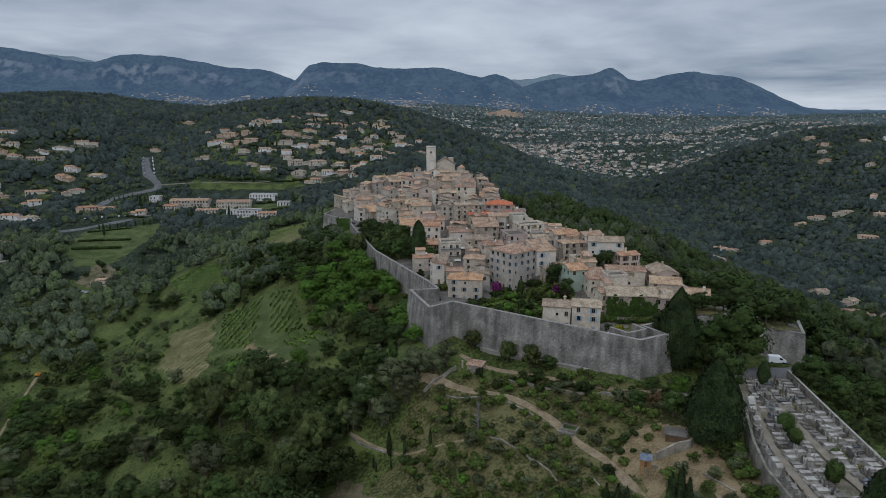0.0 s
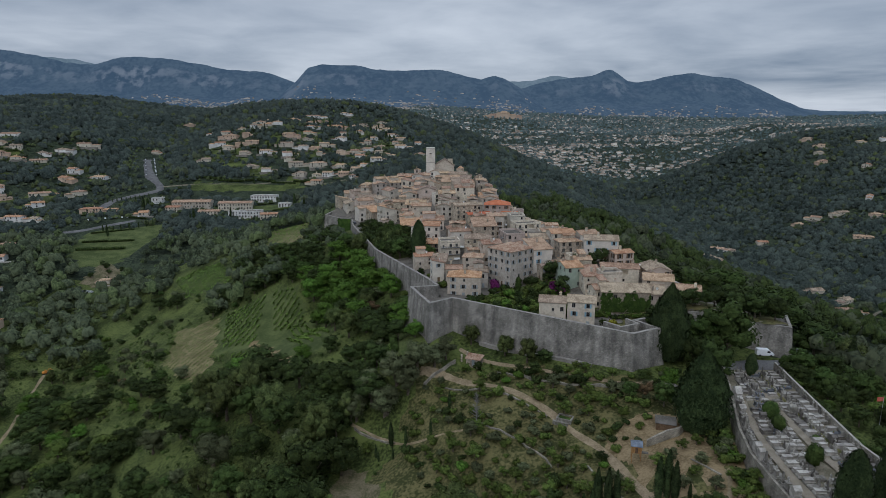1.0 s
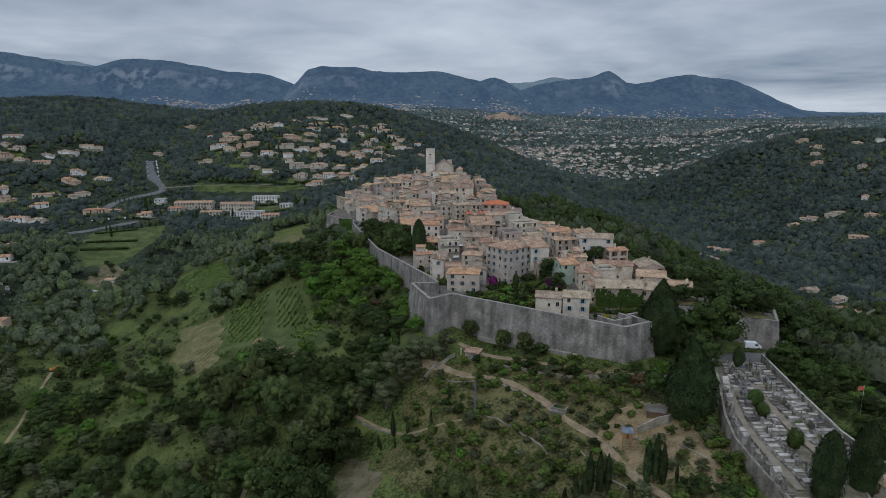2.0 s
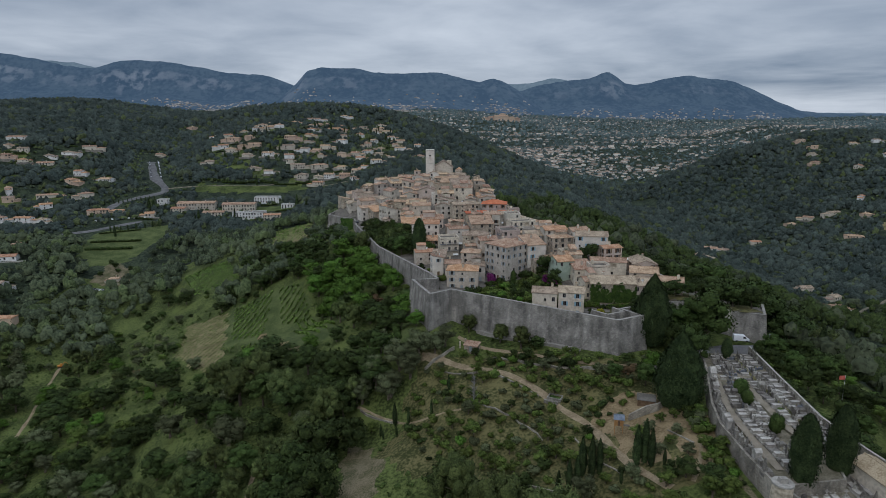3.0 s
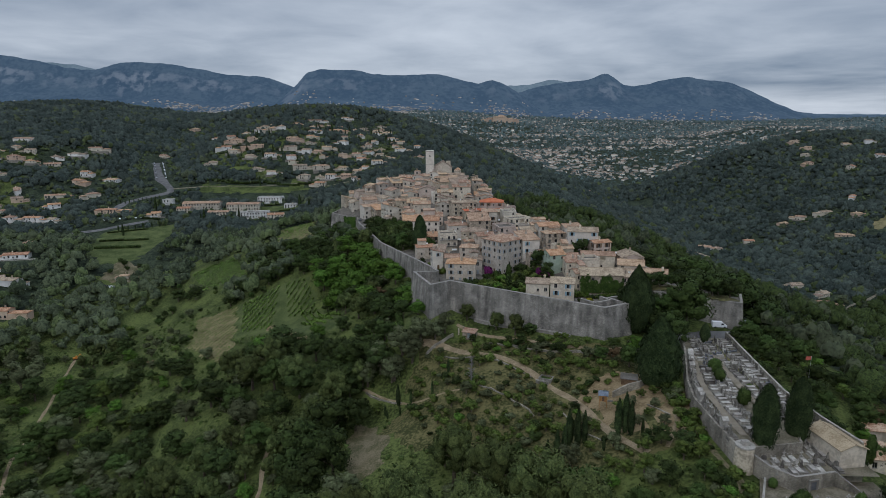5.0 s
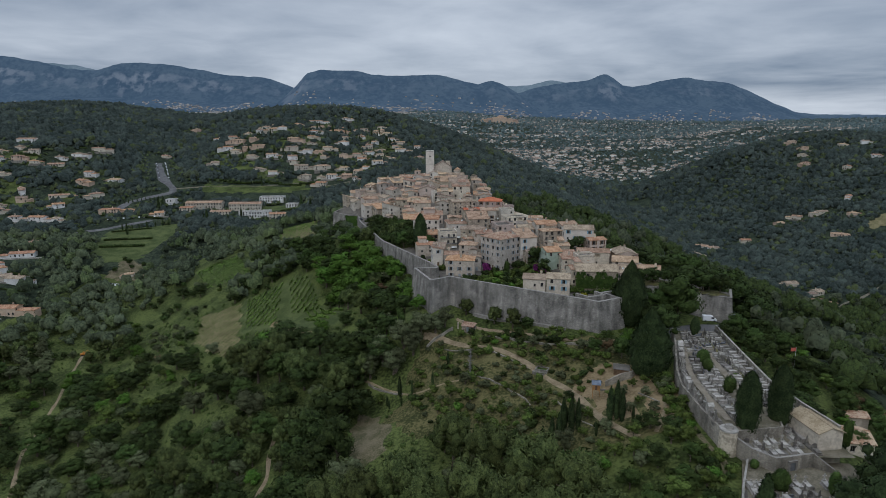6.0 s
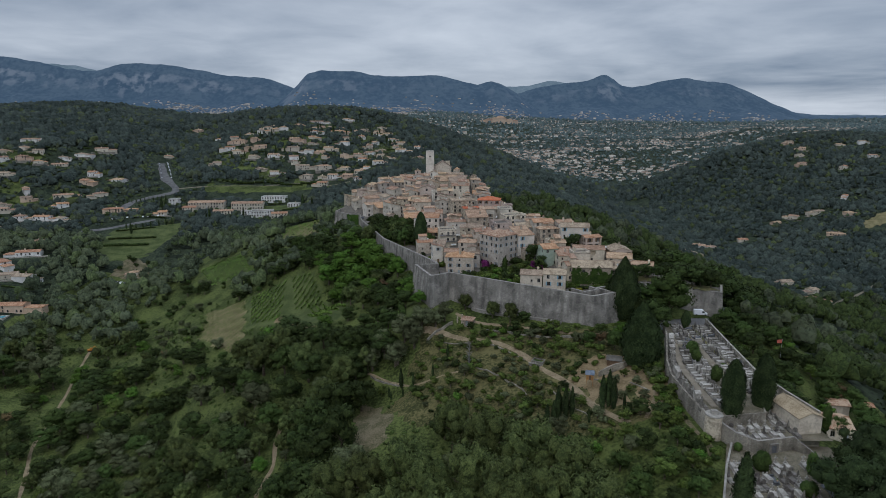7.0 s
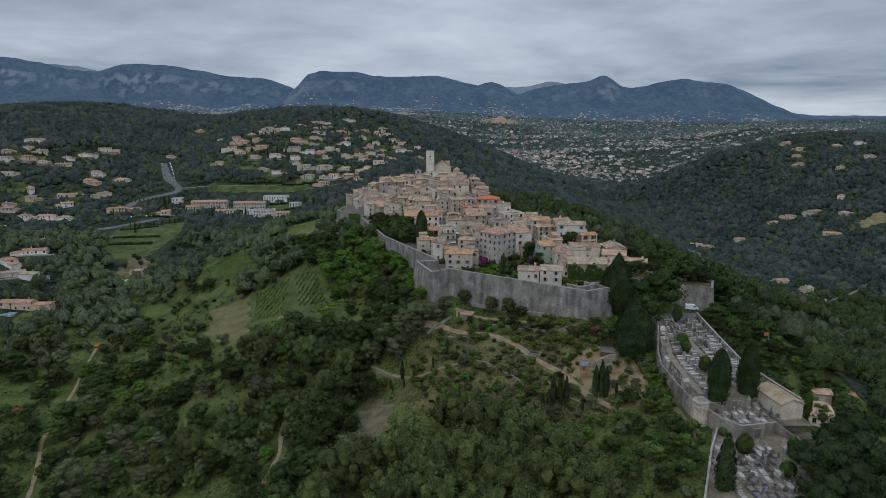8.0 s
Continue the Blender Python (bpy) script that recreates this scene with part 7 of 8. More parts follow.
for _ in range(420):  # shrubs and small trees dotted over the open meadow
    x, y = pr.uniform(-235, -110), pr.uniform(265, 396)
    if not inside(MEADOW_LOW, x, y) or crowded(x, y, 2.2, 1.0) or noise.noise(Vector((x / 18, y / 18, 2.0))) < -0.02:
        continue
    if pr.random() < 0.5:
        plant(pr.choice(("oak", "chestnut", "olive")), x, y, pr.uniform(3, 6.5), wide=1.3)
    else:
        shrub(pr.choice(("dark", "green", "olive")), x, y, pr.uniform(1.2, 2.6))
        GROWN.append((x, y, 2))
for x, y, size in ((47, 134, 1.2), (49, 138, 1.5), (52, 139, 1.1), (50, 133, 0.9), (55, 136, 1.3), (58, 139, 1.2), (53, 131, 1.0), (47, 130, 1.4)):
    shrub(pr.choice(("green", "dark", "olive")), x, y, size)
    GROWN.append((x, y, 1))

# small trees and shrubs of the terraced gardens
for _ in range(2600):
    x, y = pr.uniform(-26, 78), pr.uniform(94, 180)
    if not inside(GARDEN, x, y) or inside(DIRT, x, y) or blocked(x, y, 0.2) or pr.random() < 0.3:
        continue
    h = pr.choice((2.6, 3.2, 3.8, 4.6, 5.4)) * (1.5 if y < 116 and x < 48 else 1.0)
    if crowded(x, y, 0.3 * h, 1.05):
        continue
    if pr.random() < 0.42:
        plant(pr.choices(("fruit", "olive", "oak"), (7, 2, 1))[0], x, y, h, wide=1.2)
    else:
        shrub(pr.choices(("green", "dark", "olive", "bright"), (6, 2, 2, 0.5))[0], x, y, pr.uniform(0.9, 2.0))
        GROWN.append((x, y, 1.3))
for x, y in ((55, 114), (58, 120), (62, 123), (66, 124), (70, 126), (60, 112), (64, 116), (69, 117), (63, 106), (68, 108), (57, 108), (72, 120), (73, 114), (71, 106), (66, 102), (54, 119)):
    plant(pr.choice(("fruit", "fruit", "olive")), x + pr.uniform(-0.5, 0.5), y + pr.uniform(-0.5, 0.5), pr.uniform(3.0, 4.6), wide=1.25)
for x, y, h, kind in ((64, 143, 8, "chestnut"), (69, 153, 7, "bright"), (60, 147, 6, "rust"), (56, 148, 6, "chestnut"), (52, 153, 4, "olive"), (30, 168, 5, "oak"), (37, 164, 5, "oak"), (20, 169, 4.5, "fruit"),
                      (12, 176, 4, "oak"), (43, 158, 5.5, "oak")):
    plant(kind, x, y, h, wide=1.1)
for _ in range(400):
    x, y = pr.uniform(58, 86), pr.uniform(140, 166)
    if not inside(MAIN, x, y) and near_line(RAMPART_LINE, x, y) > 2.5 and near_line([(88.5, 160.5), (84, 146), (75.5, 123)], x, y) > 2.5 and not crowded(x, y, 1.5, 1.0) and not inside([(58, 138), (66, 138), (66, 146), (58, 146)], x, y):
        shrub(pr.choices(("green", "dark", "olive", "gold"), (6, 3, 2, 0.25))[0], x, y, pr.uniform(1.1, 2.0))
        GROWN.append((x, y, 1.5))
patch("lawn", [(66, 137), (72, 138), (74, 144), (67, 146)], MEADOW, "small lawn among the allotments", "lawn")
patch("lawn", [(-22, 200), (-15, 197), (-10, 185), (-17, 184)], MEADOW, "small green lawn beside the bastion", "lawn")
patch("vine_arbour", [(-34, 207), (-23, 197), (-19, 185), (-28, 190)], LEAF_VINE, "bright green vine arbour on a terrace", "arbour", 1.2)
for i in range(5):
    shrub("hedge", -17.5 - 0.5 * i, 187 + 3.4 * i, 1.7, tall=1.2)

# low scrub and tall weeds between the trees, too many to count
def weeds(x, y):
    ok = (x < 62) & ~inside(VILLAGE, x, y) & (near_line(RAMPART_LINE, x, y) > 2.5)
    for poly in (YELLOW, GREEN, UPPER, DIRT, HOLLOW, GARDEN):
        ok &= ~inside(poly, x, y)
    for line, w in ((PATH_A, 2.2), (PATH_B, 2.6), (PATH_C, 2.4), (PATH_D, 1.4)):
        ok &= near_line(line, x, y) > w
    return np.where(ok & (x > -300) & (y > 60 + np.maximum(0, -60 - x) * 0.5), np.where(wave(x, y, 21, 2) > -0.2, 0.62, 0.16), 0)


x, y = scatter(-300, 80, 60, 340, 3.9, 31, weeds)
gr = np.random.default_rng(14)
v, t, k, n = clumps(x, y, land(x, y) - 0.3, gr.uniform(0.6, 1.7, len(x)), gr.uniform(0.6, 1.8, len(x)), 15, 1, 1, 12, 0.7)
tagged(new("scrub", fast_mesh("scrub", v, t, [LEAF_SCRUB], None, n)), "low green scrub and weeds on the slope", "scrub", kind="stuff")

# gardens inside the walls
patch("garden_soil", GARDENS[1], GRASS, "planted garden ground inside the rampart", "ground", 0.12, 2.0, hill)
patch("garden_soil", GARDENS[0], GRASS, "planted garden ground below the houses", "ground", 0.12, 2.0, hill)
for _ in range(5000):
    x, y = pr.uniform(-50, 60), pr.uniform(184, 352)
    which = [k for k, g in enumerate(GARDENS) if inside(g, x, y)]
    if not which or near_line(RAMPART_LINE, x, y) < 3.2 or overlaps(x, y, 2.0, 2.0, 0):
        continue
    if which[0] == 1:
        if crowded(x, y, 1.4, 1.0):
            continue
        if pr.random() < 0.25:
            plant("oak", x, y, pr.uniform(3, 5), hill(x, y), 1.1)
        else:
            shrub(pr.choices(("green", "dark", "bright"), (6, 3, 1.5))[0], x, y, pr.uniform(1.2, 2.2), hill(x, y))
            GROWN.append((x, y, 1.5))
    else:
        if crowded(x, y, 2.6, 0.8):
            continue
        plant(pr.choice(("oak", "oak", "chestnut", "pine")), x, y, pr.uniform(8, 12), hill(x, y), 1.05)
for x, y, size, kind, tall in ((22, 228, 2.2, "purple", 2.2), (47, 213, 2.0, "purple", 1.3), (45, 219, 1.6, "purple", 1.6), (59, 181, 1.7, "gold", 1.3), (25.5, 224, 0.9, "hedge", 3.0), (31.5, 224.5, 1.3, "hedge", 3.0),
                               (35.4, 186.5, 0.8, "purple", 2.2), (44.6, 184.5, 0.7, "purple", 2.4)):
    shrub(kind, x, y, size, hill(x, y), tall)
for x, y, h in ((46, 226, 10), (48, 214, 8), (57, 186, 3.5), (64, 231, 8), (68, 233, 8.5), (58, 232, 7)):
    plant("oak", x, y, h, hill(x, y), 1.15)
for x, y, h in ((104, 186, 9), (110, 184, 10), (116, 182, 9), (108, 192, 10), (115, 190, 8), (102, 198, 9), (75, 184, 9), (80, 190, 8), (86, 191, 9), (92, 194, 8), (72, 181, 7), (98, 196, 7), (106, 198, 8), (112, 192, 6)):
    plant("oak", x, y, h, hill(x, y), 1.2)
for i in range(26):
    x, y = 57 + i * 0.95, 196.5 - 0.12 * i + pr.uniform(-1.5, 1.0)
    shrub(pr.choice(("green", "dark", "green", "bright")), x, y, pr.uniform(0.7, 1.2), hill(x, y))
for i in range(16):
    t = i / 15
    x, y = -29 + 22 * t + pr.uniform(-1, 1), 300 - 66 * t
    x += 8.5
    if not overlaps(x, y, 2.5, 2.5, 0):
        plant("oak", x, y, pr.uniform(4.5, 7.5), hill(x, y), 1.2)
for x, y in ((-5, 232), (-3, 228), (-8, 240), (-6, 245), (0, 230), (-10, 250), (-12, 256), (-14, 262), (-9, 262), (14, 234), (17, 239), (-1, 243), (-5, 259)):
    if not overlaps(x, y, 1.5, 1.5, 0):
        shrub(pr.choice(("green", "dark", "green")), x, y, pr.uniform(1.0, 1.8), hill(x, y))
# ivy on the long stone house
iv = np.random.default_rng(8)
V, F = [], []
for i in range(3000):
    u, v = iv.uniform(-9, 9), iv.uniform(0, 8.2)
    if v > 6.2 + 1.5 * math.sin(u * 0.7) + 0.8 * math.sin(u * 2.1 + 1) or (abs((u + 20) % 4.2 - 2.1) < 0.5 and 4.2 < v < 5.8):
        continue
    a = radians(-4)
    q = np.array([69 + u * math.cos(a) + 5.25 * math.sin(a), 203.5 + u * math.sin(a) - 5.25 * math.cos(a), 90.5 + v])
    e, g = iv.normal(size=3) * 0.34, iv.normal(size=3) * 0.3
    e[1] *= 0.3
    g[1] *= 0.3
    if e[2] * g[0] - e[0] * g[2] > 0:
        g = -g
    k = len(V)
    V += [q - e, q - g, q + e, q + g]
    F.append((k, k + 1, k + 2, k + 3))
tagged(new("ivy", rounded(mesh("ivy", V, F, IVY), np.array([0, -1.0, 0.5]) + iv.normal(size=(len(V), 3)) * 0.3)), "dense green ivy on a house wall", "ivy", kind="stuff")
V, F = [], []
for i in range(1100):  # ivy on the north-western bastion
    u, z = iv.random(), iv.uniform(80, 91.6)
    q = np.array([-74.6 + 8.4 * u, 403.6 - 1.6 * u - 0.25 - 0.092 * (92.5 - z), z])
    e, g = iv.normal(size=3) * np.array([0.5, 0.1, 0.5]), iv.normal(size=3) * np.array([0.45, 0.1, 0.45])
    if e[2] * g[0] - e[0] * g[2] > 0:
        g = -g
    k = len(V)
    V += [q - e, q - g, q + e, q + g]
    F.append((k, k + 1, k + 2, k + 3))
tagged(new("ivy", rounded(mesh("ivy", V, F, IVY), np.array([0, -1.0, 0.4]) + iv.normal(size=(len(V), 3)) * 0.25)), "green ivy sheet on the rampart", "ivy", kind="stuff")

# ---- villas on the hills round about ----
VILLAS_WEST = [(-634, 877, 47), (-604, 765, 16), (-582, 774, 16), (-563, 777, 14), (-537, 784, 23), (-523, 815, 22), (-503, 833, 23), (-436, 747, 22), (-475, 737, 18), (-537, 707, 26), (-483, 697, 26), (-388, 636, 30), (-488, 619, 16), (-464, 623, 22), (-581, 731, 20), (-455, 942, 13), (-333, 832, 15), (-383, 1000, 26), (-470, 1119, 21), (-329, 880, 19), (-328, 632, 14)]
VILLAS_NORTH = [(-291, 1035, 24), (-233, 1083, 30), (-294, 938, 16), (-182, 1009, 31), (-232, 902, 22), (-146, 1107, 17), (-114, 1109, 17), (-185, 1135, 19), (-319, 899, 25), (-280, 874, 27), (-227, 866, 21), (-206, 897, 15), (-156, 916, 19), (-175, 879, 19), (-251, 841, 19), (-282, 843, 14)]
VILLAS_CENTRE = [(-145, 843, 17), (-168, 793, 25), (-198, 795, 22), (-136, 788, 16), (-102, 762, 10), (-259, 794, 13), (-160, 743, 18), (-165, 765, 11), (-126, 748, 16), (-115, 911, 14), (-85, 980, 16), (-64, 904, 22), (-39, 936, 12), (-81, 841, 16), (-32, 846, 15), (-111, 716, 9)]
VILLAS_EAST = [(519, 845, 20), (551, 853, 18), (585, 849, 23), (649, 886, 20), (612, 818, 19), (553, 753, 26), (451, 809, 16), (686, 1085, 18), (671, 1047, 16), (787, 1030, 18), (781, 1118, 14), (305, 1196, 15), (706, 1158, 18), (379, 568, 16), (372, 512, 22), (391, 539, 14), (365, 759, 19), (314, 687, 18), (383, 762, 19), (354, 495, 17), (325, 687, 15), (716, 998, 16), (710, 1117, 16), (822, 1113, 18)]
VILLAS_VALLEY = [(-383, 477, 24), (-386, 445, 21), (-368, 424, 22), (-352, 422, 18), (-328, 370, 30), (-281, 463, 9), (-404, 526, 12)]
ROAD_N = [(-462, 929), (-408, 815), (-378, 757), (-350, 722), (-350, 709), (-370, 696), (-386, 676), (-386, 651)]
ROAD_P = [(-348, 721), (-291, 735), (-238, 741), (-182, 751), (-119, 721)]
ROAD_C = [(-387, 566), (-365, 572), (-344, 592), (-328, 611)]
ROAD_E = [(330, 430), (340, 446), (395, 504), (422, 519), (467, 551)]
vr = random.Random(77)
ORANGE_ROOFS = (-102, -383, -386, -328)
VILLA_AT = []


def villa(x, y, w, label=None, turn=None, flat=False):
    z = 0.5 * land(x, y) + 0.5 * min(land(x + i * w * 0.45, y - 5) for i in (-1, 0, 1)) + 0.9
    w *= 1.25
    d, h = min(w * 0.55, vr.uniform(8, 11)), vr.choice((3.2, 3.6, 4.8, 5.6))
    pale = vr.random()
    wall = CREAMS[0] if pale < 0.30 else CREAMS[1] if pale < 0.80 else CREAMS[2]
    orange = x in ORANGE_ROOFS
    tile = TILES[2] if orange or vr.random() < 0.14 else vr.choice((TILES[0], TILES[0], TILES[1], TILES[3]))
    words = {CREAMS[0]: "white", CREAMS[1]: "ivory", CREAMS[2]: "peach"}[wall] + " hillside villa with " + ("an orange" if tile is TILES[2] else "a faded") + " tile roof"
    at = Matrix.Translation((x, y, z - 0.6)) @ Matrix.Rotation(radians(vr.gauss(0, 22) if turn is None else turn), 4, "Z")
    form = "flat" if flat else vr.choice(("gable", "hip", "gable"))
    main = w * vr.uniform(0.55, 0.72)
    ob = house(at, main, d, h, form=form, pitch=0.3, wall=wall, tile=tile, label=label or words, gaps=0.55 if y < 800 else 0.72, category="villa", group="villas on the hillsides", chimneys=1, skirt=5,
               name="villa", win=1.5, floors=1 if h < 4 else 2, mine=vr, door=False)
    side = vr.choice((-1, 1))
    s = Soup()
    ww, wd, wh = w - main, d * 0.8, h * vr.uniform(0.5, 0.7)
    opens = [(ww * 0.2, 0.3, ww * 0.45, wh * 0.8), (ww * 0.58, 0.3, ww * 0.83, wh * 0.8)] if ww > 4 else []
    facade(s, (-ww / 2, -wd / 2, 0), (1, 0, 0), (0, -1, 0), ww, -5, wh, opens, 0.4)
    s.box(-ww / 2, -wd / 2 + 0.42, -5, ww / 2, wd / 2, wh)
    q = Matrix.Translation((side * (main / 2 + ww / 2 + 0.02), -d * 0.06, 0))
    wing = part("wing", s.mesh("wing", wall), ob, "", q)
    part("wing_roof", roof_soup(ww, wd, wh, "flat" if flat else "hip", 0.28).mesh("wing_roof", tile), wing)
    if vr.random() < 0.6:
        s = Soup()
        s.box(-w * 0.45, -d / 2 - 5, -4.5, w * 0.6, -d / 2 - 0.3, -0.25)
        part("terrace", s.mesh("terrace", DRYSTONE_PLAIN), ob, "paved terrace with a retaining wall")
    VILLA_AT.append((x, y, w * 0.62))
    return ob


for x, y, w in VILLAS_WEST + VILLAS_NORTH + VILLAS_CENTRE + VILLAS_EAST + VILLAS_VALLEY:
    villa(x, y, w)
extra = 0
for _ in range(2500):
    north = extra % 3 < 2
    x, y = (vr.uniform(-350, -60), vr.uniform(700, 1105)) if north else (vr.uniform(-660, -385), vr.uniform(540, 880))
    if extra < 60 and inside(SUBURB_NORTH if north else SUBURB_WEST, x, y) and all(math.hypot(x - a, (y - b) * 0.9) > w + 3 for a, b, w in VILLA_AT) and near_line(ROAD_N, x, y) > 18 and near_line(ROAD_P, x, y) > 14:
        villa(round(x), round(y), vr.uniform(11, 19))
        extra += 1
# the long hotel and school buildings at the cross-roads
for x, y, w, d, h, turn, flat in ((-289, 669, 43, 14, 7, 4, False), (-238, 666, 38, 13, 7.5, 2, False), (-212, 691, 30, 12, 6.5, -2, True), (-212, 636, 25, 11, 7, 6, True), (-189, 626, 18, 10, 5, 8, False), (-333, 678, 12, 9, 6, 0, True),
                                    (-262, 648, 24, 10, 4, 3, False), (-305, 655, 16, 10, 4.5, 0, False), (-232, 645, 15, 8, 4.5, 4, True), (-181, 664, 14, 8, 4, -4, True)):
    house(Matrix.Translation((x, y, land(x, y) - 0.4)) @ Matrix.Rotation(radians(turn), 4, "Z"), w, d, h, form="flat" if flat else "gable", pitch=0.25, wall=CREAMS[0 if flat else 1], tile=TILES[2 if w < 20 else 0],
          label="long flat-roofed white building beside the road" if flat else "long cream building with a tile roof beside the road", category="building", name="building", win=1.5, gaps=0.05, floors=2, mine=vr, skirt=6)
    VILLA_AT.append((x, y, w * 0.55))
v, f, n = lobes_mesh([(-8.4 + 1.2 * i, 0.15 * math.sin(i * 2.3), 0.9 + 0.1 * math.sin(i * 1.7), 1.0, 1.15) for i in range(15)], 200, 0.6, 61, 0.95)
HEDGE = tagged(new("hedge", rounded(mesh("hedge", v, f, LEAF_OAK), n)), "long dark green garden hedge beside a villa", "hedge", group="garden hedges")
hedges = 0
for a, b, w in VILLA_AT:
    for side in (-1, 1):
        if vr.random() < 0.42 and b > 400:
            hx_, hy_ = a + vr.uniform(-6, 6), b - 14 + (26 if side > 0 else 0)
            dz = (land(hx_ + 7, hy_) - land(hx_ - 7, hy_)) / 14
            m = Matrix.Translation((hx_, hy_, land(hx_, hy_) - 0.2)) @ Matrix.Rotation(vr.gauss(0, 0.12), 4, "Z") @ Matrix.Rotation(-math.atan(dz), 4, "Y") @ Matrix.Diagonal((vr.uniform(0.8, 1.4), 1, vr.uniform(0.8, 1.3), 1))
            if hedges:
                u = HEDGE.matrix_basis.to_scale()
                copy_thing(HEDGE, m @ Matrix.Diagonal((1 / u[0], 1 / u[1], 1 / u[2], 1)))
            else:
                HEDGE.matrix_basis = m
            hedges += 1
for i in range(12):
    hx_, hy_ = -318 + 13.5 * i, 748 + 3.0 * math.sin(i * 1.3)
    u = HEDGE.matrix_basis.to_scale()
    copy_thing(HEDGE, Matrix.Translation((hx_, hy_, land(hx_, hy_) - 0.2)) @ Matrix.Rotation(vr.gauss(0, 0.05), 4, "Z") @ Matrix.Diagonal((1 / u[0], 1.3 / u[1], vr.uniform(1.3, 2.0) / u[2], 1)))
pool = thing("swimming_pool", "blue garden swimming pool with a pale rim", "pool", Matrix.Translation((-329, 357, land(-329, 357))))
s = Soup()
for q in ((-6, -3.5, 6, -3), (-6, 3, 6, 3.5), (-6, -3, -5.5, 3), (5.5, -3, 6, 3)):
    s.box(q[0], q[1], -2.5, q[2], q[3], 0.5)
part("rim", s.mesh("rim", STONE_PALE), pool)
s = Soup()
s.box(-5.5, -3, -2.4, 5.5, 3, 0.3)
part("water", s.mesh("water", WATER), pool)

# ---- roads ----
ribbon("road", ROAD_N, 12, ASPHALT, "grey asphalt road climbing through woods", "road", 0.5, step=8)
ribbon("road", ROAD_P, 3.0, GRAVEL, "narrow lane along a hedge", "road", 0.3, step=8)
ribbon("road", ROAD_C, 8, ASPHALT, "car park beside lawns", "road", 0.4, step=6)
ribbon("road", ROAD_E, 4, GRAVEL, "pale lane in the valley", "road", 0.4, step=6)
ribbon("road", [(84, 164.5), (98, 166), (112, 167.5), (128, 172), (140, 184)], 7, ASPHALT, "asphalt lane at the cemetery gate", "road", 1.4)
ribbon("road", [(-55, 364), (-46, 334), (-34, 297), (-12, 244), (-2, 228)], 5.0, ASPHALT, "grey lane along the inside of the rampart", "road", 0.15, height=hill)
LAWNS = ([(-352, 572), (-318, 589), (-296, 606), (-284, 567), (-290, 500), (-311, 486), (-339, 510), (-350, 541)], [(-312, 716), (-240, 720), (-175, 722), (-168, 742), (-240, 740), (-312, 738)], [(362, 1123), (411, 1110), (432, 1147), (383, 1161)], [(601, 776), (658, 804), (642, 758), (598, 753)], [(-218, 657), (-166, 657), (-171, 673), (-220, 673)])
for k, poly in enumerate(LAWNS):
    patch("lawn", poly, STRAW if k == 3 else GRASS if k == 1 else MEADOW, "green lawn below the road" if k != 3 else "pale terraced orchard", "lawn", 0.3, 5)
patch("bare_ground", [(-302, 459), (-300, 481), (-303, 499), (-286, 492), (-272, 474), (-266, 455)], WORN, "dirt yard of a valley farm", "ground", 0.3, 2)

for k, (x0, y0, x1, y1) in enumerate(((-346, 566, -318, 582), (-344, 540, -300, 552), (-336, 520, -300, 530))):
    a = math.atan2(y1 - y0, x1 - x0)
    for i in range(2):
        t = 0.25 + 0.5 * i
        hx_, hy_ = x0 + (x1 - x0) * t, y0 + (y1 - y0) * t
        u = HEDGE.matrix_basis.to_scale()
        copy_thing(HEDGE, Matrix.Translation((hx_, hy_, land(hx_, hy_) + 0.1)) @ Matrix.Rotation(a, 4, "Z") @ Matrix.Diagonal((1.25 / u[0], 1.1 / u[1], (0.9 + 0.35 * k) / u[2], 1)))
for x, y, h in ((-293, 487, 7), (-286, 478, 5), (-297, 470, 6), (-281, 466, 4.5), (-300, 494, 5), (-276, 481, 6)):
    plant("oak", x, y, h, wide=1.2)
for x, y, h in ((-320, 583, 8), (-314, 590, 7), (-308, 594, 8), (-326, 578, 7), (-332, 575, 7), (-303, 598, 8), (-341, 572, 8)):
    plant("cypress", x, y, h, wide=1.5)

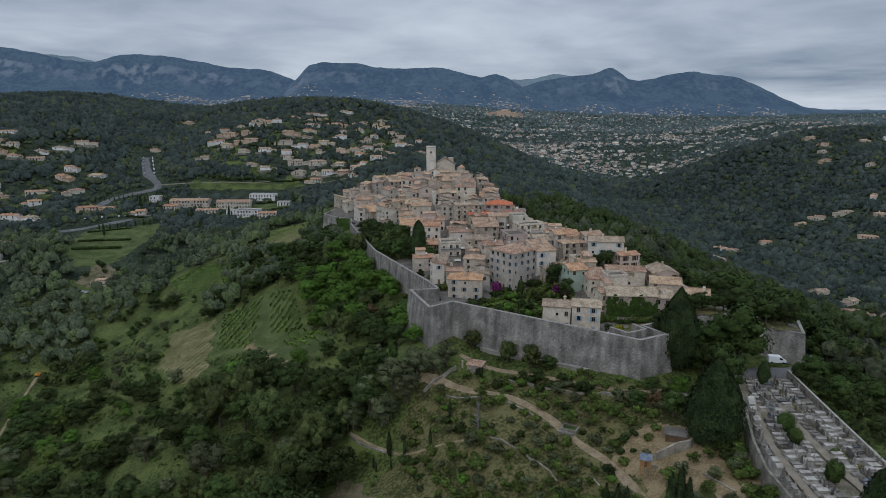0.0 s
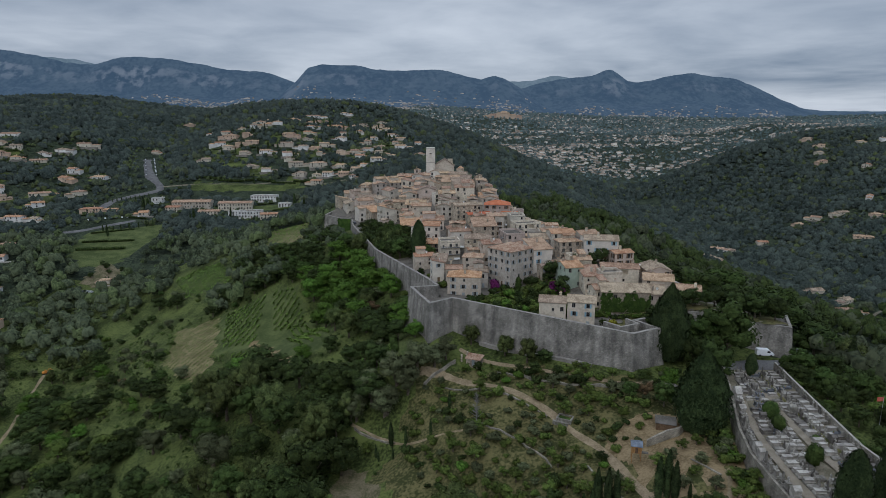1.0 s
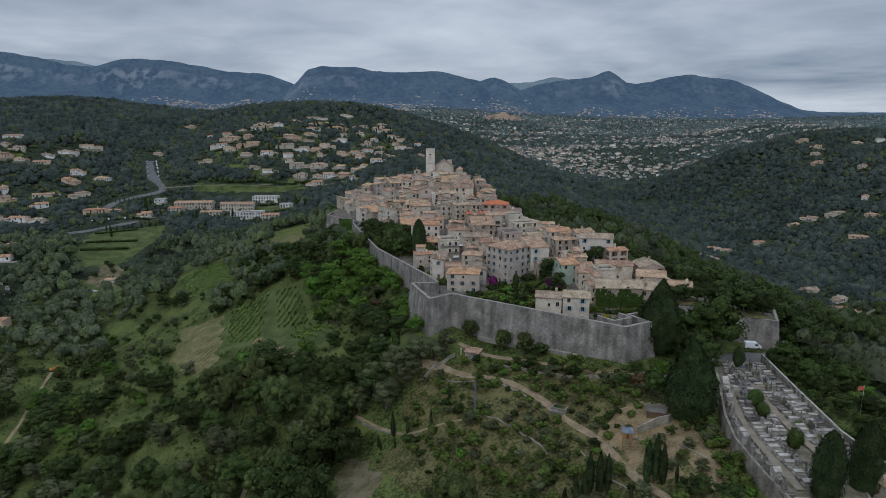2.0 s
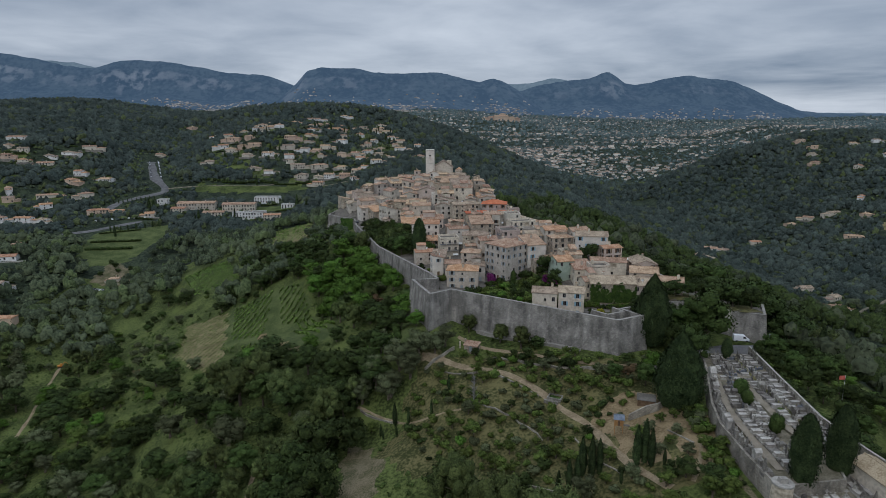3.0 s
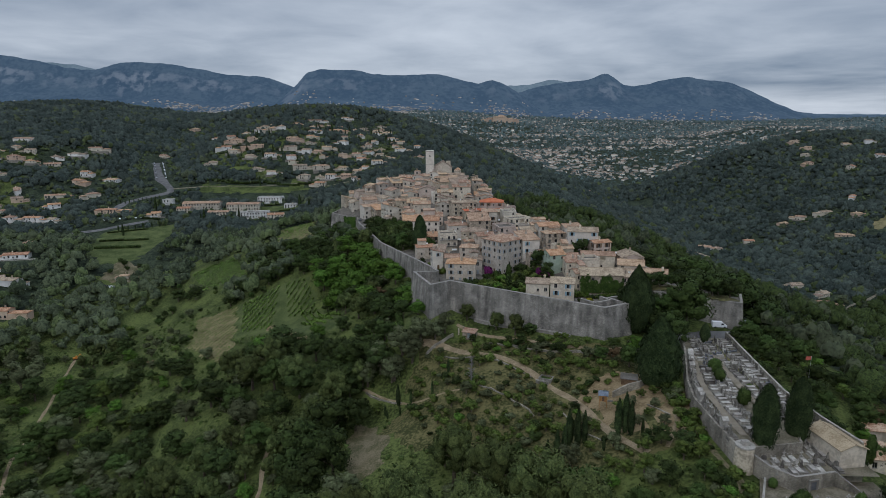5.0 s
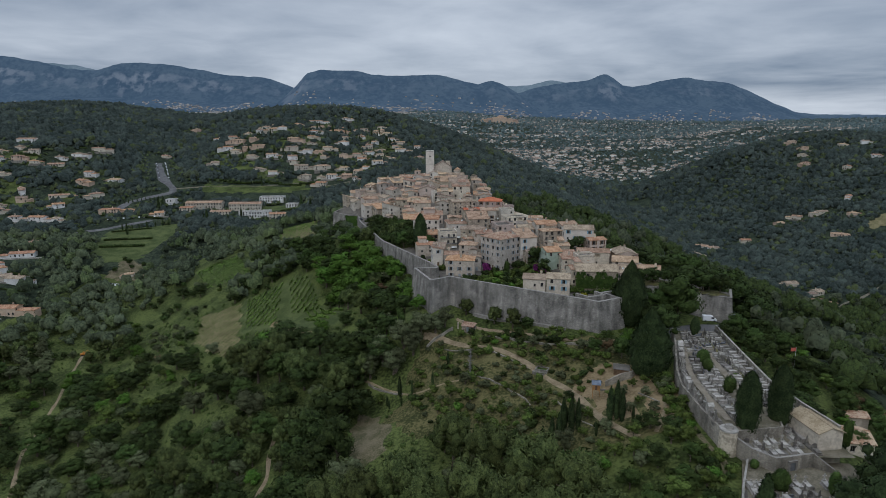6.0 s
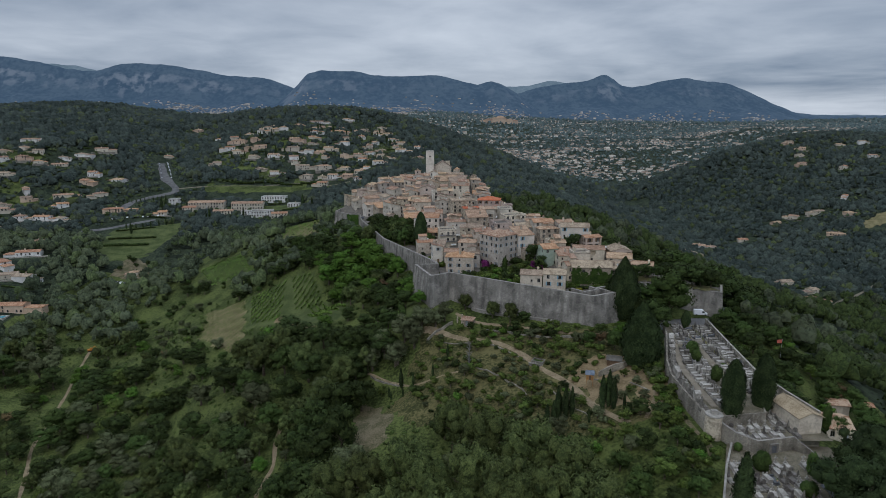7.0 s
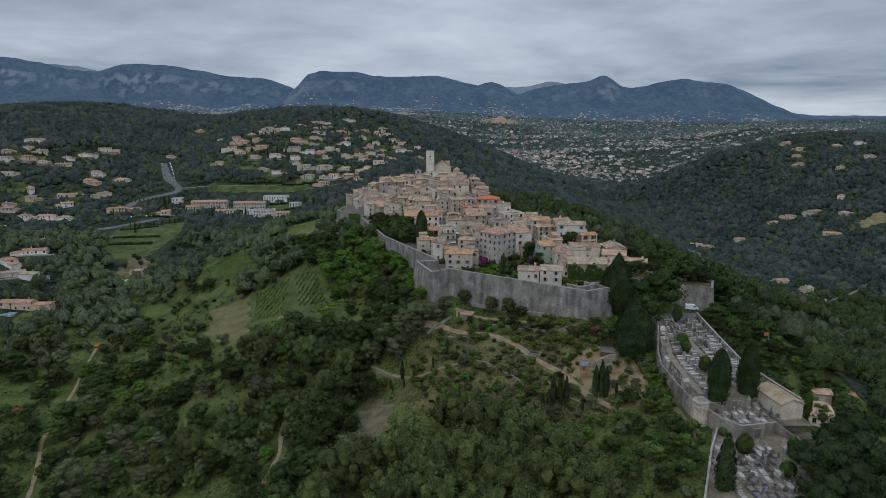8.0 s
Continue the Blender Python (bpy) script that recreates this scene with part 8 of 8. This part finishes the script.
# ---- vehicles ----
def car_kind(paint, label):
    ob = thing("car", label, "car")
    s = Soup()
    prof = [(-2.1, 0.35), (2.1, 0.35), (2.15, 0.8), (1.2, 0.95), (0.55, 1.42), (-1.3, 1.45), (-2.05, 0.95)]
    n = len(prof)
    for y0, y1 in ((-0.85, 0.85),):
        pts = [(x, y0 + (0.12 if z > 1.2 else 0), z) for x, z in prof] + [(x, y1 - (0.12 if z > 1.2 else 0), z) for x, z in prof]
        s.add(pts, [tuple(range(n)), tuple(range(n, 2 * n))[::-1]] + [(i, n + i, n + (i + 1) % n, (i + 1) % n) for i in range(n)])
    part("body", s.mesh("body", paint), ob)
    s = Soup()
    s.add([(1.1, -0.70, 0.99), (1.1, 0.70, 0.99), (0.60, 0.66, 1.40), (0.60, -0.66, 1.40)], [(0, 1, 2, 3)])
    part("windscreen", s.mesh("windscreen", GLASS), ob)
    s = Soup()
    s.add([(-1.9, -0.75, 1.02), (-1.9, 0.75, 1.02), (-1.38, 0.7, 1.42), (-1.38, -0.7, 1.42)], [(3, 2, 1, 0)])
    part("rear_window", s.mesh("rear_window", GLASS), ob)
    for y in (-0.86, 0.86):
        s = Soup()
        s.add([(-1.5, y, 0.95), (1.0, y, 0.95), (0.5, y * 0.9, 1.36), (-1.2, y * 0.9, 1.36)], [(0, 1, 2, 3) if y < 0 else (3, 2, 1, 0)])
        part("side_window", s.mesh("side_window", GLASS), ob)
    wheel_of(ob, ((-1.3, 0.32), (1.3, 0.32)), 0.8, 0.32)
    return ob


def wheel_of(ob, spots, half, rad):
    s = Soup()
    s.tube((0, -0.1, 0), (0, 0.1, 0), rad, rad, 10)
    s.add([(rad * math.cos(6.283 * i / 10), -0.1, rad * math.sin(6.283 * i / 10)) for i in range(10)], [tuple(range(10))])
    me = s.mesh("wheel", RUBBER)
    for x, z in spots:
        for y in (-half, half):
            part("wheel", me, ob, "", Matrix.Translation((x, y, z)))


CARS = [car_kind(p, l) for p, l in zip(CAR_PAINTS, ("small white car parked in the open", "silver car parked in the open", "dark car parked in the open"))]
PARKED = [(-37.8, 324, 0, 112), (-43, 337, 1, 112), (-30, 305, 0, 112), (56.5, 178.5, 0, -30), (-60, 383, 2, 110), (70, 446, 0, 20), (74, 450, 1, 20), (78, 446, 0, 20), (81, 452, 2, 20), (68, 452, 2, 20)]
for i in range(11):
    PARKED.append((-372 + 5.2 * i * 0.9, 601 + 2.4 * i, i % 3, 120))
for i in range(16):
    PARKED.append((-369.5 - 3.6 * i, 756 + 7.4 * i, (i * 2) % 3, 115))
    if i % 3:
        PARKED.append((-380 - 3.6 * i, 751 + 7.4 * i, i % 3, 115))
for i in range(5):
    PARKED.append((-276 - 3.4 * i, 443 + 0.8 * i, (i + 1) % 3, 80))
used = set()
for x, y, k, a in PARKED:
    z = hill(x, y) + 0.2 if inside(VILLAGE, x, y) or (60 < x < 90 and y > 430) and inside(VILLAGE, x, y) else land(x, y) + 0.45
    m = Matrix.Translation((x, y, z)) @ Matrix.Rotation(radians(a), 4, "Z")
    if k in used:
        copy_thing(CARS[k], m)
    else:
        used.add(k)
        CARS[k].matrix_basis = m

van = thing("van", "white panel van parked by the cemetery gate", "van", Matrix.Translation((107.5, 171.0, land(107.5, 171) + 1.5)) @ Matrix.Rotation(radians(-8), 4, "Z"))
s = Soup()
prof = [(-2.7, 0.4), (2.6, 0.4), (2.75, 1.0), (1.9, 1.35), (1.25, 2.2), (0.8, 2.45), (-2.6, 2.45), (-2.75, 1.8)]
n = len(prof)
pts = [(x, -0.98 + (0.08 if z > 2 else 0), z) for x, z in prof] + [(x, 0.98 - (0.08 if z > 2 else 0), z) for x, z in prof]
s.add(pts, [tuple(range(n)), tuple(range(n, 2 * n))[::-1]] + [(i, n + i, n + (i + 1) % n, (i + 1) % n) for i in range(n)])
part("body", s.mesh("body", VAN_PAINT), van)
s = Soup()
s.add([(1.93, -0.85, 1.36), (1.93, 0.85, 1.36), (1.33, 0.8, 2.15), (1.33, -0.8, 2.15)], [(0, 1, 2, 3)])
part("windscreen", s.mesh("windscreen", GLASS), van)
s = Soup()
s.add([(0.5, -1.0, 1.35), (1.7, -1.0, 1.35), (1.2, -0.96, 2.0), (0.5, -0.96, 2.0)], [(0, 1, 2, 3)])
part("side_window", s.mesh("side_window", GLASS), van)
wheel_of(van, ((-1.7, 0.36), (1.8, 0.36)), 0.92, 0.36)

digger = thing("excavator", "small orange excavator on the valley track", "excavator", Matrix.Translation((-243, 323, land(-243, 323))) @ Matrix.Rotation(radians(30), 4, "Z"))
for y in (-1.0, 1.0):
    s = Soup()
    s.box(-1.6, y - 0.25, 0, 1.6, y + 0.25, 0.7, taper=0.1)
    part("track", s.mesh("track", RUBBER), digger)
s = Soup()
s.box(-1.6, -1.1, 0.75, 1.0, 1.1, 1.6)
s.box(-0.2, -1.0, 1.6, 0.95, 0.1, 2.7, taper=0.1)
part("cab", s.mesh("cab", ORANGE_STEEL), digger)
s = Soup()
s.tube((1.0, 0.4, 1.3), (2.6, 0.4, 3.2), 0.2, 0.16, 6)
s.tube((2.6, 0.4, 3.2), (3.9, 0.4, 1.6), 0.15, 0.12, 6)
s.box(3.5, 0.0, 0.8, 4.2, 0.8, 1.6, taper=0.1)
part("arm", s.mesh("arm", ORANGE_STEEL), digger)

flag = thing("flagpole", "flagpole with a red flag above the trees", "flagpole", Matrix.Translation((122, 136, land(122, 136))))
s = Soup()
s.tube((0, 0, -0.5), (0, 0, 10), 0.08, 0.05, 6)
part("pole", s.mesh("pole", METAL), flag)
s = Soup()
for i in range(4):
    s.add([(-0.45 * i, 0.08 * math.sin(i * 1.8), 9.9), (-0.45 * (i + 1), 0.08 * math.sin(i * 1.8 + 1.8), 9.8), (-0.45 * (i + 1), 0.08 * math.sin(i * 1.8 + 1.8), 8.5), (-0.45 * i, 0.08 * math.sin(i * 1.8), 8.6)], [(0, 1, 2, 3)])
part("flag", s.mesh("flag", FLAG), flag, "faded red flag")
for x, y, w, d, h, tile, words in ((126, 110, 6, 5, 3.2, TILES[3], "low house with an orange roof below the cemetery"), (140, 116, 4, 3.5, 2.6, WHITE, "small white garden house"), (116, 96, 7, 10, 3.5, TILES[3], "low annex with a pinkish tile roof")):
    house(Matrix.Translation((x, y, land(x, y))) @ Matrix.Rotation(radians(-12), 4, "Z"), w, d, h, form="gable", pitch=0.3, wall=WHITE if tile is WHITE else PLASTERS[2], tile=TILES[2] if tile is WHITE else tile,
          label=words, name="outbuilding", category="house", floors=1, gaps=0.3, chimneys=0)
wall_run("wall_lane", [(118, 100), (130, 88), (139, 76)], [land(x, y) + 1.8 for x, y in ((118, 100), (130, 88), (139, 76))], land, 0.5, DRYSTONE, "grey stone lane wall below the cemetery", "wall", coping=1)
wall_run("wall_terrace_east", [(118, 150), (128, 158), (140, 158)], [land(x, y) + 2 for x, y in ((118, 150), (128, 158), (140, 158))], land, 0.5, DRYSTONE, "pale wall of a terraced garden", "wall", coping=1)
lamp = thing("street_lamp", "tall street lamp at the cemetery gate", "street lamp", Matrix.Translation((113.5, 163.5, land(113.5, 163.5) + 1.2)))
s = Soup()
s.tube((0, 0, -1.5), (0, 0, 7), 0.09, 0.05, 6)
part("pole", s.mesh("pole", STONE_DARK), lamp)
s = Soup()
s.box(-0.35, -0.15, 6.9, 0.35, 0.15, 7.15)
part("lantern", s.mesh("lantern", STONE_DARK), lamp)

# ---- woods and suburbs, too many to count ----
def free_of_building(x, y, extra=1.5):
    ok = ~inside(VILLAGE, x, y)
    for a, b, w in VILLA_AT:
        ok &= (np.abs(x - a) > w * 0.75 + extra) | (y > b + 6 + extra) | (y < b - 8 - extra)
    for line, w in ((ROAD_N, 13), (ROAD_P, 7), (ROAD_C, 12), (ROAD_E, 5), (PATH_B, 4)):
        ok &= near_line(line, x, y) > w
    for poly in list(LAWNS) + [UPPER, NORTH, YELLOW, GREEN, MEADOW_LOW]:
        for s in (1.0, 1.02, 1.04):
            ok &= ~inside(poly, x * s, y * s)
    ok &= ~inside([(-304, 450), (-302, 481), (-305, 501), (-284, 494), (-268, 474), (-264, 446)], x, y)
    return ok


def in_sight(x, y):
    return (np.abs(x) < (y + 88) * 0.77) & (y > 40)


UNDER_WALL = [(-110, 392), (-90, 413), (-63, 399), (-56, 372), (-72, 374), (-95, 384)]


def west_mid(x, y):
    own = (x > -290) & (x < 64) & (y < 330)
    for a, b, w in VILLA_AT[-30:] + [v for v in VILLA_AT if v[1] < 560]:
        own |= (np.abs(x - a) < w + 3) & (y < b + 8) & (y > b - 30)
    return np.where(in_sight(x, y) & free_of_building(x, y) & ~own & ~inside(UNDER_WALL, x, y) & (near_line(RAMPART_LINE, x, y) > 5), np.where(wave(x, y, 33) > -0.55, 0.8, 0.25), 0)


x, y = scatter(-520, -20, 180, 560, 6.2, 1, west_mid)
r = np.random.default_rng(4)
rad = 2.4 + 4.4 * r.random(len(x)) ** 1.9
tall = rad * r.uniform(1.7, 2.6, len(x))
v, t, k, n = clumps(x, y, land(x, y), rad, tall, 5, 4, 1, 45, 1.25, (7, 1.0, 3.0))
tagged(new("woodland", fast_mesh("woodland", v, t, [WOODS, WOODS_SILVER, WOODS_FRESH], k, n)), "mixed green trees filling the western valley", "trees", kind="stuff")


def east_near(x, y):
    ok = in_sight(x, y) & free_of_building(x, y) & ~inside(MAIN, x, y) & ~((x > 60) & (x < 106) & (y < 162) & (y > 40)) & (near_line(RAMPART_LINE, x, y) > 5)
    ok &= ~((x > 80) & (x < 135) & (y > 158) & (y < 178)) & ~((x > 112) & (x < 146) & (y > 92) & (y < 126))
    ok &= (x > 136) | (y > 250)
    ok &= ~((x < 92) & (y > 436) & (y < 462))
    return np.where(ok, np.where(wave(x, y, 40, 1) > -0.75, 0.86, 0.3), 0)


x, y = scatter(40, 430, 60, 520, 6.6, 2, east_near)
rad = 2.4 + 4.2 * r.random(len(x)) ** 1.9
tall = rad * r.uniform(1.8, 2.7, len(x))
v, t, k, n = clumps(x, y, land(x, y), rad, tall, 6, 3, 1, 45, 1.1, (8, 0.6, 2.2))
tagged(new("woodland", fast_mesh("woodland", v, t, [LEAF_OAK, WOODS_SILVER, WOODS], k, n)), "dense green trees on the eastern slope", "trees", kind="stuff")


def hills_mid(x, y):
    built = inside(SUBURB_NORTH, x, y) | inside(SUBURB_WEST, x, y)
    dense = np.where(built, np.where(wave(x, y, 46, 2) > 0.0, 0.90, 0.55), 0.97)
    own = ((y < 560) & (x > -520) & (x < -20)) | ((y < 520) & (x > 70) & (x < 430))
    behind = (y > 1240) & (x > -330) & (x < 300)
    return np.where(in_sight(x, y) & free_of_building(x, y, 1.0) & ~own & ~behind, dense, 0)


x, y = scatter(-1050, 1050, 300, 1390, 7.0, 3, hills_mid)
rad = 4.0 + 4.2 * r.random(len(x)) ** 1.8
tall = rad * r.uniform(1.2, 1.9, len(x))
near_house = (near_line(ROAD_N, x, y) < 26) | (near_line(ROAD_C, x, y) < 24) | (near_line(ROAD_P, x, y) < 16)
for a, b, w in VILLA_AT:
    near_house |= (np.abs(x - a) < w + 7) & (y < b + 8) & (y > b - np.where(x > 0, 20, 17))
small = rad * 0.5 + 0.2
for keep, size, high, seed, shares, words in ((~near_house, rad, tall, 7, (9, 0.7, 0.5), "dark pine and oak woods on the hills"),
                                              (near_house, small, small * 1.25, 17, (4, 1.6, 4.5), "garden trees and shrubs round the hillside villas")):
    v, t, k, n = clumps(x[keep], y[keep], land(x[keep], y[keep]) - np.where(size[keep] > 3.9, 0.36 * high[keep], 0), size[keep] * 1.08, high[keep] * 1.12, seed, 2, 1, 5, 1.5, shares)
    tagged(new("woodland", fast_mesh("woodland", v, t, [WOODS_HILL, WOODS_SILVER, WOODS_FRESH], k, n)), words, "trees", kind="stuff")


def far_woods(x, y):
    seen = in_sight(x, y) & (x > -160)
    return np.where(seen, np.where(wave(x, y, 64, 0.5) + 0.8 * wave(x, y, 150, 2.2) < 0.0, 0.95, 0.72), 0)


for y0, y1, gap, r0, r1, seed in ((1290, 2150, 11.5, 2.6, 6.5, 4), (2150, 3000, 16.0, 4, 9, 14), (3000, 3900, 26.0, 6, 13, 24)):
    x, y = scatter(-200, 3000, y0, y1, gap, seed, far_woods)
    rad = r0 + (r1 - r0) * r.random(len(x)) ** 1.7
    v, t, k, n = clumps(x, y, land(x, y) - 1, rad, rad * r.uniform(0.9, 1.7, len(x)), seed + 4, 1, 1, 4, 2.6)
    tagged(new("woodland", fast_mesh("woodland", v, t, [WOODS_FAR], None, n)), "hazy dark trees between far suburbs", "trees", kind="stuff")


# small villas scattered over the far hills
def far_town(x, y):
    town = (x > 150 + (y - 1350) * -0.35) & (x < 600 + (y - 1350) * 1.25) & (y > 1350 + np.abs(x - 420) * 0.10)
    lanes = 0.7 * np.sin(y / 24 + 2.2 * np.sin(x / 130) + x / 210) + 0.9 * wave(x, y, 120, 2.2)
    return np.where(in_sight(x, y) & town, np.where(lanes > 0.5, 0.9, np.where(lanes > -0.15, 0.42, 0.05)) * np.where(y > 2500, 0.6, 1.0), 0)


FAR_WALL = mat("far_house_render", (0.27, 0.252, 0.222), (0.46, 0.43, 0.38), 30, 6, 0.9, 0.0, 0.45, island=True)
FAR_ROOF = mat("far_tile_roof", (0.17, 0.115, 0.085), (0.33, 0.245, 0.19), 30, 6, 0.9, 0.0, 0.3, island=True)


def far_houses(name, x, y, z, seed, label, roofs=None):
    r = np.random.default_rng(seed)
    n = len(x)
    w, d, h = (6 + 13 * r.random(n) ** 1.5) / 2, r.uniform(5, 8, n) / 2, r.choice([1.8, 2.4, 3.4, 5.5], n, p=[0.4, 0.35, 0.2, 0.05])
    a = r.uniform(-0.45, 0.45, n)
    c, s_ = np.cos(a), np.sin(a)
    V = []
    for i, j, k in ((-1, -1, 0), (1, -1, 0), (1, 1, 0), (-1, 1, 0), (-1, -1, 1), (1, -1, 1), (1, 1, 1), (-1, 1, 1), (-0.5, 0, 2), (0.5, 0, 2)):
        lx, ly = i * w, j * d
        V.append(np.stack([x + c * lx - s_ * ly, y + s_ * lx + c * ly, z + (-3 if k == 0 else h if k == 1 else h + 1.7)], 1))
    V = np.stack(V, 1).reshape(-1, 3)
    shape = np.array([(0, 1, 5), (0, 5, 4), (1, 2, 6), (1, 6, 5), (2, 3, 7), (2, 7, 6), (3, 0, 4), (3, 4, 7), (4, 5, 9), (4, 9, 8), (6, 7, 8), (6, 8, 9), (5, 6, 9), (7, 4, 8)])
    T = (shape[None] + (np.arange(n) * 10)[:, None, None]).reshape(-1, 3)
    tagged(new(name, fast_mesh(name, V, T, [FAR_WALL, roofs or FAR_ROOF], np.tile([0] * 8 + [1] * 6, n))), label, "houses", kind="stuff")


x, y = scatter(-1900, 2900, 1300, 3600, 16.0, 9, far_town)
far_houses("suburb_houses", x, y, land(x, y), 41, "far white and cream houses with tile roofs across the valley")
# hamlets on the feet of the mountains
hx, hy, hz = [], [], []
for cx, spread_x, y0, y1, number in ((-1560, 480, 3300, 3760, 300), (-480, 560, 2980, 3430, 230), (-1000, 260, 3250, 3560, 70), (300, 620, 2950, 3350, 130), (1500, 500, 3280, 3600, 130), (800, 700, 3050, 3700, 260), (1300, 420, 3400, 3800, 120), (1700, 600, 3250, 3500, 120)):
    for _ in range(int(number * 2.4)):
        px_, py_ = r.normal(cx, spread_x * 0.85), r.uniform(y0, y1)
        top = [land(px_, py_)]
        for tree in SLOPES:
            hit = tree.ray_cast(Vector((px_, py_, 900)), Vector((0, 0, -1)))
            if hit[0] is not None:
                top.append(hit[0].z)
        if wave(px_, py_, 70, 1) > -0.75 and max(top) < 370:
            hx.append(px_), hy.append(py_), hz.append(max(top))
far_houses("hamlet_houses", np.array(hx), np.array(hy), np.array(hz), 43, "tiny far white houses on the mountain feet", FAR_WALL)
# a walled old town on its own hill
castle = thing("hill_town", "far ochre hill town on a spur", "town", Matrix.Translation((257, 2600, land(257, 2600) - 2)))
for dx, dy, w, d, h in ((0, 0, 60, 30, 20), (-42, 6, 34, 24, 15), (40, 4, 36, 24, 13), (6, 10, 26, 20, 27), (-68, 10, 26, 20, 10), (70, 8, 24, 18, 9)):
    s = Soup()
    s.box(dx - w / 2, dy - d / 2, -10, dx + w / 2, dy + d / 2, h)
    s.box(dx - w / 2 - 1, dy - d / 2 - 1, h, dx + w / 2 + 1, dy + d / 2 + 1, h + 4, 1, taper=8)
    part("block", s.mesh("block", [CREAMS[2], TILES[0]]), castle)
for pool in (KINDS, BUSHES):
    for kinds in pool.values():
        for ob in kinds:
            if ob.name not in PLACED:
                for o in (*ob.children_recursive, ob):
                    bpy.data.objects.remove(o)
